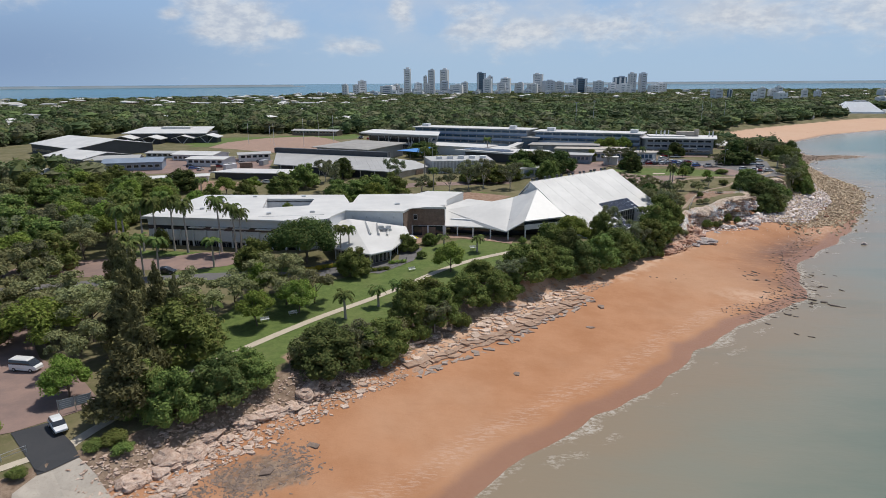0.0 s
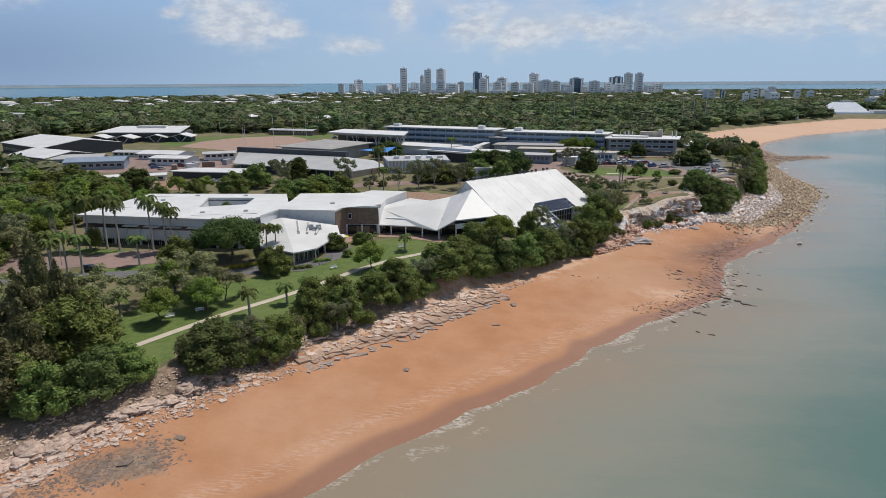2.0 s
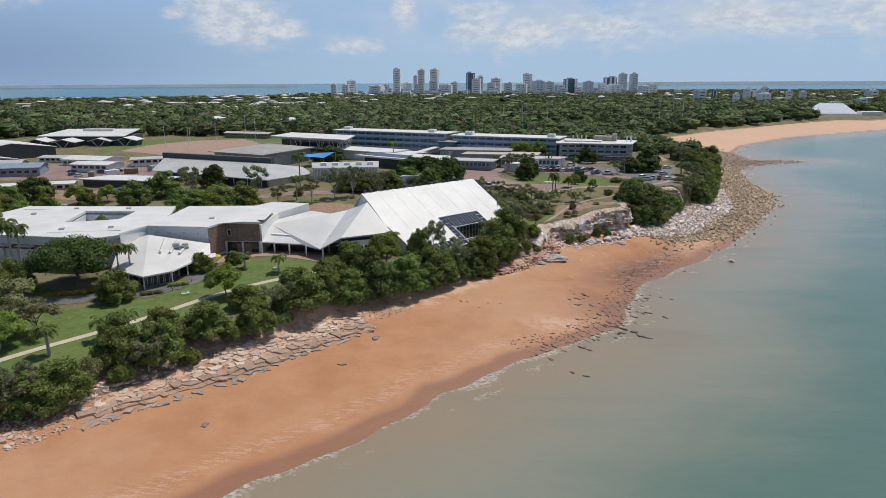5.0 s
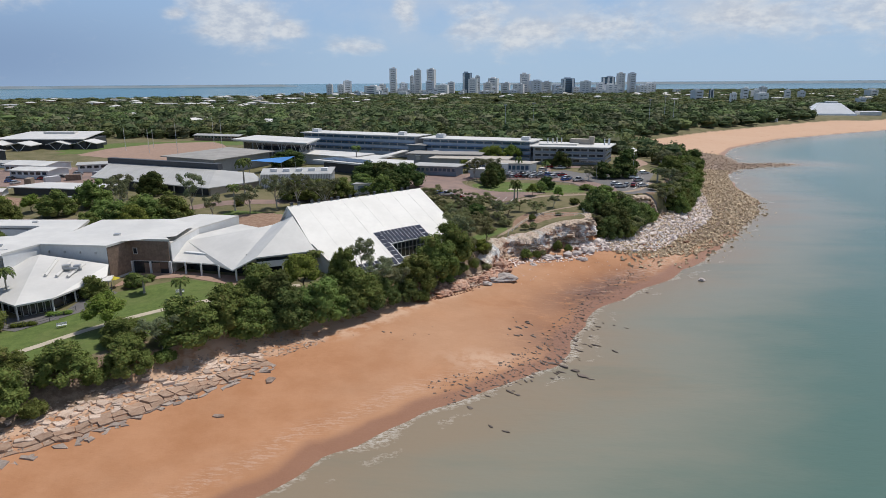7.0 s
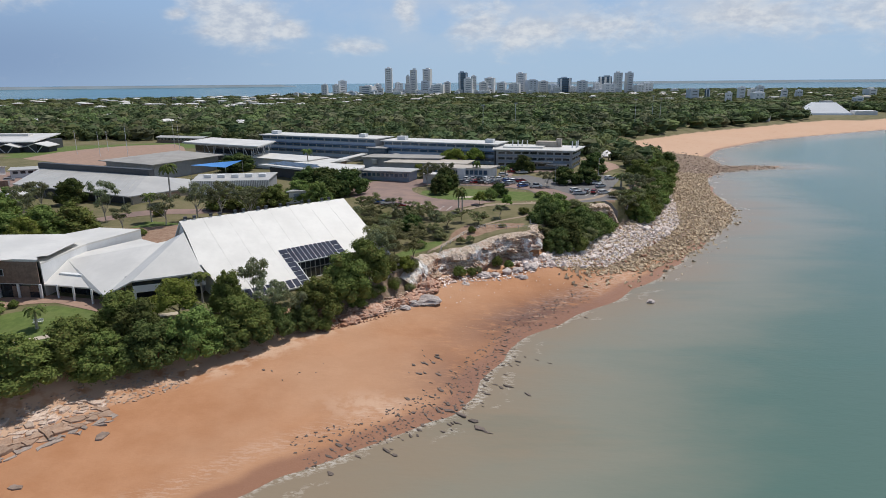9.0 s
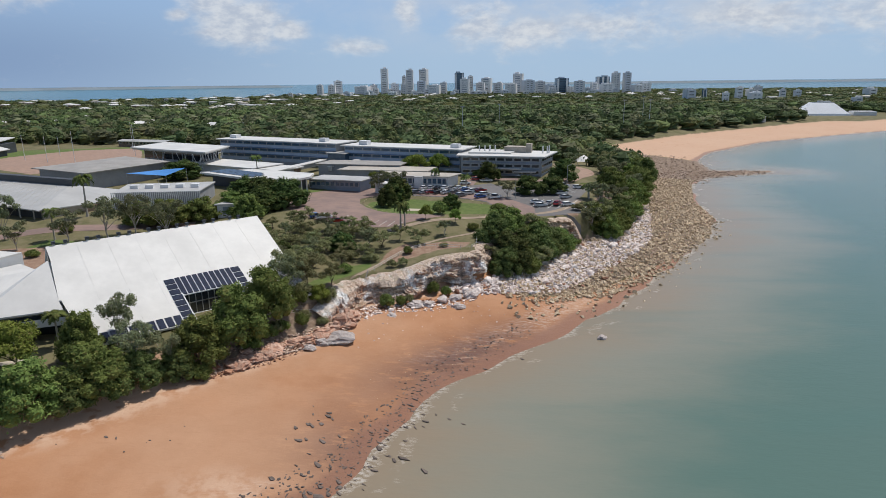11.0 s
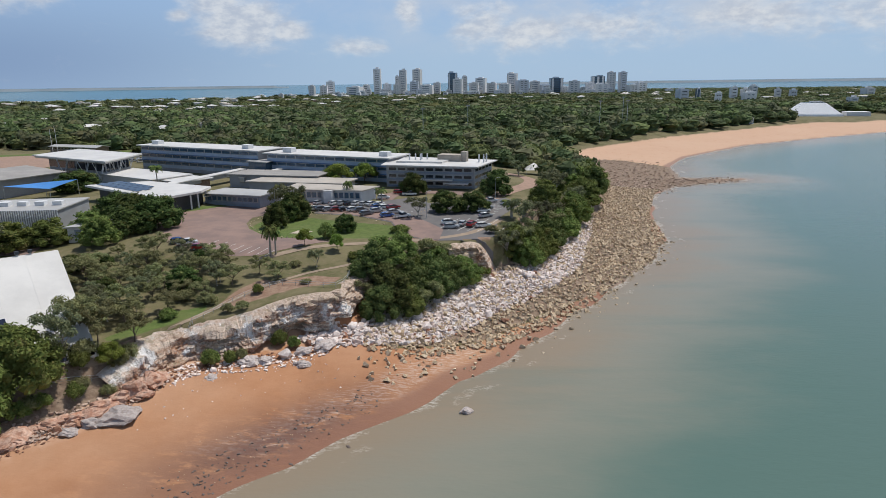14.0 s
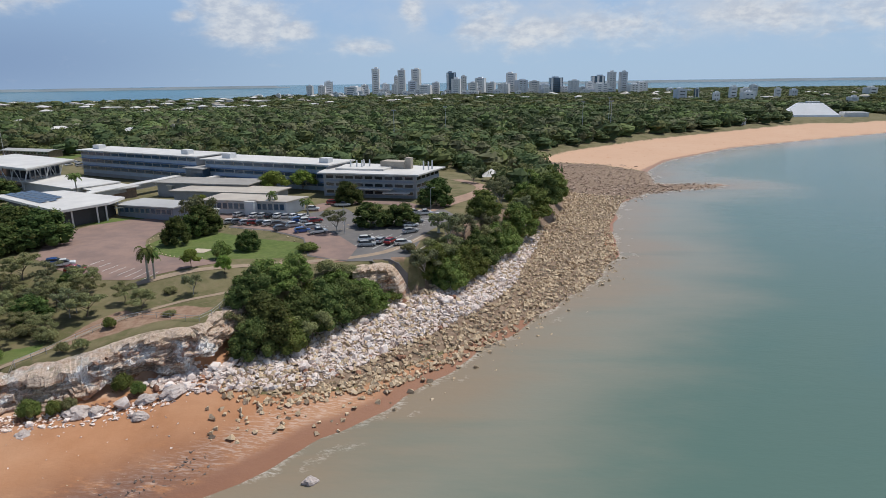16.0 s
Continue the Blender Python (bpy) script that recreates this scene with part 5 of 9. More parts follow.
def lobes_for(seed, height, width, kind):
    """Ellipsoid lobes of a crown for a tree of that height and width."""
    r = random.Random(seed)
    out = []
    if kind == "dome":
        for i in range(13):
            a, k = i * 2.4, math.sqrt(i / 13)
            out.append((width * 0.40 * k * math.cos(a), width * 0.40 * k * math.sin(a), height * (0.72 - 0.24 * k * k) + r.uniform(-0.3, 0.3), width * 0.18, width * 0.18, height * 0.26))
    elif kind == "spire":
        for i in range(11):
            k = i / 10
            w = width * (0.34 * (1 - k) + 0.07)
            a = i * 2.4
            out.append((w * 0.6 * math.cos(a), w * 0.6 * math.sin(a), height * (0.22 + 0.72 * k), w * 0.75, w * 0.75, height * 0.11))
    elif kind == "sparse":
        for i in range(16):
            a, k = i * 2.4 + r.uniform(-0.4, 0.4), math.sqrt((i + 0.5) / 16)
            z = r.uniform(0.5, 0.92) - 0.2 * k * k * r.random()
            out.append((width * 0.42 * k * math.cos(a), width * 0.42 * k * math.sin(a), height * z, width * r.uniform(0.09, 0.16), width * r.uniform(0.09, 0.16), height * r.uniform(0.07, 0.13)))
    elif kind == "mound":
        # a lopsided heap of many small lumps down to the ground
        ox, oy = r.uniform(-0.08, 0.08) * width, r.uniform(-0.08, 0.08) * width
        for i in range(30):
            a, k = i * 2.4 + r.uniform(-0.5, 0.5), math.sqrt((i + 0.3) / 30)
            z = height * (0.74 - 0.50 * k * k + r.uniform(-0.12, 0.12))
            q = r.uniform(0.075, 0.16)
            out.append((ox * (1 - k) + width * 0.42 * k * math.cos(a), oy * (1 - k) + width * 0.42 * k * math.sin(a), z, width * q, width * q * r.uniform(0.8, 1.2), height * q * r.uniform(0.8, 1.1)))
        for i in range(8):
            a = i * math.tau / 8 + r.uniform(-0.3, 0.3)
            out.append((width * 0.36 * math.cos(a), width * 0.36 * math.sin(a), height * 0.18, width * 0.15, width * 0.15, height * 0.17))
        out.append((0, 0, height * 0.42, width * 0.3, width * 0.3, height * 0.3))
    elif kind == "bush":
        for i in range(8):
            a, k = i * 2.4, math.sqrt(i / 8)
            out.append((width * 0.34 * k * math.cos(a), width * 0.34 * k * math.sin(a), height * (0.55 - 0.22 * k + r.uniform(-0.06, 0.06)), width * r.uniform(0.17, 0.25), width * r.uniform(0.17, 0.25), height * r.uniform(0.26, 0.36)))
    else:
        for i in range(12):
            a, k = i * 2.4 + r.uniform(-0.3, 0.3), math.sqrt((i + 0.3) / 12)
            z = height * (0.80 - 0.42 * k * k + r.uniform(-0.09, 0.06))
            out.append((width * 0.36 * k * math.cos(a), width * 0.36 * k * math.sin(a), z, width * r.uniform(0.13, 0.21), width * r.uniform(0.13, 0.21), height * r.uniform(0.12, 0.19)))
    return out


def trunk_geo(seed, height, thick, lobes, limbs=5, lean=0.06):
    r = random.Random(seed)
    g = Geo()
    pts, p = [], Vector((0, 0, -0.6))
    n = 5
    top = height * 0.55
    for i in range(n + 1):
        pts.append(p.copy())
        p = p + Vector((r.uniform(-lean, lean) * top, r.uniform(-lean, lean) * top, (top + 0.6) / n))
    for i in range(n):
        g.bar(pts[i], pts[i + 1], thick * (1 - 0.12 * i) * (1.5 if i == 0 else 1), thick * (1 - 0.12 * (i + 1)), 7)
    for l in r.sample(lobes, min(limbs, len(lobes))):
        s = pts[r.choice((2, 3, 4))]
        e = Vector(l[:3])
        m = s.lerp(e, 0.5) + Vector((0, 0, 0.05 * height))
        g.bar(s, m, thick * 0.5, thick * 0.34, 5)
        g.bar(m, e, thick * 0.34, thick * 0.12, 5)
    return g


def make_tree(name, seed, kind, height, width, count, size, mat, bark, label, category="tree", thick=None, core=0.74, **kw):
    """One tree at the origin, with trunk and crown; copied to its places and then removed."""
    t = thing(name, (0, 0, 0), label, category)
    lobes = lobes_for(seed, height, width, kind)
    part("trunk", trunk_geo(seed, height, thick or height * 0.02, lobes, 6 if kind in ("broad", "dome", "sparse") else 3), bark, t)
    c = new("crown", crown_mesh("crown", seed, lobes, count, size, mat, core, **kw))
    c.parent = t
    return t


def make_palm(seed, height, fronds, length, mat, label):
    r = random.Random(seed)
    t = thing("palm", (0, 0, 0), label, "palm")
    g = Geo()
    p = Vector((0, 0, -0.5))
    bx, by = r.uniform(-0.03, 0.03), r.uniform(-0.03, 0.03)
    for i in range(7):
        q = p + Vector((bx * height / 7 * i * 0.5, by * height / 7 * i * 0.5, (height + 0.5) / 7))
        g.bar(p, q, 0.32 - 0.018 * i + (0.12 if i == 0 else 0), 0.32 - 0.018 * (i + 1), 8)
        p = q
    part("trunk", g, BARK_PALE, t)
    v, f = [], []
    for k in range(fronds):
        a = k * 2.4 + r.uniform(-0.2, 0.2)
        up = r.uniform(-0.1, 1.2)
        L = length * r.uniform(0.85, 1.1)
        d = Vector((math.cos(a), math.sin(a), 0))
        s = Vector((-d.y, d.x, 0))
        rib = []
        for i in range(8):
            u = i / 7
            rib.append(p + d * (L * u * (0.95 - 0.25 * u * (1 - up * 0.3))) + Vector((0, 0, L * (up * u - (0.55 + 0.55 * up) * u * u) + 0.2)))
        for i in range(7):
            w0, w1 = (L * 0.17 * math.sin(math.pi * min(1, (k2 + 0.7) / 8.0)) + 0.04 for k2 in (i, i + 1))
            for side in (-1, 1):
                for h in (0.0, 0.5):
                    b0, b1 = rib[i].lerp(rib[i + 1], h), rib[i].lerp(rib[i + 1], h + 0.46)
                    w = w0 + (w1 - w0) * h
                    off = s * side * w + d * w * 0.6 - Vector((0, 0, w * r.uniform(0.2, 0.7)))
                    n = len(v)
                    v += [tuple(b0), tuple(b1), tuple(b1 + off * 0.95), tuple(b0 + off * 0.85)]
                    f += [(n, n + 1, n + 2, n + 3)]
    part("crown", Geo().add(v, f), mat, t)
    return t


def place(protos, spots, rng, group, spread=0.08):
    """Copies of the trees at x, y, height factor, width factor."""
    done = []
    for i, s in enumerate(spots):
        x, y = s[0], s[1]
        h, w = (s[2], s[3]) if len(s) > 3 else (1, 1)
        src = protos[int(rng.integers(len(protos)))]
        m = pose(x, y, Z(x, y) - 0.05, 0, 0, float(rng.uniform(0, 360))) @ Matrix.Diagonal((w, w * float(rng.uniform(1 - spread, 1 + spread)), h, 1))
        ob = copy_thing(src, m)
        ob["group"] = group
        done.append(ob)
    return done


def retire(protos):
    for p in protos:
        for o in (*p.children_recursive, p):
            bpy.data.objects.remove(o)


TR = np.random.default_rng(7)
# each kind is built about 10 m high and 10 m wide, then scaled where it stands
BROAD = [make_tree("tree", 10 + i, "mound", 10, 11.5, 3200, 0.56, LEAF_MID, BARK, "dense green broadleaf tree on the foreshore bank") for i in range(4)]
DARKS = [make_tree("tree", 20 + i, "mound", 10, 11.5, 3200, 0.56, LEAF_DARK, BARK, "dark green dense broadleaf tree") for i in range(3)]
BRIGHT = [make_tree("tree", 30 + i, "broad", 10, 10.5, 3000, 0.5, LEAF_BRIGHT, BARK, "bright green leafy tree") for i in range(3)]
OLIVE = [make_tree("tree", 40 + i, "sparse", 10, 11, 2800, 0.48, LEAF_OLIVE, BARK, "open olive-green tree with visible limbs", core=0.45, thick=0.22) for i in range(3)]
GREYS = [make_tree("tree", 50 + i, "sparse", 10, 9, 2000, 0.45, LEAF_GREY, BARK_PALE, "grey-green gum tree with pale limbs", core=0.4, thick=0.18) for i in range(3)]
BROAD_FAR = [make_tree("tree", 12 + i, "mound", 10, 11.5, 1900, 0.68, LEAF_MID, BARK, "dense green broadleaf tree") for i in range(3)]
DARK_FAR = [make_tree("tree", 22 + i, "mound", 10, 11.5, 1900, 0.68, LEAF_FIG, BARK, "dark green dense broadleaf tree") for i in range(2)]
BRIGHT_FAR = [make_tree("tree", 32 + i, "broad", 10, 10.5, 2000, 0.58, LEAF_BRIGHT, BARK, "bright green leafy tree") for i in range(2)]
OLIVE_FAR = [make_tree("tree", 42 + i, "sparse", 10, 11, 1700, 0.54, LEAF_OLIVE, BARK, "open olive-green tree with visible limbs", core=0.5, thick=0.22) for i in range(3)]
GREYS_FAR = [make_tree("tree", 52 + i, "sparse", 10, 9, 1400, 0.5, LEAF_GREY, BARK_PALE, "grey-green gum tree with pale limbs", core=0.45, thick=0.18) for i in range(2)]
DOMES = [make_tree("rain_tree", 60, "dome", 10, 15, 6500, 0.5, LEAF_FIG, BARK, "spreading flat-topped shade tree beside the cafe", thick=0.35)]
PINES = [make_tree("she_oak", 70 + i, "spire", 10, 6, 3200, 0.5, LEAF_BROWN, BARK, "tall feathery olive-brown she-oak", core=0.5, droop=0.9) for i in range(3)]
BUSHES = [make_tree("shrub", 80 + i, "bush", 4, 6, 1300, 0.42, LEAF_MID, BARK, "low dense green shrub on the bank", "shrub", 0.1) for i in range(3)]
SCRUB = [make_tree("shrub", 90 + i, "bush", 4, 6, 1000, 0.42, LEAF_OLIVE, BARK, "dry olive-brown scrubby shrub", "shrub", 0.1, core=0.55) for i in range(3)]
PALMS = [make_palm(100 + i, 10, 30, 3.7, LEAF_PALM, "tall royal palm with a pale slender trunk") for i in range(3)]
FANS = [make_palm(110 + i, 5, 22, 2.9, LEAF_PALM, "short green palm on the lawn") for i in range(2)]

# foreshore bank: x, y, height / 10 m, width / 10 m
place(DARKS + BROAD, [(-44, 84, .95, .8), (-39, 82, .9, .8), (-34, 86, .85, .85), (-31, 91, .7, .75), (-46, 103, 1.25, 1.35), (-20, 99, .85, 1.15), (-13, 104, .8, .8), (41, 161, 1.05, 1.0), (48, 168, 1.0, 1.0), (32.4, 158.9, .95, .95)], TR, "bank trees")
place(BROAD + BRIGHT, [(-11, 107, .85, .85), (-7, 118, 1.0, .8), (-1, 121, .9, .85), (4.4, 129.9, .8, .9), (1.4, 148.9, .8, .9), (12.4, 134.9, .75, .8), (19.4, 144.9, 1.0, 1.15), (24.4, 151.9, .95, 1.0), (28.4, 161.9, 1.0, .95), (35.4, 167.9, 1.0, 1.0)], TR, "bank trees")
place(BROAD + GREYS + BRIGHT, [(52, 173, .95, .85), (60, 180, 1.05, 1.0), (65, 187, 1.25, 1.05), (69, 194, 1.2, 1.0), (72, 200, 1.0, .9), (56, 176, .8, .8), (44, 172, 1.0, .7), (-3, 127, .7, .7), (8.4, 141.9, .6, .7)], TR, "bank trees")
place(SCRUB, [(-17, 101, 1.6, 1.1), (-24, 99, 1.5, 1.0), (-9, 112, 1.3, .8), (0, 126, 1.2, .8), (12, 137, 1.0, .8), (70, 200, 1.2, 1.0), (74, 202, 1.0, .8), (79, 206, 1.0, .7)], TR, "bank shrubs")
place(BUSHES, [(-47.2, 74.6, .4, .6), (-45, 76.4, .5, .7), (-43.4, 75, .4, .6), (-53.6, 68.6, .35, .5), (-38, 84, 1.1, .9), (-29, 92, 1.0, .8), (-5, 114, 1.0, .8), (4, 122, .9, .8), (9, 131, .9, .8), (17, 139, .8, .8), (29, 151, .9, .9), (45, 165, .9, .9), (57, 181, .9, .8), (62, 176, .8, .7)], TR, "bank shrubs")
place(GREYS, [(47.5, 177.9, 1.0, .8), (-15, 103.5, .8, .9), (15.4, 140.9, .7, .8), (-2, 118, .7, .8)], TR, "bank trees")
place(BROAD + DARKS, [(28.5, 152, .85, .9), (35, 157, .95, .95), (31.5, 155, .7, .8)], TR, "bank trees")
place(SCRUB + BUSHES, [(72, 193, .7, .6), (75, 196.5, .8, .6), (70, 190, .8, .7), (78.5, 199.5, .6, .5), (67.5, 186.5, .8, .7), (74, 200.5, .9, .7)], TR, "bank shrubs")
place(DARKS, [(45.5, 163.6, .7, .75), (49.5, 168, .75, .8), (53.5, 172, .7, .7), (58, 176, .6, .65)], TR, "bank trees")
# ramp car park and the grove west of the museum
place(PINES, [(-46, 83, 1.2, 1.9), (-49, 93, 1.35, 1.6), (-56, 104, 1.5, 1.6), (-60, 116, 1.6, 1.1), (-66, 124, 1.5, 1.2), (-54, 112, 1.4, 1.1), (-72, 132, 1.4, 1.1), (-49, 108, 1.3, 1.1)], TR, "she-oaks")
place(BRIGHT, [(-59, 89, .75, .8), (-74, 108, 1.1, 1.4), (-37, 116, .8, .8), (-40, 131, .9, .9), (-30, 122, .85, .8), (-96, 176, 1.0, 1.1), (-106, 150, 1.2, 1.2), (-112, 184, 1.2, 1.2), (-62, 74, .5, .6)], TR, "grove trees")
place(OLIVE_FAR, [(-38, 134, 1.0, 1.2), (-44, 126, .9, 1.0), (-34, 127, .95, 1.1), (-28, 128, .8, .9), (-82, 122, 1.1, 1.3), (-92, 126, 1.2, 1.3), (-70, 118, 1.1, 1.2), (-104, 132, 1.2, 1.4), (-116, 140, 1.2, 1.3)], TR, "grove trees")
place(BROAD_FAR, [(-88, 108, 1.2, 1.4), (-100, 118, 1.3, 1.4), (-112, 122, 1.3, 1.3), (-98, 150, 1.2, 1.2), (-108, 166, 1.2, 1.3), (-120, 156, 1.3, 1.4), (-124, 174, 1.3, 1.4), (-118, 196, 1.2, 1.4), (-104, 198, 1.1, 1.2), (-134, 190, 1.3, 1.4), (-94, 206, 1.0, 1.1), (-128, 212, 1.2, 1.3), (-144, 176, 1.3, 1.4), (-110, 214, 1.0, 1.1)], TR, "grove trees")
place(OLIVE_FAR, [(-138, 150, 1.2, 1.4), (-150, 160, 1.2, 1.4), (-128, 138, 1.2, 1.3), (-146, 206, 1.2, 1.3), (-160, 190, 1.3, 1.4), (-158, 220, 1.2, 1.3), (-138, 228, 1.0, 1.2), (-170, 208, 1.2, 1.4), (-176, 236, 1.2, 1.3), (-96, 100, 1.0, 1.2)], TR, "grove trees")
place(BROAD_FAR, [(-104, 226, 1.1, 1.3), (-118, 230, 1.1, 1.3), (-132, 240, 1.1, 1.3), (-120, 246, 1.0, 1.2), (-146, 248, 1.1, 1.3), (-160, 244, 1.1, 1.3), (-108, 240, .9, 1.0), (-150, 232, 1.1, 1.3), (-172, 256, 1.1, 1.3), (-134, 258, 1.0, 1.1), (-188, 250, 1.2, 1.4), (-182, 220, 1.2, 1.4)], TR, "grove trees")
place(BRIGHT_FAR, [(-112, 222, 1.1, 1.2), (-126, 222, 1.0, 1.2), (-140, 242, 1.0, 1.2), (-98, 216, .9, 1.0), (-92, 196, .9, .9), (-158, 258, 1.0, 1.1), (-86, 214, .8, .8), (-102, 184, 1.1, 1.2)], TR, "grove trees")
place(OLIVE_FAR, [(-78, 122, .8, 1.0), (-76, 112, 1.0, 1.2), (-66, 110, 1.1, 1.1), (-88, 116, 1.1, 1.3), (-108, 144, 1.1, 1.3), (-62, 98, 1.0, .9), (-54, 122, 1.0, 1.0), (-48, 116, .9, 1.0), (-58, 108, 1.1, 1.0), (-100, 108, 1.2, 1.4), (-114, 112, 1.2, 1.4), (-96, 162, 1.0, 1.1)], TR, "grove trees")
place(GREYS_FAR, [(-98, 146, 1.0, 1.1), (-100, 168, 1.1, 1.1), (-112, 176, 1.2, 1.2), (-106, 190, 1.1, 1.1), (-120, 166, 1.1, 1.1), (-118, 130, 1.2, 1.2), (-132, 166, 1.2, 1.2)], TR, "grove trees")
# lawn, terrace and forecourt
place(DOMES, [(-35.6, 155.4, 1.2, 1.25)], TR, "grove trees")
place(BROAD, [(-22, 147, .8, .75), (-10, 166, .55, .55), (-4, 172, .4, .4), (-47, 150, .9, .9)], TR, "lawn trees")
yard_shrub = copy_thing(BUSHES[0], pose(-49, 193.5, 13.0, 0, 0, 40) @ Matrix.Diagonal((0.75, 0.75, 0.95, 1)))
yard_shrub["group"] = "garden shrubs"
place(BUSHES, [(-2, 176, .5, .4), (-78, 168, 1.9, .8), (-6, 160, .6, .5), (22, 172, .6, .5), (26, 170, .5, .5)], TR, "garden shrubs")
place(PALMS, [(-83, 168, 1.25, 1.0), (-79, 167.5, 1.35, 1.0), (-74.5, 168, 1.4, 1.0), (-70, 166, 1.35, 1.0), (-61, 166.5, 1.4, 1.0), (-56.5, 165, 1.25, 1.0), (-55.5, 166.5, 1.1, .9), (-87, 166, 1.2, 1.0), (-91, 170, 1.2, 1.0), (-77, 146, .95, .9), (-73, 146, .95, .9), (-69, 145.5, .9, .9), (-74, 142, .9, .9)], TR, "royal palms")
place(PALMS, [(-27, 158.5, .85, .75), (-25, 160, .8, .7), (36.5, 178, .6, .7), (-8, 268, 1.2, 1.1), (-4, 244, .8, .8), (-58, 152, .7, .8), (62, 193, .5, .6), (-92, 236, .8, .9), (24, 342, .9, .9)], TR, "palms")
place(FANS, [(-20, 119, 1.0, 1.0), (-14, 126, .8, .9), (-46, 118, .9, 1.0), (-10, 128, .9, .9), (9, 166, .8, .9), (0, 168, .7, .9), (91.4, 252.4, 1.3, .9), (92.6, 252.8, 1.1, .8), (153, 288, .9, 1.3), (100, 318, 1.2, .8), (112, 314, .9, 1.0)], TR, "palms")
# between museum and school
place(BROAD_FAR, [(-24, 222, 1.1, 1.3), (-32, 218, 1.0, 1.1), (-19, 228, 1.1, 1.3), (-28, 228, 1.0, 1.2), (-38, 224, .9, 1.0), (-36, 212, .8, .9), (-62, 240, 1.0, 1.1), (-56, 252, 1.1, 1.1), (-74, 232, .9, .8), (-84, 224, .9, .9), (20, 262, .9, 1.2), (28, 268, .8, 1.1), (12, 262, .8, 1.1), (36, 274, .8, 1.1), (44, 264, .9, 1.0)], TR, "school trees")
place(GREYS_FAR, [(-19, 246, 1.3, 1.0), (-44, 246, 1.2, 1.0), (2, 240, 1.0, 1.0), (10, 246, 1.2, 1.2), (16, 250, 1.2, 1.1), (-8, 234, .8, .8), (-50, 262, 1.0, 1.0), (26, 246, 1.1, 1.1), (86, 298, 1.0, 1.1), (80, 304, .9, .9), (125, 289, .65, .85), (165, 381, .7, 1.1), (172, 340, .9, 1.1)], TR, "gum trees")
place(DARK_FAR, [(106, 274.5, .6, .6), (52, 279, 1.15, 1.25), (44, 283, 1.2, 1.4), (36, 288, 1.15, 1.35), (46, 273, .95, 1.1), (85, 281.4, .8, .72), (87.5, 294, .9, .9), (86, 291, .8, .8), (-12, 350, 1.0, 1.6), (134, 297, .75, 1.0), (142, 298, .75, 1.0), (122, 332, .85, .9), (-106, 252, 1.1, 1.2), (-44, 270, 1.0, 1.0), (151, 327, 1.0, 1.1)], TR, "school trees")
place(BRIGHT_FAR, [(92, 350, .9, 1.2), (101, 356, .9, 1.1), (88, 356, .8, 1.0), (76, 322, .6, .7), (-86, 246, .8, .9), (-76, 248, .7, .8), (98.5, 258, .45, .45), (107.1, 254.8, .45, .42), (-24, 214, .9, 1.0)], TR, "school trees")
place(BUSHES, [(102.6, 265.6, 1.2, .95), (121, 273.5, .6, .95), (143, 261, .8, 1.0), (112, 250, .6, .7), (-96, 240, .7, .8), (-90, 232, .6, .8), (-70, 226, .7, .8), (-5, 252, .7, .8), (0, 228, .6, .7), (118, 344, .8, 1.0), (84, 296, .7, .8)], TR, "school shrubs")
# headland
MIXED = DARKS + BROAD + DARKS
place(DARKS, [(122, 236, 1.15, 1.15), (130, 246, 1.1, 1.1), (117, 241, .9, .9), (126, 242, 1.05, 1.05), (120, 231.5, .8, .8), (134, 251, .9, .9)], TR, "headland trees")
place(BROAD, [(138, 255, .8, .85), (128, 249, .95, .9), (119.5, 246, .8, .9), (125, 235, .8, .8), (123, 252, .7, .8), (131, 256, .7, .8), (152, 272, 1.0, .9), (158, 276, 1.0, .95), (170, 300, 1.1, 1.1), (183, 334, 1.2, 1.3), (180, 346, 1.0, 1.0), (196, 372, 1.1, 1.2), (186, 366, 1.0, 1.2)], TR, "headland trees")
place(MIXED, [(156, 270, .9, .8), (163, 288, 1.1, 1.1), (177, 318, 1.2, 1.2), (190, 350, 1.2, 1.2), (198, 392, 1.0, 1.1), (166, 310, .9, 1.0), (161, 281, .9, .9), (173, 308, .8, .9)], TR, "headland trees")
place(OLIVE, [(154, 278, .9, 1.0), (165, 296, .9, 1.0), (116.5, 237, .8, .9), (192, 410, .9, 1.1), (188, 386, .8, 1.1), (178, 366, .9, 1.1), (176, 400, .9, 1.1), (129, 239, .7, .8)], TR, "headland trees")
place(BROAD, [(133.4, 255.4, .75, .75)], TR, "headland trees")
place(OLIVE + BRIGHT, [(74.5, 205.5, .85, .7), (79, 209, .6, .55), (71, 207.5, .95, .8), (77.4, 203.4, .5, .5)], TR, "headland trees")
place(GREYS, [(172, 330, .9, 1.2), (150, 268, .8, .9), (155, 283, .9, 1.0), (168, 304, .9, .9), (160, 292, .8, .9), (179, 326, .9, 1.0), (104, 245, .45, .5)], TR, "headland trees")
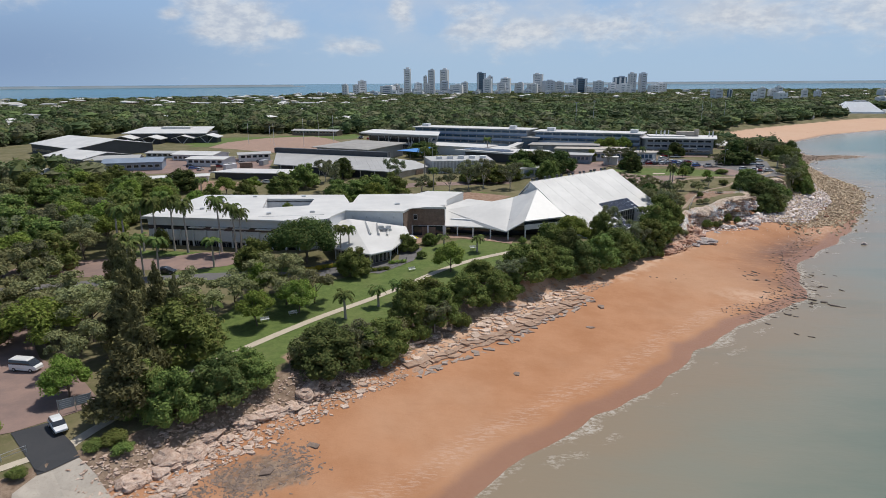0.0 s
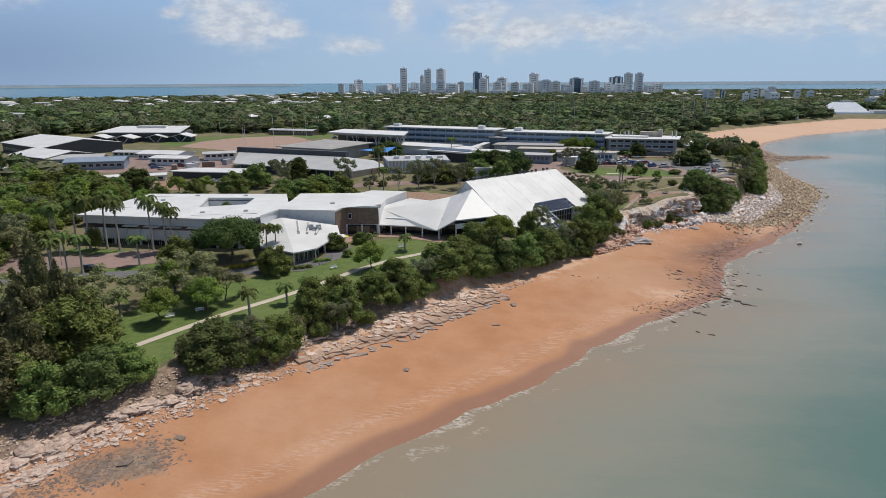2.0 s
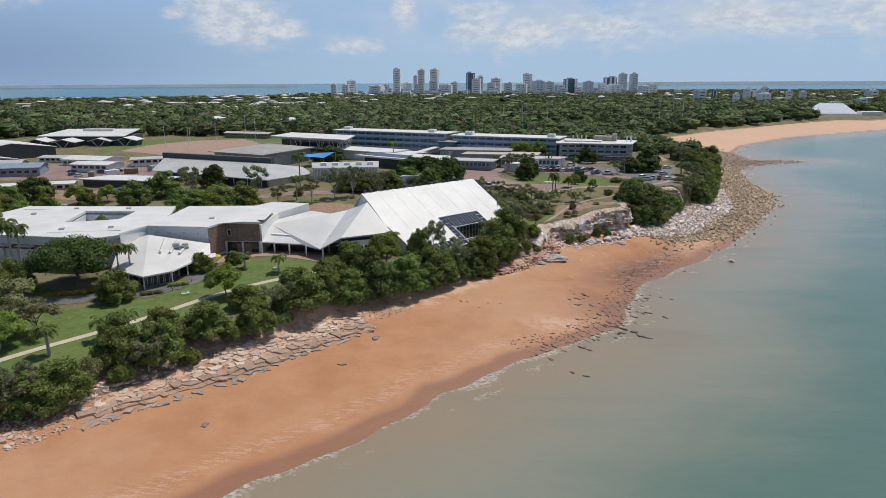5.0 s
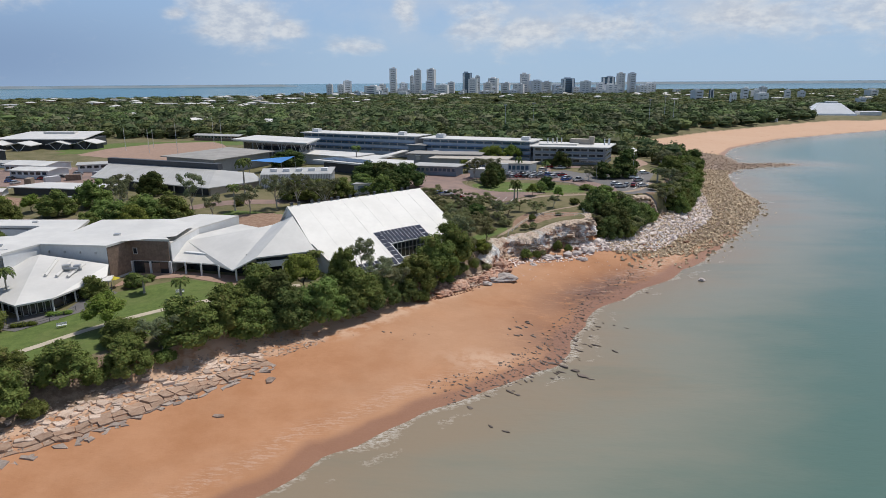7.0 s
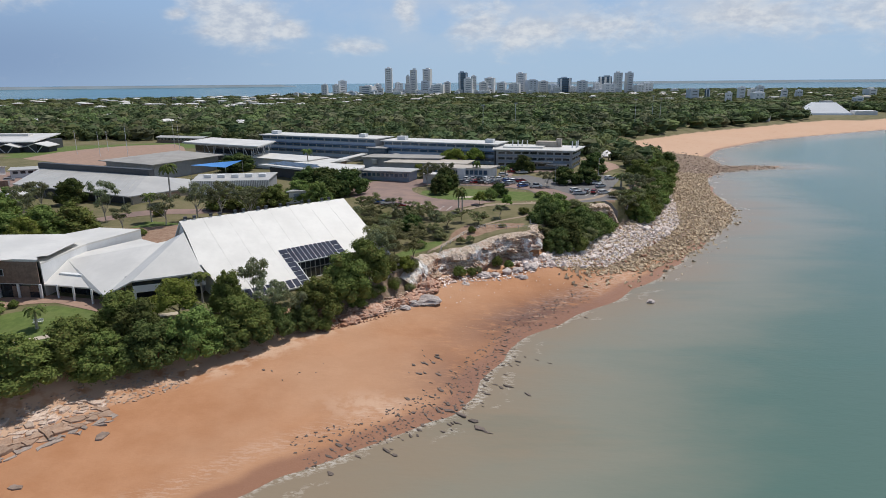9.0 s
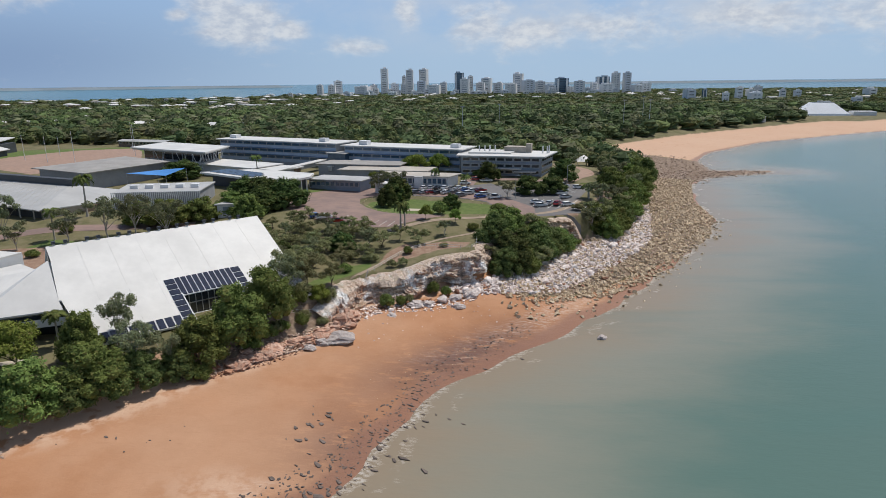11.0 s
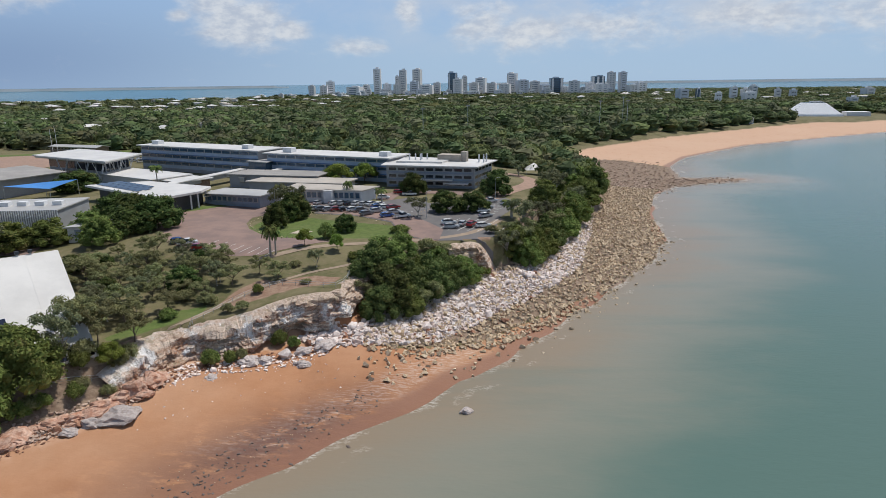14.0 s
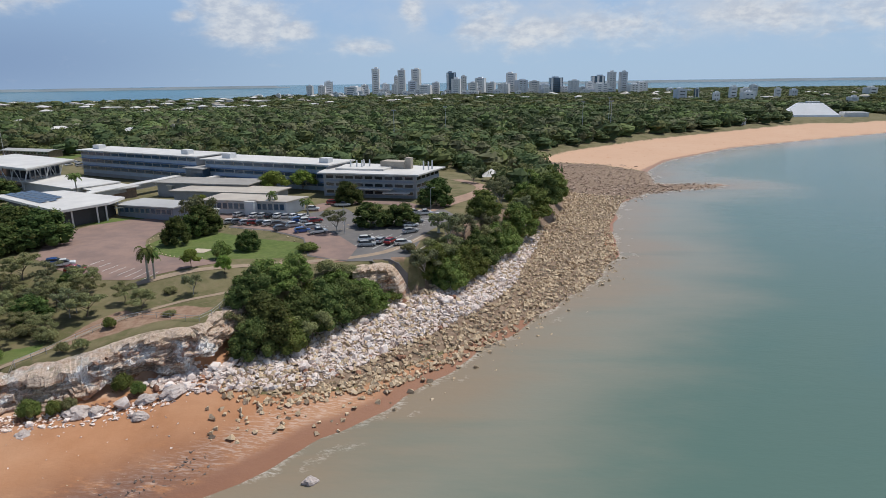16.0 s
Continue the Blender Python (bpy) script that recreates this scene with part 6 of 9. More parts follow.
# dense scrub between the gallery and the turning area
SCRUB_AREA = [(58, 206), (66, 207), (73, 212), (80, 222), (88, 229), (91.5, 235), (88, 244), (80, 252), (68, 254), (56, 258), (46, 252), (44, 236), (52, 222)]
spots = []
for x in np.arange(44, 94, 5.0):
    for y in np.arange(204, 260, 5.0):
        x1, y1 = float(x + TR.uniform(-1.7, 1.7)), float(y + TR.uniform(-1.7, 1.7))
        if inside(np.array([x1]), np.array([y1]), SCRUB_AREA)[0]:
            h = float(TR.uniform(0.34, 0.62))
            spots.append((x1, y1, h, h * float(TR.uniform(0.95, 1.3))))
for k, kinds in enumerate((OLIVE_FAR + GREYS_FAR, OLIVE_FAR + GREYS_FAR, GREYS_FAR + OLIVE_FAR, OLIVE_FAR + DARK_FAR)):
    place(kinds, spots[k::4], TR, "headland scrub")
place(SCRUB, [(x + 1.5, y - 2, .7, .8) for x, y, h, w in spots[::5]], TR, "headland shrubs")
place(OLIVE, [(97, 237.5, .42, .6), (92, 241, .42, .45)], TR, "headland trees")
place(BUSHES, [(94.9, 229.8, .6, .45), (80.5, 219, .6, .7), (101.6, 219.8, .9, .6), (104.6, 218.6, .7, .5), (91, 211.6, .9, .7), (94, 212.6, .7, .5)], TR, "headland shrubs")
place(SCRUB, [(91.4, 221, .6, .5), (94, 222, .6, .5), (97, 221.5, .6, .5), (88, 216.5, .4, .4), (84.5, 214.5, .4, .4), (99, 246, .4, .6), (104, 234, .3, .5), (146, 272, .7, .8), (96, 213.5, .7, .5), (134, 260, .8, .9), (129, 256.6, .9, .9), (132, 258.4, .8, .9), (137, 261.6, .6, .8), (99.5, 223, .6, .4), (78, 204, .6, .6), (75, 198, .6, .6), (71, 192, .7, .7)], TR, "headland shrubs")
retire(OLIVE_FAR + GREYS_FAR + BROAD_FAR + DARK_FAR + BRIGHT_FAR + BROAD + DARKS + BRIGHT + OLIVE + GREYS + DOMES + PINES + BUSHES + SCRUB + PALMS + FANS)


# ---- woods beyond, as joined crowns ----
def woodland(name, label, seed, y0, y1, step, leaves, size, crown, mats, keep, broad=0.74, tall=None):
    """A wood of joined crowns: one mesh for each leaf colour."""
    rng = np.random.default_rng(seed)
    tall = tall or crown
    rows = []
    y = y0
    while y < y1:
        half = broad * y + 60
        xs = np.arange(-half - 40, half + 130, step)
        rows.append(np.stack([xs + rng.uniform(-1.4, 1.4, len(xs)) * step, np.full(len(xs), y) + rng.uniform(-1.4, 1.4, len(xs)) * step], -1))
        y += step * 0.95
    p = np.concatenate(rows)
    hz, ds, df, de, land_in, foot_in, edge_in = lie(p[:, 0], p[:, 1])
    ok = edge_in & (de > 2) & keep(p[:, 0], p[:, 1], rng)
    p, hz = p[ok], hz[ok]
    kind = rng.integers(len(mats), size=len(p))
    for k, mat in enumerate(mats):
        q, qz = p[kind == k], hz[kind == k]
        n = len(q)
        if not n:
            continue
        hs = tall * rng.uniform(0.45, 1.3, n)
        w = crown * rng.uniform(0.5, 1.5, n)
        # leaf sprays
        d = rng.normal(size=(n, leaves, 3))
        d[..., 2] = np.abs(d[..., 2]) * 0.9 - 0.15
        d /= np.linalg.norm(d, axis=2)[..., None]
        lump = 1 + 0.24 * np.sin(d[..., :1] * 5 + rng.uniform(0, 6, (n, 1, 1))) * np.cos(d[..., 1:2] * 5 + rng.uniform(0, 6, (n, 1, 1)))
        half = np.stack([w * 0.5, w * 0.5, hs * 0.42], -1)[:, None, :]
        foot = np.stack([q[:, 0], q[:, 1], qz + hs * 0.55], -1)[:, None, :]
        c = d * lump * rng.uniform(0.84, 1.08, (n, leaves, 1)) * half + foot
        nn = d + rng.normal(size=d.shape) * 0.36
        nn /= np.linalg.norm(nn, axis=2)[..., None]
        a = np.cross(nn, rng.normal(size=d.shape))
        a /= np.linalg.norm(a, axis=2)[..., None]
        b = np.cross(nn, a)
        s = size * rng.uniform(0.5, 1.4, (n, leaves, 1))
        v = np.stack([c - a * s * 0.5 - b * s * 0.4, c - a * s * 0.4 + b * s * 0.4, c + a * s * 0.6], 2).reshape(-1, 3)
        f = np.arange(len(v))
        # hulls
        ring = np.array([(math.cos(i * math.tau / 7 + h) * r, math.sin(i * math.tau / 7 + h) * r, h) for h, r in ((-1.25, 0.8), (-0.1, 0.93), (0.5, 0.78), (0.88, 0.36)) for i in range(7)])
        hv = ring[None] * half * rng.uniform(0.66, 1.04, (n, 28, 1)) + foot
        hf = []
        for k2 in range(3):
            for i in range(7):
                p0, p1, p2, p3 = k2 * 7 + i, k2 * 7 + (i + 1) % 7, (k2 + 1) * 7 + (i + 1) % 7, (k2 + 1) * 7 + i
                hf += [p0, p1, p2, p0, p2, p3]
        for i in range(1, 6):
            hf += [21, 21 + i, 22 + i]
        hf = (np.array(hf)[None] + (np.arange(n) * 28)[:, None]).ravel() + len(v)
        me = np_mesh(name, np.concatenate([v, hv.reshape(-1, 3)]), np.concatenate([f, hf]), 3, mat)
        tone = rng.uniform(size=n) ** 1.3
        # hulls take 0.6 of the tone, painting in the shade inside each crown
        tone = np.concatenate([np.repeat(tone, leaves * 3), np.repeat(tone * 0.6, 28)])
        me.attributes.new("tone", "FLOAT", "POINT").data.foreach_set("value", np.ascontiguousarray(tone, dtype=np.float32))
        tagged(new(name, me), label, "woodland", kind="stuff")


CLEAR = [[(-175, 282), (-110, 268), (-60, 215), (60, 290), (160, 285), (178, 330), (170, 395), (60, 420), (-20, 455), (-60, 500), (-160, 530), (-290, 540), (-300, 300)],
         [(-150, 120), (200, 120), (200, 330), (-60, 330), (-180, 240)], [(540, 830), (720, 830), (700, 975), (545, 965)], [(120, 395), (186, 400), (192, 430), (150, 440)]]
MEADOW = [[(330, 900), (420, 960), (300, 990), (230, 930)], [(-560, 700), (-380, 690), (-300, 760), (-520, 800)]]


def keep_near(x, y, rng):
    ok = np.ones(len(x), bool)
    for p in CLEAR + MEADOW:
        ok &= ~inside(x, y, p)
    return ok


def keep_far(x, y, rng):
    town = np.exp(-((x - 150) / 700) ** 2 - ((y - 2550) / 260) ** 2)
    suburb = np.clip((-x - 150) / 500, 0, 0.55) * np.clip((y - 900) / 500, 0, 1)
    return keep_near(x, y, rng) & (rng.uniform(size=len(x)) > np.maximum(town * 0.8, suburb))


WOOD = [WOOD_DARK, WOOD_MID, WOOD_GREY, WOOD_DARK]
woodland("woodland", "dense green coastal woodland behind the school", 201, 225, 640, 9.0, 44, 1.9, 12.4, WOOD, keep_near, tall=10)
woodland("woodland", "dense green coastal woodland towards the city", 202, 640, 1050, 12.0, 26, 2.8, 16.5, WOOD, keep_near, tall=12)
woodland("woodland", "distant green woodland below the city", 203, 1050, 3150, 27, 20, 4.8, 32, WOOD[:3], keep_far, tall=9.5)

# ---- the school ----
def long_block(name, a, b, depth, z0, z1, label, glass_mat, roof_over=1.4, bays=14, storeys=3, plant=()):
    """A three-storey block along the front line a-b (front to the right of the way), with bands of windows and sun screens."""
    a, b = Vector(a), Vector(b)
    u = (b - a).normalized()
    n = Vector((u.y, -u.x))
    back_a, back_b = a - n * depth, b - n * depth
    t = thing(name, (0, 0, 0), label, "school building")
    part("wall", Geo().prism(ccw([tuple(a), tuple(b), tuple(back_b), tuple(back_a)]), z0 - 1.5, z1 - 0.5), GREY_WALL, t)
    o = roof_over
    q = [a - u * o + n * o, b + u * o + n * o, back_b + u * o - n * o, back_a - u * o - n * o]
    part("roof", Geo().prism(ccw([tuple(p) for p in q]), z1 - 0.45, z1), WHITE_ROOF, t)
    h = (z1 - 0.6 - z0) / storeys
    for s in range(storeys):
        zz = z0 + h * s
        band(t, "spandrel", a + u * 0.2, b - u * 0.2, zz + 0.05, zz + h * 0.46, SCREEN_WALL, 0.10)
        window_row(t, a + u * 0.3, b - u * 0.3, zz + h * 0.49, zz + h * 0.93, bays, glass_mat, 0.12, 0.06)
        band(t, "fascia", a + u * 0.2, b - u * 0.2, zz + h * 0.935, zz + h * 1.04, BLUE_WALL, 0.16)
        if s:
            p, w = a + n * 0.12, (b - a)
            g = Geo().prism(ccw([tuple(p), tuple(p + w), tuple(p + w + n * 0.9), tuple(p + n * 0.9)]), zz + 0.1, zz + 0.22)
            part("sun_screen", g, BLUE_WALL, t)
    window_row(t, tuple(b - n * 0.3), tuple(back_b + n * 0.3), z0 + h * 1.3, z0 + h * 1.9, 4, glass_mat, 0.3, 0.06)
    for k, d, s, hh in plant:
        p = a + u * ((b - a).length * k) - n * d
        part("plant_box", Geo().box((p.x, p.y, z1 - 0.01), (s, s * 0.8, hh), math.atan2(u.y, u.x)), WHITE_WALL, t)
    return t


long_block("classroom_block", (-18.5, 419.0), (50.5, 383.5), 15, 14, 24.6, "long three-storey school block with blue sky-tinted glazing and a white roof", GLASS_SKY, plant=((0.07, 6, 4.5, 1.8), (0.86, 5, 4, 1.8)))
long_block("classroom_block", (55.0, 381.0), (110.5, 356.0), 15, 14, 23.9, "long three-storey school block with blue sky-tinted glazing and a white roof", GLASS_SKY, plant=((0.14, 5, 4.5, 2.0), (0.93, 5, 4, 1.8)), bays=12)
flat_building("link_building", [(47, 380), (56, 375), (58, 383), (50, 388)], 14, 20.2, GLASS_SKY, GREY_ROOF, "glazed link between two school blocks", over=0.8)


def science_block():
    t = thing("science_block", (0, 0, 0), "grey three-storey science block under a broad white roof", "school building")
    A, B, C, D = (110.5, 347.0), (144.0, 338.5), (151.5, 356.5), (113.5, 372)
    z0, z1 = 14, 22.3
    part("wall", Geo().prism([A, B, C, D], 12, z1 - 0.4), GREY_WALL, t)
    part("roof", Geo().prism(offset_poly([A, B, C, D], 1.8), z1 - 0.35, z1 + 0.1), WHITE_ROOF, t)
    part("upper_roof", Geo().prism([(114, 352), (132, 347.5), (135, 356), (116, 364)], z1 + 0.103, z1 + 0.75), WHITE_ROOF, t)
    for k, (p, q, n) in enumerate(((A, B, 9), (B, C, 5))):
        for s in range(3):
            zz = z0 + 2.6 * s
            window_row(t, Vector(p).lerp(Vector(q), 0.02), Vector(p).lerp(Vector(q), 0.98), zz + 0.9, zz + 2.2, n, GLASS, 0.25, 0.06)
            band(t, "screen", Vector(p).lerp(Vector(q), 0.02), Vector(p).lerp(Vector(q), 0.98), zz + 0.1, zz + 0.7, BLUE_GREY, 0.14)
    part("stair_tower", Geo().prism(ccw([(128.4, 343.8), (130.6, 343.2), (130.9, 344.4), (128.8, 345)]), 12, z1 - 0.5), DARK_WALL, t)
    part("porch_roof", Geo().prism(ccw([(124, 343), (136, 340), (135.3, 337.6), (123.3, 340.6)]), 17.0, 17.3), WHITE_ROOF, t)
    part("porch_roof", Geo().prism(ccw([(133, 340.4), (142, 338.2), (141.3, 335.4), (132.3, 337.6)]), 15.9, 16.15), WHITE_ROOF, t)
    part("plant_room", Geo().prism(ccw([(130, 356), (139, 352.6), (141, 357), (132, 361)]), z1 + 0.1, z1 + 2.6), CONCRETE, t)
    part("plant_stack", Geo().prism(ccw([(139.2, 353.4), (141.4, 352.6), (142.2, 354.4), (140, 355.4)]), z1 + 0.1, z1 + 4.0), CONCRETE, t)
    for x, y in ((119, 356), (121.4, 355.2), (123.4, 354.5), (123.8, 357), (126, 356.2), (146.2, 350), (148, 349.5), (149.2, 352)):
        part("flue", Geo().bar((x, y, z1), (x, y, z1 + 3.2), 0.3, 0.25, 8), WHITE_WALL, t)
    return t


science_block()


def hall(name, poly, z0, z1, label, trees):
    """An assembly hall: glazed box under a thin broad roof on branching posts."""
    poly = ccw(poly)
    t = thing(name, (0, 0, 0), label, "school hall")
    core = offset_poly(poly, -5.0)
    part("wall", Geo().prism(core, z0 - 1, z1 - 1.2), GREY_WALL, t)
    part("roof", Geo().prism(poly, z1 - 0.5, z1), WHITE_ROOF, t)
    part("soffit", Geo().prism(offset_poly(poly, -0.8), z1 - 1.15, z1 - 0.503), GREY_ROOF, t)
    for i in range(len(core)):
        a, b = core[i], core[(i + 1) % len(core)]
        window_row(t, a, b, z0 + 1, z0 + 3.6, 6)
        window_row(t, a, b, z0 + 4.6, z1 - 1.8, 6)
    for x, y in trees:
        z = Z(x, y)
        part("post", Geo().bar((x, y, z - 0.3), (x, y, z + 3.4), 0.28, 0.25, 8), WHITE_WALL, t)
        for dx, dy in ((2.2, 0.8), (-2.2, -0.8), (0.8, 2.2)):
            part("strut", Geo().bar((x, y, z + 3.2), (x + dx, y + dy, z1 - 1.1), 0.16, 0.12, 6), WHITE_WALL, t)
    return t


hall("assembly_hall", [(-51, 385), (-3, 356.5), (-2, 386), (-45, 412)], 13.6, 23.6, "assembly hall with a thin white roof on branching posts", [(-9, 362.5), (-5.5, 370), (-5, 378), (-19, 369), (-33, 377.5)])
flat_building("gymnasium", [(-68, 340), (-39, 324), (-23, 358), (-51, 378)], 13.2, 19.2, GREY_WALL, BROWN_ROOF, "gymnasium with a low weathered grey roof", over=2.2, rise=1.3)


def shed():
    """Performing arts shed: a pale sheet roof with a raised dark clerestory along its ridge."""
    t = thing("arts_centre", (0, 0, 0), "broad grey metal-roofed arts centre with a dark raised clerestory", "school building")
    r0, r1 = Vector((-84, 318, 19.0)), Vector((-27, 292, 19.0))
    f0, f1, f2 = Vector((-79, 292, 16.2)), Vector((-20, 263, 16.0)), Vector((-6, 284, 15.6))
    e1, e2 = Vector((-14, 300, 16.4)), Vector((-78, 332, 16.4))
    part("wall", Geo().prism(ccw([(-77, 294), (-21, 266), (-8.5, 284), (-16, 298), (-76, 328)]), 11, 15.7), DARK_WALL, t)
    for q in ((r0, f0, f1, r1), (r1, f1, f2), (r1, f2, e1), (r0, r1, e1, e2)):
        part("roof", Geo().slab([tuple(p) for p in q], 0.35), GREY_ROOF, t)
    d = Vector((0.42, 0.9, 0))
    g = Geo().prism(ccw([(r0.x - 1, r0.y), (r1.x + 1, r1.y), (r1.x + 1 + d.x * 2.5, r1.y + d.y * 2.5), (r0.x - 1 + d.x * 2.5, r0.y + d.y * 2.5)]), 18.7, 21.2)
    part("clerestory", g, DARK_WALL, t, "dark raised clerestory")
    roof_ribs(t, r0, r1, f1, f0, 22, GREY_ROOF, 0.08)
    part("side_wall", Geo().prism(ccw([(-19.5, 264.3), (-7, 282.8), (-8, 283.5), (-20.5, 265)]), 11.5, 15.5), CONCRETE, t)
    for k in range(9):
        p = f0.lerp(f1, (k + 0.5) / 9)
        part("post", Geo().box((p.x + 0.3, p.y + 0.6, 11), (0.3, 0.3, 5.0)), STEEL, t)
    part("door", Geo().prism(ccw([(-12.2, 274.3), (-9.4, 278.4), (-9.2, 278.2), (-12.0, 274.1)]), 12.4, 15.2), BRICK, t, "rust-red roller door")
    return t


shed()


def striped_block():
    t = flat_building("screened_block", [(-5, 280), (22, 282), (20, 302), (-9, 298)], 13.2, 18.2, GREY_WALL, GREY_ROOF, "low block behind a pale vertical louvre screen", over=0.4)
    a, b = Vector((-5.6, 279.2)), Vector((22.6, 281.3))
    u = (b - a).normalized()
    for k in range(46):
        p = a + u * ((b - a).length * k / 45)
        part("louvre", Geo().box((p.x, p.y - 0.2, 13.0), (0.28, 0.16, 5.6), math.atan2(u.y, u.x)), WHITE_WALL, t)
    for k in range(5):
        part("roof_fan", Geo().box((-2 + 5 * k, 288 + k * 0.5, 18.55), (2.6, 2.2, 1.2), 0.1), WHITE_WALL, t)


striped_block()


def shade_sail(pts, label):
    t = thing("shade_sail", (pts[0][0], pts[0][1], 0), label, "shade sail")
    o = Vector((pts[0][0], pts[0][1], 0))
    a, b, c, d = (Vector(p) - o for p in pts)
    v, f = [], []
    for i in range(7):
        for j in range(7):
            s, r = i / 6, j / 6
            p = a.lerp(b, s).lerp(d.lerp(c, s), r)
            p.z -= 1.1 * math.sin(math.pi * s) * math.sin(math.pi * r)
            v.append(tuple(p))
    for i in range(6):
        for j in range(6):
            f.append((i * 7 + j, (i + 1) * 7 + j, (i + 1) * 7 + j + 1, i * 7 + j + 1))
    part("cloth", Geo().add(v + [(x, y, z - 0.05) for x, y, z in v], f + [tuple(k + 49 for k in q[::-1]) for q in f]), BLUE_SAIL, t, smooth=True)
    for p in (a, b, c, d):
        part("post", Geo().bar((p.x, p.y, 12.5), (p.x, p.y, p.z), 0.12), STEEL, t)


shade_sail([(-24, 326, 18.6), (-10, 330, 17.0), (-6, 341, 18.8), (-18, 340, 18.0)], "bright blue shade sail between school buildings")


def canteen():
    """The low hall by the turning area: white roof with dark solar panels, open verandah."""
    t = thing("canteen", (0, 0, 0), "low white-roofed hall with roof panels and an open front", "school building")
    roof = [(6, 325), (45.4, 296.6), (53.2, 309.4), (53, 319), (24.8, 333.4)]
    part("roof", Geo().prism(ccw(roof), 18.3, 19.0), WHITE_ROOF, t)
    part("wall", Geo().prism(ccw(offset_poly(ccw(roof), -2.6)), 12.5, 18.25), DARK_WALL, t)
    part("end_wall", Geo().prism(ccw([(12, 326), (40, 305.5), (40.6, 306.3), (12.6, 326.8)]), 12.5, 14.6), WHITE_WALL, t)
    for p in ((45.4, 298.4), (46.8, 300.6), (50.6, 307), (52, 309.4), (36, 305.2), (51.6, 317)):
        part("post", Geo().box((*p, 12.8), (0.45, 0.45, 5.5), 0.6), WHITE_WALL, t)
    part("porch_roof", Geo().prism(ccw([(52, 314), (57, 317), (56, 328), (50, 326)]), 16.2, 16.5), WHITE_ROOF, t)
    u, n = Vector((0.805, -0.593)), Vector((0.593, 0.805))
    for r in range(3):
        for k in range(7):
            p = Vector((10.0, 325.4)) + u * (k * 4.0) + n * (r * 3.0)
            if k + r > 7:
                continue
            c = [p, p + u * 3.6, p + u * 3.6 + n * 2.2, p + n * 2.2]
            part("solar_panel", Geo().slab([(c[0].x, c[0].y, 19.15), (c[1].x, c[1].y, 19.15), (c[2].x, c[2].y, 19.4), (c[3].x, c[3].y, 19.4)], 0.12), PANEL, t)
    return t


canteen()
flat_building("white_block", [(-11, 364.5), (20.8, 345), (29.2, 358.6), (-4, 379)], 13.8, 17.6, WHITE_WALL, WHITE_ROOF, "low white flat-roofed school block", over=1.2)
flat_building("white_block", [(22, 349), (33, 341), (40, 352), (29, 359)], 13.8, 17.0, BRICK, WHITE_ROOF, "low brick school block with a flat white roof", over=1.2)
flat_building("covered_walk", [(30, 337), (33, 334.6), (47, 374.6), (44, 376.4)], 17.2, 17.4, STEEL, WHITE_ROOF, "long white covered walkway roof", "walkway", over=0.3)
flat_building("covered_walk", [(52.4, 350.4), (54.4, 349.4), (63.4, 373), (61.4, 374)], 17.2, 17.5, STEEL, WHITE_ROOF, "long white covered walkway roof", "walkway", over=0.3)
flat_building("tan_block", [(60, 338), (96, 330), (99, 341), (64, 350)], 13.8, 17.6, GREY_WALL, TAN_ROOF, "low school block with a tan flat roof", over=1.0)
flat_building("grey_block", [(48, 352), (84, 344), (87, 356), (52, 364)], 13.8, 18.4, GREY_WALL, BROWN_ROOF, "low school block with a weathered grey roof", over=1.0)
low = flat_building("office_block", [(77.5, 320.5), (105, 315.5), (109, 323), (80, 331)], 13.9, 17.4, WHITE_WALL, TAN_ROOF, "low white office block beside the car park with a tan roof", over=1.0)
window_row(low, (77.9, 320.4), (104.6, 315.5), 14.8, 16.8, 14, GLASS_SKY, 0.15, 0.06)
low = flat_building("office_block", [(52, 316), (72, 310), (75, 318), (56, 325)], 13.9, 17.0, BLUE_GREY, GREY_ROOF, "low blue-grey office block with a flat roof", over=1.2)
window_row(low, (52.4, 315.9), (71.6, 310.1), 14.8, 16.4, 10, GLASS_SKY, 0.15, 0.06)
low = flat_building("garage", [(33, 268), (42, 270.6), (44, 277), (35, 276)], 13.2, 16.2, WHITE_WALL, GREY_ROOF, "low white garage with grey roller doors under a fig tree", over=0.5)
for k in range(3):
    band(low, "roller_door", (34.6 + 2.3 * k, 268.46 + 0.665 * k), (36.5 + 2.3 * k, 269.0 + 0.665 * k), 13.3, 15.6, BLUE_GREY, 0.06)
flat_building("kiosk", [(78, 307), (84, 305), (86, 310), (80, 312)], 13.8, 16.4, WHITE_WALL, WHITE_ROOF, "small white kiosk with a dark red band", over=0.3)
flat_building("store", [(92, 315.5), (95, 315), (95.6, 317), (92.6, 317.6)], 13.9, 17.4, WHITE_WALL, WHITE_ROOF, "small white upright store by the office", over=0.1)

# west: workshops, sports halls and demountables
flat_building("black_pavilion", [(-101, 276.5), (-67.6, 270), (-63, 281), (-95, 286)], 11.8, 14.6, DARK_WALL, WHITE_ROOF, "low dark pavilion with a white sheet roof", over=1.2)


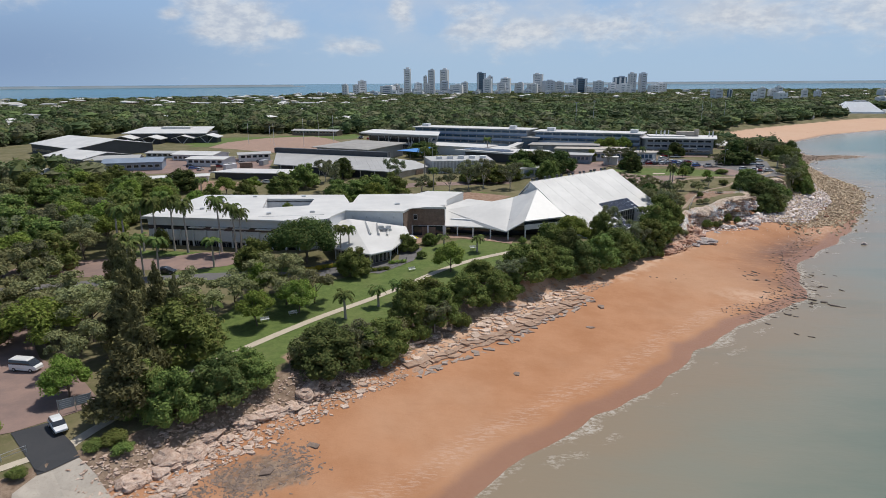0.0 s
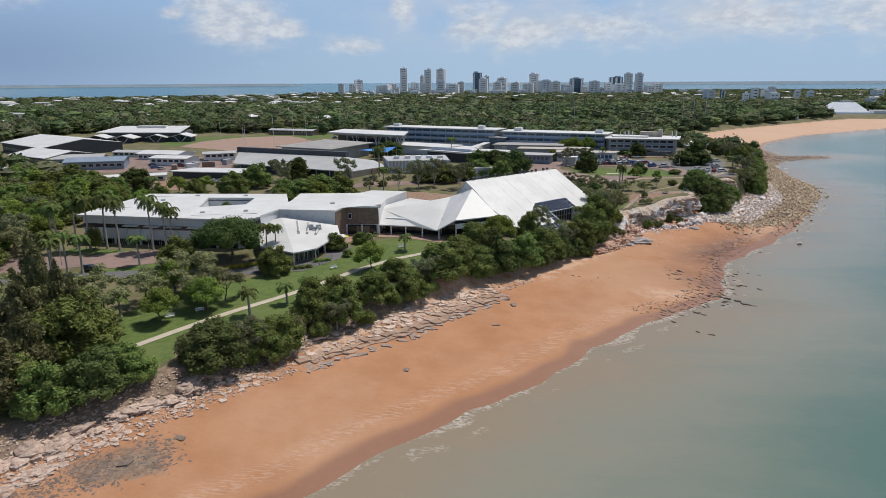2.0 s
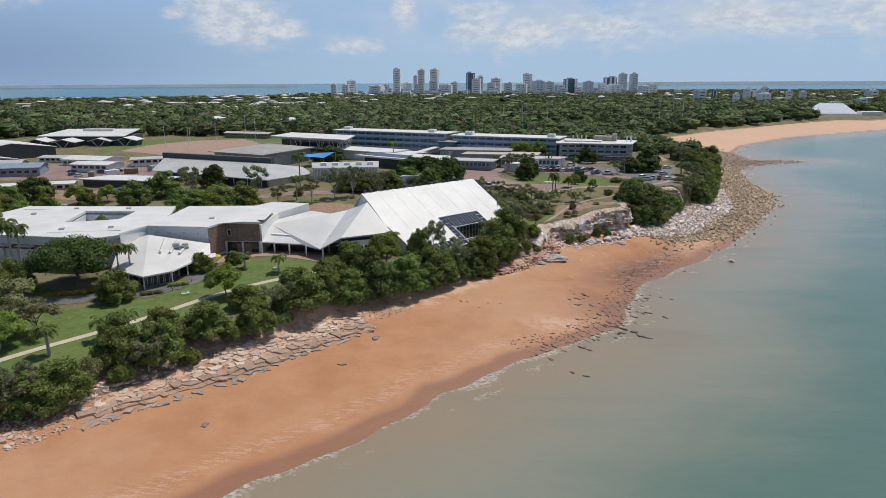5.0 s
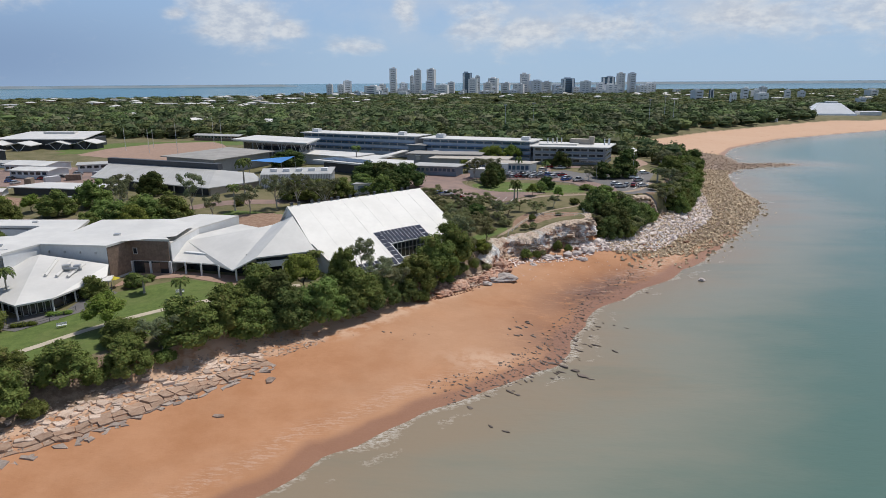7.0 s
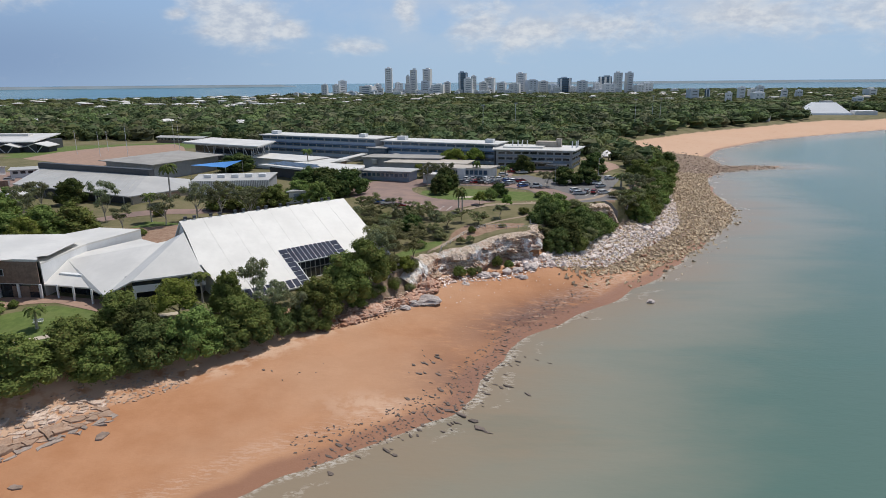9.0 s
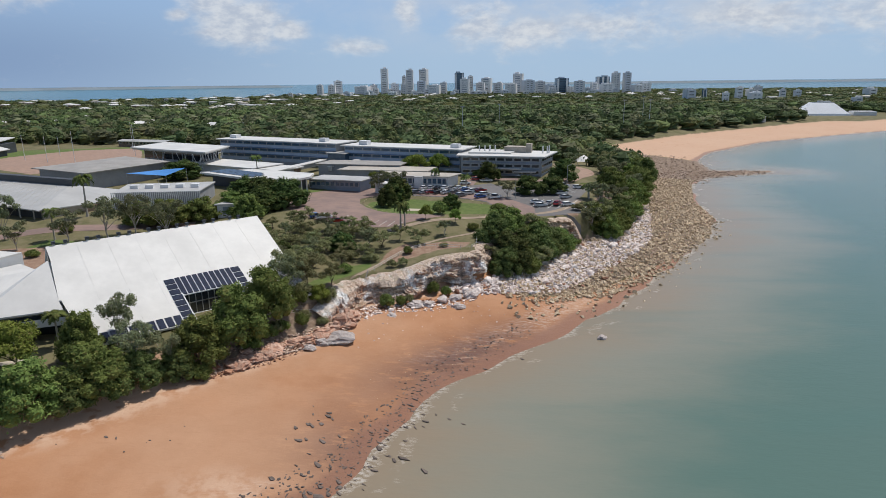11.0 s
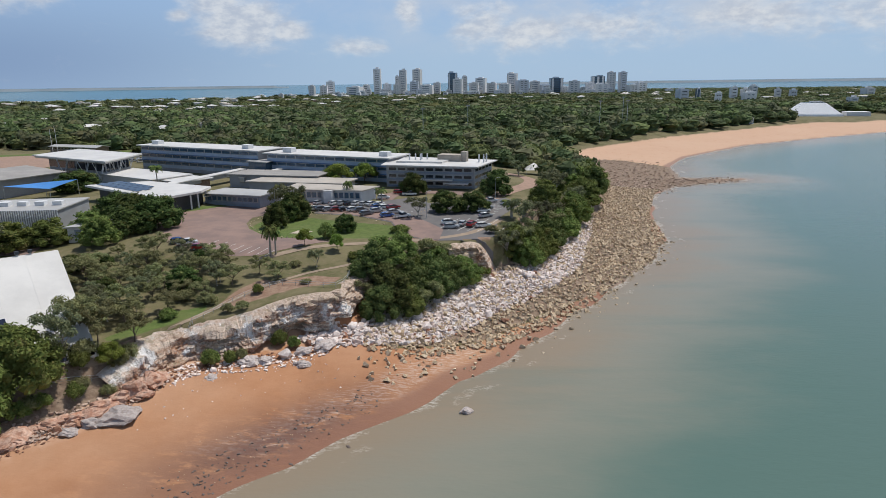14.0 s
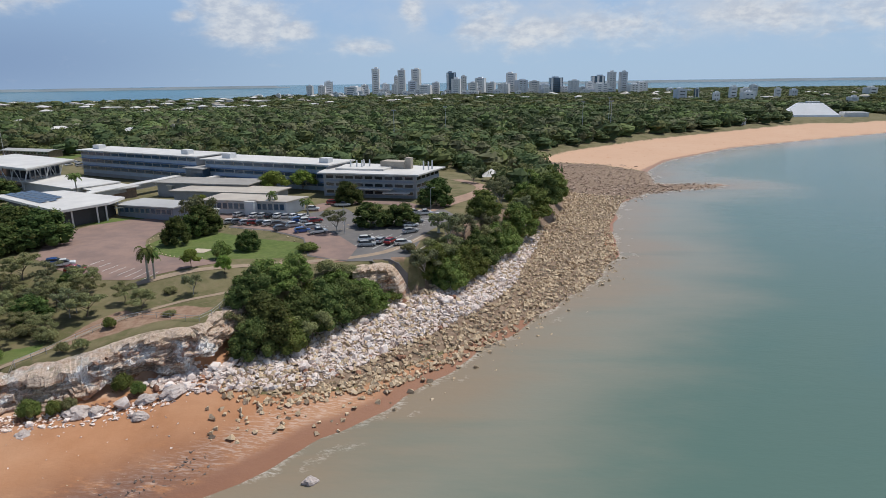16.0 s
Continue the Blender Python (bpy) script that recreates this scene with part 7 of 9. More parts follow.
def butterfly_hall():
    """The sports hall: dark walls under several pale folded roofs."""
    t = thing("sports_hall", (0, 0, 0), "dark sports hall under folded white roofs", "sports hall")
    part("wall", Geo().prism(ccw([(-219, 442), (-163, 439), (-168, 474), (-216, 476)]), 12, 19.0), DARK_WALL, t)
    part("main_roof", Geo().slab([(-223, 441, 19.9), (-163, 437, 19.9), (-172, 480, 21.8), (-224, 480, 21.8)], 0.5), WHITE_ROOF, t)
    part("roof_monitor", Geo().prism(ccw([(-206, 466), (-184, 464.5), (-184.5, 470), (-206, 471.5)]), 21.0, 22.6), WHITE_ROOF, t)
    for x, y in ((-217, 432), (-197, 428), (-178, 436), (-163, 441)):
        for s in (-1, 1):
            q = [(x, y - 4, 18.9), (x + s * 7.5, y - 3, 16.9), (x + s * 7.5, y + 9, 17.1), (x, y + 9, 19.1)]
            part("side_roof", Geo().slab(q if s < 0 else q[::-1], 0.4), WHITE_ROOF, t)
            part("brace", Geo().bar((x, y - 3.4, 12.8), (x + s * 4.4, y - 3.4, 17.3), 0.2), WHITE_WALL, t)
        part("side_wall", Geo().prism(ccw([(x - 6, y), (x + 6, y), (x + 6, y + 8), (x - 6, y + 8)]), 12, 16.8), DARK_WALL, t)
        part("gable", Geo().add([(x - 6, y, 16.8), (x + 6, y, 16.8), (x, y, 18.4), (x - 6, y + 0.3, 16.8), (x + 6, y + 0.3, 16.8), (x, y + 0.3, 18.4)], [(0, 1, 2), (5, 4, 3), (0, 3, 4, 1), (1, 4, 5, 2), (2, 5, 3, 0)]), DARK_WALL, t)


butterfly_hall()


def gable_building(name, cx, cy, lx, ly, turn, z0, eave, ridge, wall, roof, label, group=""):
    t = thing(name, (cx, cy, 0), label, "building", group, turn)
    part("wall", Geo().prism([(-lx / 2, -ly / 2), (lx / 2, -ly / 2), (lx / 2, ly / 2), (-lx / 2, ly / 2)], z0 - 1.5, eave), wall, t)
    o = 0.7
    for s in (-1, 1):
        q = [(-lx / 2 - o, 0, ridge), (-lx / 2 - o, s * (ly / 2 + o), eave), (lx / 2 + o, s * (ly / 2 + o), eave), (lx / 2 + o, 0, ridge)]
        part("roof", Geo().slab(q if s < 0 else q[::-1], 0.25), roof, t)
    for s in (-1, 1):
        x = s * (lx / 2 - 0.05)
        part("gable", Geo().add([(x, -ly / 2, eave), (x, ly / 2, eave), (x, 0, ridge - 0.2), (x - s * 0.2, -ly / 2, eave), (x - s * 0.2, ly / 2, eave), (x - s * 0.2, 0, ridge - 0.2)], [(0, 1, 2), (5, 4, 3), (0, 3, 4, 1), (1, 4, 5, 2), (2, 5, 3, 0)]), wall, t)
    window_row(t, (-lx / 2 + 0.5, -ly / 2), (lx / 2 - 0.5, -ly / 2), z0 + 1.0, min(eave - 0.4, z0 + 2.4), max(3, int(lx / 3)), GLASS, 0.4)
    return t


gable_building("workshop", -212, 382, 60, 44, -38, 13.4, 18.5, 22.0, DARK_WALL, WHITE_ROOF, "large workshop with a broad white roof")
gable_building("workshop", -186, 330, 36, 26, -32, 13.4, 17.0, 19.4, DARK_WALL, WHITE_ROOF, "workshop with a white sheet roof")
gable_building("classroom", -130, 338, 24, 15, -14, 13.3, 16.6, 17.8, WHITE_WALL, WHITE_ROOF, "low classroom with a white sheet roof", "demountable classrooms")
gable_building("classroom", -118, 320, 20, 12, -10, 13.2, 16.2, 17.0, WHITE_WALL, WHITE_ROOF, "low classroom with a white sheet roof", "demountable classrooms")
gable_building("classroom", -102, 340, 16, 9, 20, 13.3, 16.2, 17.0, WHITE_WALL, GREY_ROOF, "low classroom with a grey sheet roof", "demountable classrooms")
gable_building("classroom", -150, 306, 26, 12, 14, 12.8, 16.4, 18.0, BLUE_GREY, BLUE_GREY, "blue-grey metal classroom block", "demountable classrooms")
gable_building("classroom", -166, 318, 24, 12, 14, 13.0, 16.4, 18.0, BLUE_GREY, GREY_ROOF, "grey-roofed metal classroom block", "demountable classrooms")
gable_building("classroom", -150, 350, 26, 10, -8, 13.4, 16.0, 16.8, WHITE_WALL, GREY_ROOF, "long low grey-roofed classroom", "demountable classrooms")
gable_building("shed_row", -122, 268, 40, 8, 18, 11.0, 14.0, 14.6, WHITE_WALL, WHITE_ROOF, "long low shed with a white roof")
gable_building("cottage", -176, 282, 18, 12, 30, 11.5, 14.5, 16.4, WHITE_WALL, WHITE_ROOF, "small white-roofed building among trees")
gable_building("pavilion", -100, 505, 40, 9, -20, 13.6, 16.4, 17.4, BRICK, GREY_ROOF, "low pavilion beyond the oval")
for k, (x, y) in enumerate(((-98, 312), (-104, 306), (-92, 322), (-110, 300))):
    g = thing("shipping_container", (x, y, Z(x, y)), "steel storage container in the school yard", "container", "yard containers", 20 + 30 * k)
    part("box", Geo().box((0, 0, 0.05), (6.0, 2.4, 2.5)), (BRICK, WHITE_WALL, GREY_WALL, TIMBER)[k], g)
    part("door", Geo().box((3.02, 0, 0.15), (0.06, 2.2, 2.3)), STEEL, g)
for x, y, h in ((-88, 400, 18), (-110, 412, 14), (-130, 424, 14), (-76, 440, 18), (-92, 470, 18), (-120, 440, 12)):
    t = thing("goal_post", (x, y, Z(x, y)), "tall pale post beside the oval", "post", "oval posts")
    part("pole", Geo().bar((0, 0, -0.4), (0, 0, h), 0.14, 0.09, 8), WHITE_WALL, t)

# ---- rocks and cliffs ----
def hull_mesh(name, seed, n, sx, sy, sz, mat):
    """An angular stone: the hull of scattered points, about 1 m across before scaling."""
    r = random.Random(seed)
    bm = bmesh.new()
    for _ in range(n):
        d = Vector((r.gauss(0, 1), r.gauss(0, 1), r.gauss(0, 1))).normalized()
        k = r.uniform(0.8, 1.05)
        bm.verts.new((d.x * sx * k / 2, d.y * sy * k / 2, d.z * sz * k / 2))
    out = bmesh.ops.convex_hull(bm, input=bm.verts)
    bmesh.ops.delete(bm, geom=[g for g in out["geom_interior"] if isinstance(g, bmesh.types.BMVert)], context="VERTS")
    bmesh.ops.recalc_face_normals(bm, faces=bm.faces)
    me = bpy.data.meshes.new(name)
    bm.to_mesh(me)
    bm.free()
    me.materials.append(mat)
    return me


def rough_mesh(name, seed, mat, flat=1.0):
    """A rugged rock of broken beds, about 1 m across."""
    bm = bmesh.new()
    bmesh.ops.create_icosphere(bm, subdivisions=3, radius=0.5)
    for v in bm.verts:
        p = v.co * 2
        k = 1 + 0.34 * noise.noise(p * 1.1 + Vector((seed * 3.7, 0, 0))) + 0.22 * noise.cell(p * 1.7 + Vector((0, seed * 2.3, 40))) + 0.10 * noise.noise(p * 4 + Vector((0, 0, seed)))
        k += 0.10 * noise.cell(Vector((0.5, 0.5, v.co.z * 7 + seed + 50)))
        v.co = Vector((v.co.x * k, v.co.y * k, v.co.z * k * flat))
    me = bpy.data.meshes.new(name)
    bm.to_mesh(me)
    bm.free()
    me.materials.append(mat)
    return me


def slab_mesh(name, seed, mat):
    """A flat broken slab of rock, about 1 m across and 0.2 m thick."""
    r = random.Random(seed)
    n = r.choice((4, 5, 5, 6))
    ring = [(0.55 * r.uniform(0.6, 1.15) * math.cos(i * math.tau / n + r.uniform(-0.4, 0.4)), 0.4 * r.uniform(0.6, 1.15) * math.sin(i * math.tau / n + r.uniform(-0.4, 0.4))) for i in range(n)]
    g = Geo()
    v = [(x, y, -0.12) for x, y in ring] + [(x * 1.0, y * 1.0, 0.07) for x, y in ring] + [(x * 0.9, y * 0.9, 0.1 + r.uniform(-0.02, 0.03)) for x, y in ring]
    f = [tuple(range(n - 1, -1, -1)), tuple(range(2 * n, 3 * n))]
    for k in (0, n):
        f += [(k + i, k + (i + 1) % n, k + n + (i + 1) % n, k + n + i) for i in range(n)]
    return g.add(v, f).mesh(name, mat)


def stones(name, meshes, spots, label, group, category="rock"):
    """One object for each stone: x, y, size, height factor, tilt, sink."""
    r = random.Random(len(spots))
    if not spots:
        return
    zs = lie(np.array([s[0] for s in spots]), np.array([s[1] for s in spots]))[0]
    for s, z in zip(spots, zs):
        ob = new(name, r.choice(meshes))
        ob.matrix_basis = pose(s[0], s[1], float(z) + s[2] * s[3] * s[5], r.uniform(-s[4], s[4]), r.uniform(-s[4], s[4]), r.uniform(0, 360)) @ Matrix.Diagonal((s[2], s[2] * r.uniform(0.7, 1.1), s[2] * s[3], 1))
        tagged(ob, label, category, group)


def rubble(name, label, seed, spots, size, mat, flat=0.6, sink=0.15, pts=9):
    """Many stones too small to count, joined."""
    rng = np.random.default_rng(seed)
    base = []
    for k in range(6):
        me = hull_mesh("stone", seed * 10 + k, pts, 1, 1, 1, mat)
        me.calc_loop_triangles()
        v = np.array([p.co[:] for p in me.vertices])
        f = np.array([t.vertices[:] for t in me.loop_triangles])
        base.append((v, f))
        bpy.data.meshes.remove(me)
    p = np.array(spots)
    z = lie(p[:, 0], p[:, 1])[0]
    vs, fs, n = [], [], 0
    kind = rng.integers(6, size=len(p))
    for (x, y), h, k in zip(p, z, kind):
        v, f = base[k]
        a, s = rng.uniform(0, math.tau), size * rng.uniform(0.45, 1.6) ** 1.3
        c, sn = math.cos(a), math.sin(a)
        w = v * [s, s * rng.uniform(0.7, 1.1), s * flat * rng.uniform(0.6, 1.3)]
        w = np.stack([c * w[:, 0] - sn * w[:, 1] + x, sn * w[:, 0] + c * w[:, 1] + y, w[:, 2] + h + s * flat * sink], -1)
        vs.append(w), fs.append(f + n)
        n += len(v)
    me = np_mesh(name, np.concatenate(vs), np.concatenate(fs).ravel(), 3, mat)
    return tagged(new(name, me), label, "rubble", kind="stuff")


def along(line, count, rng, lo, hi, skew=1.0):
    """Places scattered beside a line: lo to hi metres to its right."""
    seg = [math.hypot(b[0] - a[0], b[1] - a[1]) for a, b in zip(line, line[1:])]
    tot, out = sum(seg), []
    for _ in range(count):
        d = rng.uniform(0, tot)
        i = 0
        while d > seg[i] and i < len(seg) - 1:
            d -= seg[i]
            i += 1
        a, b = line[i], line[i + 1]
        k, o = d / seg[i], lo + (hi - lo) * rng.uniform() ** skew
        out.append((a[0] + (b[0] - a[0]) * k + (b[1] - a[1]) / seg[i] * o, a[1] + (b[1] - a[1]) * k - (b[0] - a[0]) / seg[i] * o))
    return out


def scatter(poly, count, rng):
    """Places spread evenly over a plan."""
    xs, ys = [p[0] for p in poly], [p[1] for p in poly]
    out = []
    while len(out) < count:
        x, y = rng.uniform(min(xs), max(xs), 4000), rng.uniform(min(ys), max(ys), 4000)
        ok = inside(x, y, poly)
        out += list(zip(x[ok].tolist(), y[ok].tolist()))
    return out[:count]


def cliff(name, line, drop, label, rough=0.9, seed=3, mat=None, cap=3.2, sink=0.0, hollow=0.0, out=1.3, lean=0.0):
    """A rock face along a line, sea to its right: strata, blocks, hollows at the foot and an uneven lip."""
    line = curve_line(line, 5)
    seg = [math.hypot(b[0] - a[0], b[1] - a[1]) for a, b in zip(line, line[1:])]
    tot = sum(seg)
    cols, rows = max(6, int(tot / 0.3)), 38
    pts, nor = [], []
    for c in range(cols + 1):
        d, i = tot * c / cols, 0
        while d > seg[i] + 1e-6 and i < len(seg) - 1:
            d -= seg[i]
            i += 1
        a, b = line[i], line[i + 1]
        k = d / seg[i]
        pts.append((a[0] + (b[0] - a[0]) * k, a[1] + (b[1] - a[1]) * k))
    for c in range(cols + 1):
        a, b = pts[max(0, c - 6)], pts[min(cols, c + 6)]
        l = math.hypot(b[0] - a[0], b[1] - a[1])
        nor.append(((b[1] - a[1]) / l, -(b[0] - a[0]) / l))
    inl = lie(np.array([p[0] - n[0] * cap for p, n in zip(pts, nor)]), np.array([p[1] - n[1] * cap for p, n in zip(pts, nor)]))[0]
    ease = lambda lo, hi, t: max(0.0, min(1.0, (t - lo) / (hi - lo)))
    v, f = [], []
    for c, (p, n) in enumerate(zip(pts, nor)):
        way = tot * c / cols
        low = sink(p[0]) if callable(sink) else sink
        notch = math.floor(noise.cell(Vector((way / 1.7 + 0.5, seed + 0.5, 0.5))) * 3) / 3
        top = inl[c] - 0.1 + 0.6 * noise.noise(Vector((p[0] * 0.28, p[1] * 0.28, seed))) + 0.3 * notch * rough - low
        bot = top - drop - 1.5
        fade = min(1.0, c / 7, (cols - c) / 7)
        cave = hollow * ease(-0.3, 0.1, noise.noise(Vector((p[0] * 0.16, p[1] * 0.16, seed + 5))) + 0.08)
        for r in range(rows + 1):
            k = r / rows
            z = bot + (top - bot) * k
            # beds of stone, each broken into blocks that stand more or less proud
            bed = (z + 0.5 * noise.noise(Vector((p[0] * 0.1, p[1] * 0.1, seed)))) / 0.62
            i = math.floor(bed)
            lay = noise.cell(Vector((i + 0.5, math.floor(way / 8) + 0.5, seed + 0.5)))
            width = 1.5 + 0.7 * noise.cell(Vector((i + 0.5, 3.5, seed + 0.5)))
            blk = noise.cell(Vector((math.floor(way / width + 5 * lay) + 0.5, i + 0.5, seed + 7.5)))
            joint = abs(2 * (bed - i) - 1) ** 4
            big = noise.noise(Vector((p[0] * 0.3, p[1] * 0.3, z * 0.35 + seed)))
            fine = noise.noise(Vector((p[0] * 2.3, p[1] * 2.3, z * 2.6)))
            o = (rough * (0.34 * lay + 0.42 * blk + 0.75 * big + 0.22 * fine - 0.25 * joint) + (1 - k) * out - lean * ease(0.5, 1.0, k) - cave * ease(0.60, 0.50, k) * ease(0.1, 0.26, k)) * fade - (1 - fade) * 1.2
            v.append((p[0] + n[0] * o, p[1] + n[1] * o, z + 0.08 * fine))
        for j, lift in ((0.12, 0.1), (0.3, 0.12), (0.52, 0.1), (0.76, 0.05), (1.0, -0.25)):
            k = j + (1 - j) * lean / cap * 0.9
            q = (p[0] - n[0] * cap * k, p[1] - n[1] * cap * k)
            bump = 0.9 * noise.noise(Vector((q[0] * 0.8, q[1] * 0.8, 2))) + 0.5 * noise.cell(Vector((q[0] * 0.9, q[1] * 0.9, seed)))
            v.append((*q, top + (inl[c] - top) * k ** 0.8 + lift + (1 - j) * 0.5 * bump))
    m = rows + 6
    for c in range(cols):
        for r in range(m - 1):
            f.append((c * m + r, (c + 1) * m + r, (c + 1) * m + r + 1, c * m + r + 1))
    g = Geo().add(v, f)
    return tagged(part(name, g, mat or CLIFF), label, "cliff", kind="structure")


CLIFF_LINE = [(80.6, 199), (82.6, 204), (84.6, 209.6), (86.4, 212.4), (89.5, 213.2), (93.5, 214.6), (97.5, 216.8), (101, 220), (104.5, 222.2), (108, 223.4), (111.8, 223.2), (114.6, 225.4), (115.2, 230), (117, 236), (121, 242)]
cliff("cliff", CLIFF_LINE, 7.5, "layered white and rust-coloured sea cliff with dark hollows", 1.15, cap=5.2, sink=lambda x: 2.8 - 2.5 * max(0.0, min(1.0, (x - 96.5) / 4)), hollow=3.4, out=0.4, lean=1.2)
cliff("cliff_east", [(135.2, 256.6), (138.4, 258.8), (142, 260.4), (145, 260.4), (148, 259.4)], 7.5, "cracked tan and white rock face below the car park", 1.1, 9, CLIFF_TAN, 5.0, 0.7, out=0.4, lean=0.4)

RR = np.random.default_rng(31)
PINKS = [hull_mesh("boulder", 300 + i, 24, 1, 1, 1, ROCK_PINK) for i in range(7)]
TANS = [hull_mesh("boulder", 320 + i, 14, 1, 1, 1, ROCK_TAN) for i in range(5)]
REDS = [hull_mesh("boulder", 340 + i, 14, 1, 1, 1, ROCK_RED) for i in range(4)]
GREYB = [rough_mesh("boulder", 350 + i, ROCK_GREY, 0.8) for i in range(4)]
CRUSTS = [rough_mesh("ledge_rock", 420 + i, ROCK_CRUST, 0.9) for i in range(5)]
RUSTS = [rough_mesh("bank_rock", 440 + i, ROCK_RUST, 0.9) for i in range(4)]
SLABS = [slab_mesh("rock_slab", 360 + i, ROCK_PALE) for i in range(7)]
SLABS_GREY = [slab_mesh("rock_slab", 380 + i, ROCK_GREY) for i in range(6)]
SLABS_LEDGE = [slab_mesh("rock_slab", 400 + i, ROCK_LEDGE) for i in range(6)]
SLABS_FLAT = [slab_mesh("rock_slab", 410 + i, ROCK_FLAT) for i in range(5)]
SLABS_DARK = [slab_mesh("rock_slab", 390 + i, ROCK_DARK) for i in range(4)]

TALUS_TOP = [(103, 221), (110, 225.5), (116, 227.5), (119, 235.5), (129, 249.5), (140, 260.5), (152, 264.5), (158, 280), (177, 315), (187, 331), (181, 308), (172, 278), (163, 261), (152, 247), (142, 235), (132, 223.5), (113, 218.0)]
TALUS_LOW = [(117, 218.6), (124, 216.6), (133, 218.8), (141, 221.4), (148, 227.5), (158, 237), (170, 252.5), (179, 266), (195, 287), (208, 315), (215, 355), (231, 400), (238, 414), (206, 412), (200, 370), (192, 344), (176, 315), (156, 279), (150, 266), (138, 261), (127, 249), (119, 234)]
TALUS_NEAR = [(117, 218.6), (124, 216.6), (133, 218.8), (141, 221.4), (148, 227.5), (158, 237), (170, 252.5), (179, 266), (186, 284), (176, 284), (166, 264), (152, 246), (140, 232), (126, 222)]
sz = lambda lo, hi, p=2.0: lo + (hi - lo) * float(RR.uniform()) ** p
stones("boulder", PINKS, [(x, y, sz(1.0, 3.0, 2.2), 0.8, 30, 0.2) for x, y in scatter(TALUS_TOP, 150, RR)], "angular pink-white boulder fallen from the cliff", "cliff boulders")
stones("boulder", TANS, [(x, y, sz(0.9, 2.1), 0.7, 25, 0.2) for x, y in scatter(TALUS_NEAR, 70, RR)] + [(x, y, sz(0.5, 1.3), 0.6, 25, 0.1) for x, y in along([(120, 212), (140, 218), (152, 226), (166, 244), (184, 268)], 16, RR, -1, 6)], "tan boulder on the rocky shore", "shore boulders")
stones("boulder", REDS, [(x, y, sz(0.8, 2.4), 0.75, 25, 0.1) for x, y in along([(62, 178), (72, 186), (80, 197), (86, 209)], 30, RR, -1.5, 2.5) + along([(88, 212), (98, 215), (108, 221), (116, 225)], 16, RR, 0.5, 3.5) + [(x, y) for x, y in along([(118, 221.5), (130, 226), (142, 236), (154, 250)], 30, RR, -1.5, 3.5)]] + [(x, y, sz(1.0, 3.2), 0.8, 20, 0.1) for x, y in along([(140, 258), (150, 262), (157, 276)], 14, RR, 0, 7)], "rust-red boulder at the foot of the cliff", "red boulders")
stones("boulder", PINKS, [(103.6, 215.4, 2.9, 0.8, 8, 0.25), (101, 212.4, 1.6, 0.7, 10, 0.2), (112, 220, 2.2, 0.7, 10, 0.2), (92, 209.5, 1.5, 0.7, 10, 0.2), (97, 211, 1.2, 0.7, 10, 0.2)], "large white boulder on the sand below the cliff", "white boulders")
stones("boulder", GREYB, [(83.2, 193.4, 5.4, 0.5, 8, 0.1), (80, 191.4, 3.6, 0.5, 8, 0.1), (78, 189, 2.6, 0.6, 8, 0.1), (97.5, 213, 3.6, 0.6, 8, 0.15), (100.5, 213.4, 2.8, 0.6, 8, 0.15), (106.8, 216.8, 3.2, 0.6, 8, 0.15), (110.4, 218.4, 3.8, 0.55, 8, 0.15), (107.4, 212.6, 3.0, 0.55, 8, 0.1), (92.4, 207.4, 2.4, 0.4, 8, 0.0), (137.4, 199, 2.0, 0.7, 8, 0.45)], "grey banded boulder lying on the sand", "grey boulders")

LEDGE_LINE = [(-40.5, 69), (-37, 73.6), (-33.6, 78), (-30.5, 81.4), (-27, 84.8), (-23.6, 88), (-20.6, 91.6), (-18.4, 96)]
stones("ledge_rock", CRUSTS, [(x, y, sz(1.3, 3.4, 1.3), 0.42, 10, 0.14) for x, y in along(LEDGE_LINE, 70, RR, -1.9, 0.4)], "crusted pink rock of the low ledge above the beach", "ledge rocks")
stones("ledge_rock", CRUSTS, [(x, y, sz(0.9, 2.2), 0.3, 8, 0.05) for x, y in along([(-38, 65), (-34, 70), (-30, 76), (-27.5, 81)], 34, RR, -2.5, 1.0)], "crusted pink rock of the lower beach ledge", "ledge rocks")
stones("bank_rock", RUSTS, [(82.4, 200.6, 4.2, 0.8, 10, 0.2), (83.6, 203.4, 3.8, 0.8, 10, 0.2), (81.2, 198.4, 3.4, 0.7, 10, 0.2)] + [(x, y, sz(1.4, 3.8, 1.3), 0.5, 14, 0.15) for x, y in along([(66, 180), (72.5, 185), (77.5, 189.6), (81.5, 194.5), (84, 200), (85.5, 206)], 56, RR, -3.6, 0.4)], "rugged rust and pink rock of the crumbling bank", "bank rocks")
# cracked slabs along the beach
SLAB_LINE = [(-6, 101.6), (2.5, 109.6), (11.6, 117.1), (19.3, 125.6), (30, 136.7), (35, 143)]


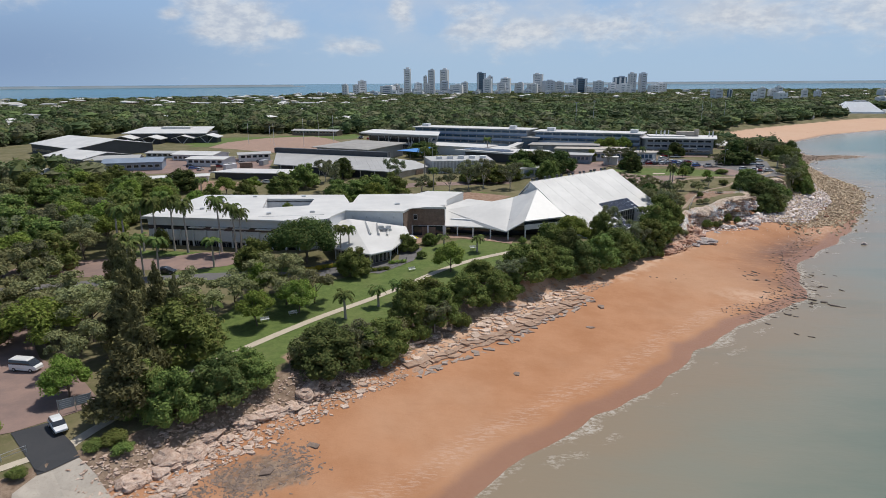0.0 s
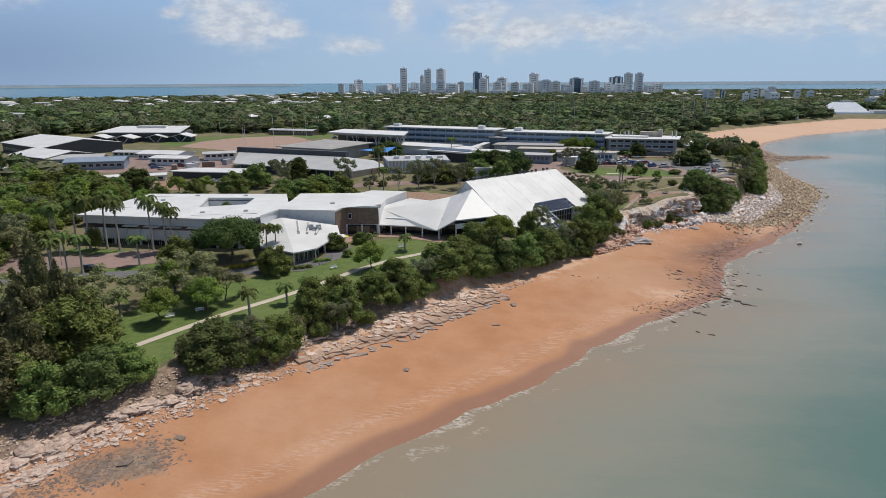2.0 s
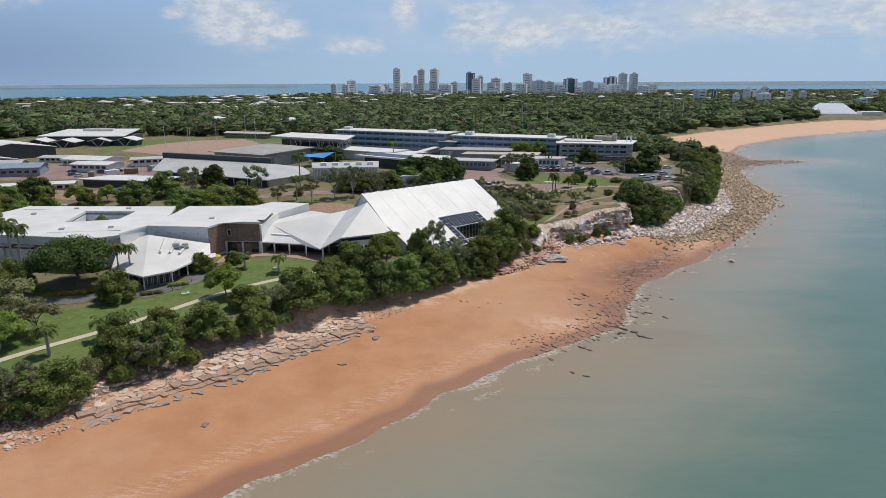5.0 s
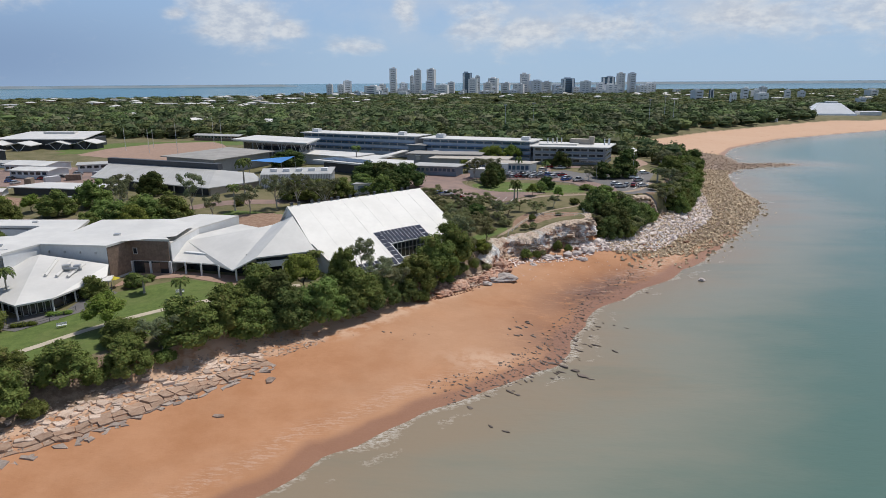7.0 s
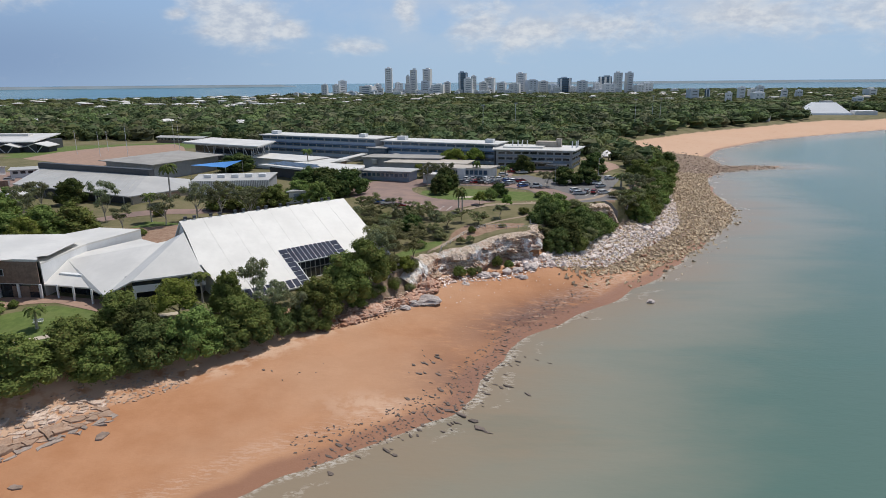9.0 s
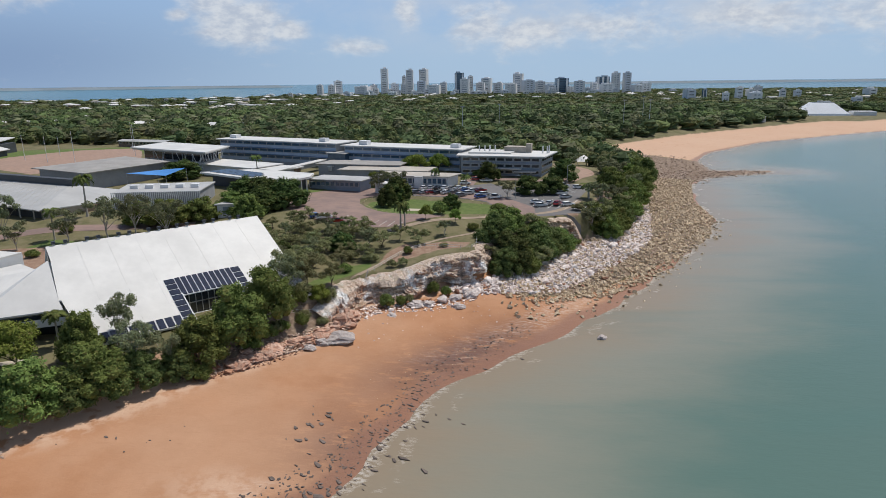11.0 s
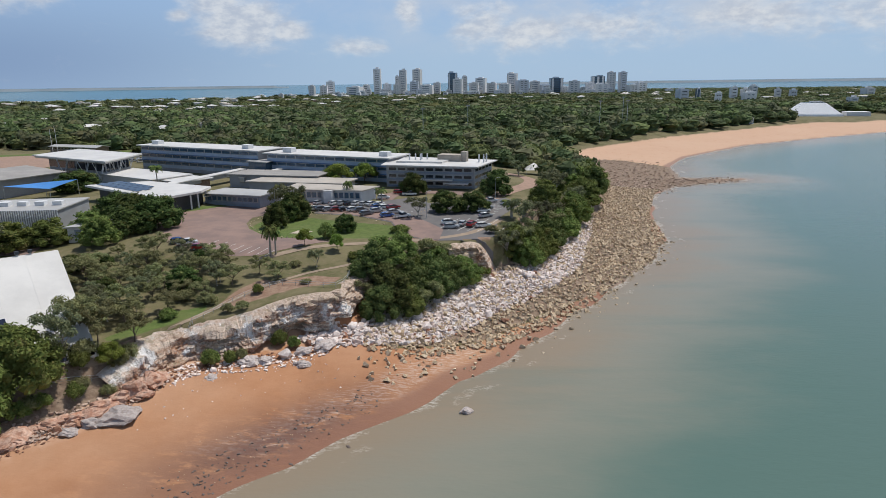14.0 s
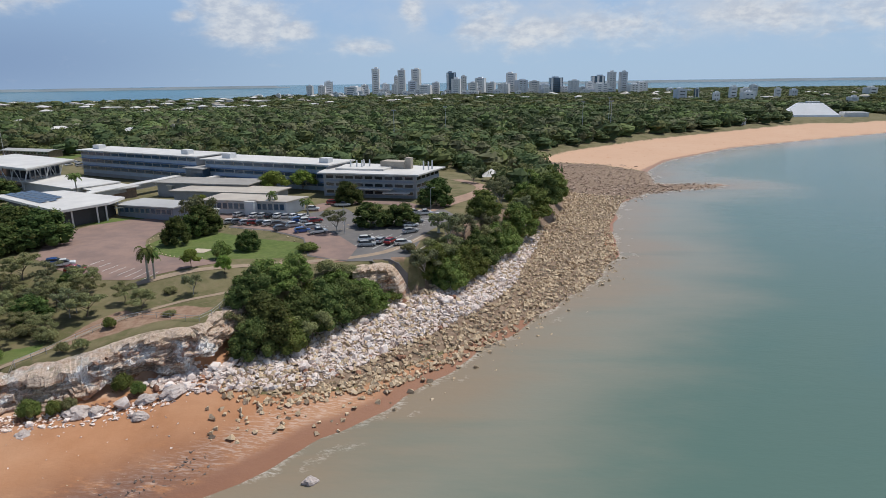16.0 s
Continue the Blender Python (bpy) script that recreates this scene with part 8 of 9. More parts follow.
def shelf(line, lanes, mat, label, group, seed, gap=0.05, lift=0.3, jolt=0.0, skip=0.0):
    """A pavement of broken rock: lanes of slabs along a line, each slab cut from its neighbours by an open joint."""
    r = random.Random(seed)
    pts = curve_line(line, 10)
    run = [0.0]
    for a, b in zip(pts, pts[1:]):
        run.append(run[-1] + math.hypot(b[0] - a[0], b[1] - a[1]))

    def at(d, o):
        d = max(0.0, min(run[-1] - 0.01, d))
        i = max(k for k in range(len(run)) if run[k] <= d)
        i = min(i, len(pts) - 2)
        a, b = pts[i], pts[i + 1]
        l = run[i + 1] - run[i]
        k = (d - run[i]) / l
        o += 0.9 * noise.noise(Vector((d * 0.22, 3.3, seed))) + 0.3 * noise.noise(Vector((d * 0.9, 1.3, seed)))
        return a[0] + (b[0] - a[0]) * k + (b[1] - a[1]) / l * o, a[1] + (b[1] - a[1]) * k - (b[0] - a[0]) / l * o

    for lane, (o0, o1, lo, hi) in enumerate(lanes):
        d, nxt = r.uniform(0, 1), (0, 0, 0)
        while d < run[-1] - 1:
            w = lo + (hi - lo) * r.random() ** 1.6
            sk = nxt
            nxt = (r.uniform(-0.8, 0.8), r.uniform(-0.45, 0.45), r.uniform(-0.45, 0.45))
            c = [at(d + gap + sk[0], o0 + gap + sk[1]), at(d + gap, o1 - gap + sk[2]), at(d + w * r.uniform(0.3, 0.7), o1 - gap + r.uniform(-0.3, 0.5)), at(d + w - gap, o1 - gap + nxt[2]), at(d + w - gap + nxt[0], o0 + gap + nxt[1])]
            d += w
            if r.random() < skip:
                continue
            mx, my = sum(p[0] for p in c) / 5, sum(p[1] for p in c) / 5
            dx, dy = r.uniform(-jolt, jolt), r.uniform(-jolt, jolt)
            z = Z(mx, my) + lift * r.uniform(0.2, 1.3)
            ax, ay = r.uniform(-0.07, 0.07) * (1 + 2 * jolt), r.uniform(-0.07, 0.07) * (1 + 2 * jolt)
            q = [(x - mx, y - my) for x, y in c]
            top = [(x * 0.96, y * 0.96, ax * x + ay * y + r.uniform(-0.04, 0.04)) for x, y in q]
            v = [(x, y, h - 0.75) for (x, y), (_, _, h) in zip(q, top)] + [(x, y, h - 0.1) for (x, y), (_, _, h) in zip(q, top)] + top
            f = [(0, 1, 2, 3, 4), (14, 13, 12, 11, 10)]
            for k in (0, 5):
                f += [(k + (i + 1) % 5, k + i, k + 5 + i, k + 5 + (i + 1) % 5) for i in range(5)]
            ob = new("rock_slab", Geo().add(v, f).mesh("rock_slab", mat))
            ob.matrix_basis = pose(mx + dx, my + dy, z, 0, 0, r.uniform(-60, 60) * jolt * 4)
            tagged(ob, label, "rock", group)


shelf(SLAB_LINE, ((-3.6, -1.6, 1.2, 3.6), (-1.5, 0.0, 1.0, 3.2)), ROCK_LEDGE, "brown flat cracked rock shelf on the beach", "beach shelf", 5)
shelf(SLAB_LINE, ((0.1, 1.2, 0.7, 2.6), (1.0, 1.9, 0.6, 2.2)), ROCK_GREY2, "grey-brown broken slab below the rock shelf", "beach slabs", 6, 0.06, 0.16, 0.3, 0.3)
stones("rock_slab", SLABS, [(x, y, sz(0.8, 2.6, 1.5), 0.9, 7, 0.02) for x, y in along(SLAB_LINE, 260, RR, -9.5, -2.8)], "pale red broken rock slab at the top of the beach", "bank slabs")
stones("rock_slab", SLABS, [(x, y, sz(0.7, 2.0, 1.6), 1.0, 9, 0.02) for x, y in along([(-43, 66), (-34, 75.5), (-23, 87), (-12, 100.6)], 150, RR, -2.0, 4.0)], "pale red broken rock slab below the ledge", "ledge slabs")
rubble("rubble", "low dark reef rock breaking through the sand", 51, [(x + RR.normal() * 1.9, y + RR.normal() * 1.3) for x, y in [(-33, 69.5), (-29.5, 73), (-25.5, 73.5), (-22, 78), (-27, 70), (-20, 75), (-35, 65), (-31, 66)] for _ in range(170)], 0.55, ROCK_FLAT, 0.16, -0.1, pts=9)
stones("rock_slab", SLABS_FLAT, [(36, 137, 2.2, 0.8, 6, 0.02), (31, 125, 1.8, 0.7, 6, 0.02), (13, 104, 1.8, 0.6, 6, 0.0), (-19, 80, 2.2, 0.4, 4, 0.0), (-24, 74, 2.6, 0.4, 4, 0.0)], "low dark rock breaking through the sand", "rock flat")


def strips(spots, label, group):
    """Long thin outcrops that all follow the same bedding: x, y, length."""
    r = random.Random(len(spots))
    for x, y, l in spots:
        ob = new("rock_slab", r.choice(SLABS_DARK))
        ob.matrix_basis = pose(x, y, max(0.0, Z(x, y)) + 0.03, r.uniform(-5, 5), r.uniform(-5, 5), -52 + r.uniform(-26, 26)) @ Matrix.Diagonal((l * 0.72, l * r.uniform(0.3, 0.6), l * r.uniform(0.35, 0.7), 1))
        tagged(ob, label, "rock", group)


strips([(x, y, sz(0.7, 2.4, 1.5)) for x, y in along([(70, 133), (79, 138.5), (88, 144), (93.5, 151), (97, 163), (102, 172)], 70, RR, -3.5, 3)], "dark weedy rock strip at the water's edge", "tide rocks")
strips([(86 + RR.normal() * 3.4, 159 + RR.normal() * 4.6, sz(0.7, 2.6, 1.5)) for _ in range(26)] + [(81 + RR.normal() * 3, 148 + RR.normal() * 3, sz(0.6, 1.8)) for _ in range(8)], "dark flat rock strip showing through the sand", "sand rocks")
strips([(71.5, 130, 2.2), (74.6, 124, 1.8), (76.9, 122.5, 2.0), (78.8, 135.5, 2.6), (80, 134.4, 2.0), (91.9, 143.7, 3.0), (92.9, 141.4, 3.2), (94, 140.4, 2.2), (98.6, 155.5, 2.4), (101.7, 152.5, 2.6), (101.4, 165.8, 1.8), (90, 145.6, 3.4), (88, 147, 2.6), (119.5, 189, 1.6), (112, 184.6, 1.2)], "dark rock standing out of the shallow water", "tide rocks")
strips([(60 + RR.normal() * 5, 157 + RR.normal() * 2, sz(0.5, 1.4)) for _ in range(8)] + [(103 + 2.2 * k, 168 - 1.5 * k, 1.2) for k in range(3)], "dark flat rock lying on the sand", "sand rocks")

# joined small stones
rubble("rubble", "tan and pink stones covering the rocky shore", 41, scatter(TALUS_LOW, 9000, RR) + along([(118, 213), (141, 219.5), (158, 236), (180, 265), (196, 287), (209, 315)], 260, RR, -2, 7, 1.6), 1.0, ROCK_TAN, 0.72, 0.2, pts=8)
rubble("rubble", "white and pink broken stones below the cliff", 42, scatter(TALUS_TOP, 6200, RR), 1.0, ROCK_PINK, 0.7, 0.2, pts=10)
rubble("rubble", "pink broken stone on the foreshore bank", 43, along(SLAB_LINE + [(44, 152)], 1500, RR, -10.5, -1.0), 0.55, ROCK_SLAB, 0.4)
rubble("rubble", "pink broken stone below the ledge", 44, along([(-44, 66), (-34, 76), (-24, 87), (-8, 104)], 2600, RR, -6.5, 4.0), 0.5, ROCK_CRUST, 0.45)
rubble("rubble", "rust and white stones along the cliff foot", 45, along([(60, 176), (72, 185), (79, 194), (84, 206), (89, 211.5), (98, 213.5), (110, 219)], 1100, RR, -1.5, 2.4), 0.5, ROCK_RED, 0.6)
rubble("rubble", "white and rust stones on the crumbling bank", 52, along([(62, 178), (72.5, 186), (77.5, 190.6), (81.5, 196), (85, 205)], 700, RR, -4.4, 1.4), 0.7, ROCK_CRUST, 0.7, 0.25, pts=9)
rubble("rubble", "pale stones scattered on the sand", 46, along([(82, 198), (98, 206), (116, 214)], 70, RR, -3.0, 9, 1.6), 0.28, ROCK_PINK, 0.6)
rubble("rubble", "stones of the low rock point", 47, along([(203, 402), (214, 420), (240, 432), (290, 445)], 900, RR, -10, 14) + along([(212, 530), (206, 450), (204, 404)], 1500, RR, -62, 0, 0.6), 1.3, ROCK_SLAB, 0.35, pts=7)
rubble("rubble", "shells and pebbles at the tide line", 48, along([(95, 170), (112, 188), (132, 208), (146, 221)], 260, RR, -13, -1), 0.17, ROCK_TAN, 0.5)
rubble("rubble", "dark weedy stones at the water's edge", 49, along([(66, 134), (80, 143), (91, 153), (96, 166), (104, 178)], 700, RR, -4.5, 3.5) + along([(100, 172), (114, 187), (126, 200)], 260, RR, -9, -2), 0.5, ROCK_DARK, 0.4, 0.0, pts=7)
rubble("rubble", "white and pink stones at the foot of the cliff", 50, along([(84, 206), (87, 211), (94, 212.5), (101, 214), (110, 219)], 420, RR, -0.6, 3.8), 0.55, ROCK_PINK, 0.6, 0.1, pts=9)

# ---- vehicles ----
def loft(sections):
    """A closed skin through cross-sections along x: (x, half width, z low, z high, tuck of the top)."""
    v, f = [], []
    for x, w, z0, z1, k in sections:
        v += [(x, -w * 0.94, z0), (x, -w, (z0 + z1) * 0.5), (x, -w * k, z1), (x, w * k, z1), (x, w, (z0 + z1) * 0.5), (x, w * 0.94, z0)]
    n = len(sections)
    for i in range(n - 1):
        for j in range(6):
            a, b = i * 6 + j, i * 6 + (j + 1) % 6
            f.append((a, b, b + 6, a + 6))
    f += [tuple(range(5, -1, -1)), tuple(range((n - 1) * 6, n * 6))]
    f = [q[::-1] for q in f]
    return Geo().add(v, f)


def make_car(style, colour):
    """A car at the origin, nose towards +x."""
    names = {"hatch": "hatchback", "suv": "car", "van": "minibus", "ute": "pickup"}
    words = {"hatch": "hatchback parked on asphalt", "suv": "family car parked on asphalt", "van": "minibus with dark windows parked", "ute": "pickup with an open tray parked"}
    t = thing(names[style], (0, 0, 0), colour + " " + words[style], "car" if style != "van" else "minibus", "parked cars")
    p = CAR_PAINTS[colour]
    if style == "van":
        L, W, body = 5.2, 0.95, [(-2.6, 0.88, 0.35, 1.15, 1.0), (-2.5, 0.95, 0.28, 1.25, 1.0), (1.7, 0.95, 0.28, 1.25, 1.0), (2.35, 0.92, 0.3, 1.1, 0.95), (2.6, 0.85, 0.4, 0.85, 0.95)]
        cab = [(-2.55, 0.90, 1.24, 1.95, 0.9), (-2.3, 0.93, 1.24, 2.0, 0.88), (1.2, 0.93, 1.24, 2.0, 0.88), (2.2, 0.9, 1.1, 1.15, 0.95)]
        roof = [(-2.45, 0.82, 1.99, 2.08, 0.9), (-2.2, 0.84, 2.0, 2.2, 0.86), (0.9, 0.84, 2.0, 2.2, 0.86), (1.25, 0.82, 1.99, 2.06, 0.9)]
    elif style == "ute":
        L, W, body = 5.2, 0.93, [(-2.6, 0.9, 0.5, 1.0, 1.0), (-0.5, 0.93, 0.4, 1.02, 1.0), (1.3, 0.93, 0.4, 1.02, 0.96), (2.3, 0.9, 0.42, 0.98, 0.93), (2.6, 0.82, 0.5, 0.8, 0.95)]
        cab = [(-0.6, 0.86, 1.0, 1.5, 0.86), (-0.4, 0.88, 1.0, 1.7, 0.84), (0.7, 0.88, 1.0, 1.7, 0.84), (1.4, 0.86, 1.0, 1.04, 0.95)]
        roof = [(-0.5, 0.72, 1.69, 1.74, 0.9), (0.65, 0.72, 1.69, 1.76, 0.9), (0.8, 0.7, 1.67, 1.7, 0.9)]
    else:
        h = 0.12 if style == "suv" else 0.0
        L, W = 4.4, 0.9
        body = [(-2.2, 0.82, 0.42, 0.85 + h, 0.95), (-2.05, 0.89, 0.28 + h, 0.95 + h, 0.95), (-0.8, 0.9, 0.26 + h, 0.95 + h, 0.97), (0.9, 0.9, 0.26 + h, 0.93 + h, 0.95), (1.85, 0.86, 0.3 + h, 0.82 + h, 0.9), (2.2, 0.75, 0.4 + h, 0.65 + h, 0.92)]
        cab = [(-2.05, 0.82, 0.94 + h, 0.98 + h, 0.95), (-1.6, 0.84, 0.94 + h, 1.38 + h, 0.82), (-0.6, 0.85, 0.94 + h, 1.46 + h, 0.80), (0.25, 0.85, 0.93 + h, 1.42 + h, 0.80), (1.15, 0.82, 0.9 + h, 0.94 + h, 0.94)]
        roof = [(-1.7, 0.64, 1.36 + h, 1.42 + h, 0.9), (-0.6, 0.66, 1.43 + h, 1.51 + h, 0.9), (0.2, 0.64, 1.4 + h, 1.47 + h, 0.9), (0.4, 0.6, 1.32 + h, 1.36 + h, 0.9)]
    part("body", loft(body), p, t, smooth=False)
    part("cabin_glass", loft(cab), GLASS, t, "dark tinted windows")
    part("roof", loft(roof), p, t)
    if style == "ute":
        part("tray", Geo().box((-1.6, 0, 0.95), (1.9, 1.7, 0.12)), DARK_WALL, t)
    for x in (-L * 0.31, L * 0.30):
        for y in (-W + 0.08, W - 0.08):
            w = part("wheel", Geo().bar((x, y - 0.11, 0.33), (x, y + 0.11, 0.33), 0.33, 0.33, 12), RUBBER, t)
            s = 1 if y > 0 else -1
            part("rim", Geo().bar((x, y + s * 0.09, 0.33), (x, y + s * 0.13, 0.33), 0.21, 0.19, 10), ALLOY, w)
    for y in (-W * 0.68, W * 0.68):
        part("headlight", Geo().box((L / 2 - 0.17, y, 0.66), (0.26, 0.3, 0.14)), LAMP_CLEAR, t)
        part("tail_light", Geo().box((-L / 2 + 0.06, y, 0.72), (0.12, 0.24, 0.2)), LAMP_RED, t)
    return t


CARS = {(s, c): make_car(s, c) for s, c in (("suv", "white"), ("van", "white"), ("hatch", "white"), ("hatch", "silver"), ("suv", "grey"), ("hatch", "black"), ("suv", "red"), ("hatch", "blue"), ("ute", "white"), ("suv", "silver"), ("ute", "grey"), ("suv", "black"))}


def park(style, colour, x, y, turn, lift=0.08):
    return copy_thing(CARS[(style, colour)], pose(x, y, Z(x, y) + lift, 0, 0, turn))


park("suv", "white", -54.9, 79.7, -47, 0.12)
park("van", "white", -71.4, 98.4, -9)
park("suv", "black", -67.8, 147.2, -10)
for i, (x, y) in enumerate(((-85.4, 237), (-80, 237.4), (-56.1, 222.5), (-53.0, 225), (-47, 222), (-50, 219))):
    park(*(("suv", "white"), ("hatch", "white"), ("hatch", "black"), ("suv", "grey"), ("ute", "white"), ("suv", "white"))[i], x, y, (10, 8, 70, 66, 20, 64)[i])
KINDS = (("hatch", "white"), ("suv", "grey"), ("hatch", "silver"), ("suv", "white"), ("hatch", "black"), ("ute", "white"), ("suv", "silver"), ("suv", "white"), ("suv", "red"), ("hatch", "white"), ("hatch", "blue"))
for i, (x, y) in enumerate(((90.5, 318.4 - 4), (96, 313), (98.7, 312.2), (101.3, 311.5), (103.9, 310.8), (106.5, 310), (109.1, 309.2), (111.7, 308.4))):
    park(*KINDS[(2, 0, 6, 4, 3, 2, 7, 9)[i]], x, y, 62 + 3 * (i % 3))
for i, (x, y) in enumerate(((91.1, 305.3), (93.7, 304.2), (96.4, 303), (99.1, 301.9), (101.8, 300.8), (104.5, 299.4), (107.2, 298.2), (112.3, 295.6), (109.6, 292.2), (116.2, 288.9), (117.8, 293.6), (120.8, 287.3))):
    park(*KINDS[(0, 1, 2, 8, 4, 3, 1, 6, 1, 10, 2, 5)[i]], x, y, 24 + 5 * (i % 3))
for i, (x, y) in enumerate(((111.8, 303.5), (114.4, 302.4), (117, 301.6))):
    park(*KINDS[(10, 9, 8)[i]], x, y, 30)
for i, (x, y) in enumerate(((134.6, 281.2), (135.2, 277.4), (138.6, 280.4), (141.0, 279.4), (144.2, 278.2), (144.9, 312.3), (148.1, 310.7), (153.3, 306.6), (146.3, 299.4), (145.1, 294.9), (145.4, 288.4), (116.5, 331.3), (120.4, 327.8), (111.8, 321.5))):
    park(*KINDS[(3, 2, 2, 8, 0, 3, 5, 0, 6, 9, 2, 8, 5, 7)[i]], x, y, (12, 10, 66, 64, 14, 20, 18, 10, 20, 16, 30, 15, 5, 4)[i])
for i, (x, y) in enumerate(((65.0, 262.6), (67.6, 261.2), (71.9, 258.6))):
    park(*(("suv", "black"), ("ute", "white"), ("suv", "red"))[i] if i != 0 else ("hatch", "blue"), x, y, (28, 28, 12)[i])
RC = random.Random(17)
for k in range(26):
    x, y = -60 + 7 * (k % 13) + RC.uniform(-1, 1), 462 - 4.2 * (k % 13) + 8 * (k // 13)
    park(*RC.choice(KINDS), x, y, 60 + RC.uniform(-6, 6))
for x, y, a in ((-112, 322, 12), (-107, 318, 15), (-126, 312, 80), (-96, 330, 35), (-118, 328, 70), (-74, 262, 8), (-70, 261, 8), (-78, 263, 6), (-111.9, 312.3, 10), (-121.7, 317.0 - 12, 30), (-116.5, 300.5, 80), (-104, 326, 40)):
    park(*RC.choice(KINDS), x, y, a)
retire(list(CARS.values()))
bays = thing("bay_lines", (0, 0, 0), "painted white parking bay lines", "markings", kind="structure")
for x0, y0, dx, dy, n, ang, ln in ((89.5, 311.5, 2.62, -0.8, 10, 63, 5), (90, 307.6, 2.68, -1.15, 12, 25, 4.6), (131.5, 276, 2.7, -0.55, 7, 60, 4.8), (133, 284, 2.7, -0.6, 6, 62, 4.8), (143, 289, 0.9, 2.6, 8, 12, 4.8), (82, 262, -2.5, -1.0, 0, 60, 4.5), (72.5, 262, 2.5, -1.4, 8, 66, 4.5)):
    for k in range(n):
        x, y = x0 + dx * k, y0 + dy * k
        c, s = math.cos(radians(ang)), math.sin(radians(ang))
        q = [(x, y), (x + c * ln, y + s * ln)]
        hs = [Z(*p) + 0.1 for p in q]
        w = (-s * 0.07, c * 0.07)
        g = Geo().add([(q[0][0] - w[0], q[0][1] - w[1], hs[0]), (q[1][0] - w[0], q[1][1] - w[1], hs[1]), (q[1][0] + w[0], q[1][1] + w[1], hs[1]), (q[0][0] + w[0], q[0][1] + w[1], hs[0])], [(0, 1, 2, 3)])
        part("line", g, LINE_PAINT, bays)
KERB = [hull_mesh("kerb_stone", 500 + i, 12, 1, 1, 0.8, ROCK_TAN) for i in range(3)]
ring = curve_line([(104, 263), (97, 266.2), (90, 268.8), (83.5, 273.8), (79, 279.6), (76, 287), (78, 297), (88, 298), (98, 296), (112, 286), (121.5, 269), (114, 265)], 9)
stones("kerb_stone", KERB, [(x, y, 0.55, 0.8, 10, 0.2) for x, y in ring[::2]], "pale stone edging the grass island", "edging stones", "stone")
stones("kerb_stone", KERB, [(x, y, 0.5, 0.8, 10, 0.2) for x, y in curve_line([(124, 290), (129, 294), (136, 293), (146, 297), (143, 302), (132, 303), (126, 297)], 4)], "pale stone edging a planted island", "edging stones", "stone")

# ---- small things on the foreshore ----
def notice_board(x, y, turn):
    t = thing("notice_board", (x, y, Z(x, y)), "grey two-panel notice board on posts by the ramp", "sign", turn=turn)
    for k in (-2.2, 0.0, 2.2):
        part("post", Geo().box((k, 0, -0.3), (0.12, 0.12, 2.8)), STEEL, t)
    for k in (-1.1, 1.1):
        part("panel", Geo().box((k, -0.09, 0.9), (2.0, 0.05, 1.5)), GREY_WALL, t)
        for r in range(4):
            part("writing_bar", Geo().box((k - 0.1, -0.125, 1.1 + 0.3 * r), (1.5 - 0.2 * (r % 2), 0.012, 0.09)), WHITE_WALL, t)


notice_board(-55.4, 85.0, 35)


def bench(x, y, turn):
    t = thing("bench", (x, y, Z(x, y)), "pale slatted park bench on the lawn", "bench", "park benches", turn)
    for k in range(4):
        part("slat", Geo().box((0, -0.22 + 0.14 * k, 0.44), (1.8, 0.11, 0.04)), WHITE_WALL, t)
    for k in range(3):
        part("back_slat", Geo().box((0, 0.30, 0.56 + 0.13 * k), (1.8, 0.04, 0.1)), WHITE_WALL, t)
    for s in (-0.7, 0.7):
        part("leg", Geo().box((s, -0.15, -0.1), (0.06, 0.06, 0.54)), STEEL, t)
        part("leg", Geo().box((s, 0.25, -0.1), (0.06, 0.06, 1.0)), STEEL, t)


for x, y, a in ((-36, 118, 30), (-31, 121, 30), (-8, 150, 30), (8, 168, 20)):
    bench(x, y, a)


def rail_fence(name, line, label, h=1.1, step=2.4, mat=None):
    """Posts with two rails along a line."""
    pts = curve_line(line, 6)
    t = thing(name, (0, 0, 0), label, "fence")
    d, out = 0.0, [pts[0]]
    for a, b in zip(pts, pts[1:]):
        d += math.hypot(b[0] - a[0], b[1] - a[1])
        if d >= step:
            out.append(b)
            d = 0.0
    zs = lie(np.array([p[0] for p in out]), np.array([p[1] for p in out]))[0]
    for (x, y), z in zip(out, zs):
        part("post", Geo().bar((x, y, z - 0.3), (x, y, z + h), 0.06, 0.05, 6), mat or STEEL, t)
    for (a, za), (b, zb) in zip(zip(out, zs), list(zip(out, zs))[1:]):
        for k in (0.5, 0.95):
            part("rail", Geo().bar((*a, za + h * k), (*b, zb + h * k), 0.035, 0.035, 5), mat or STEEL, t)


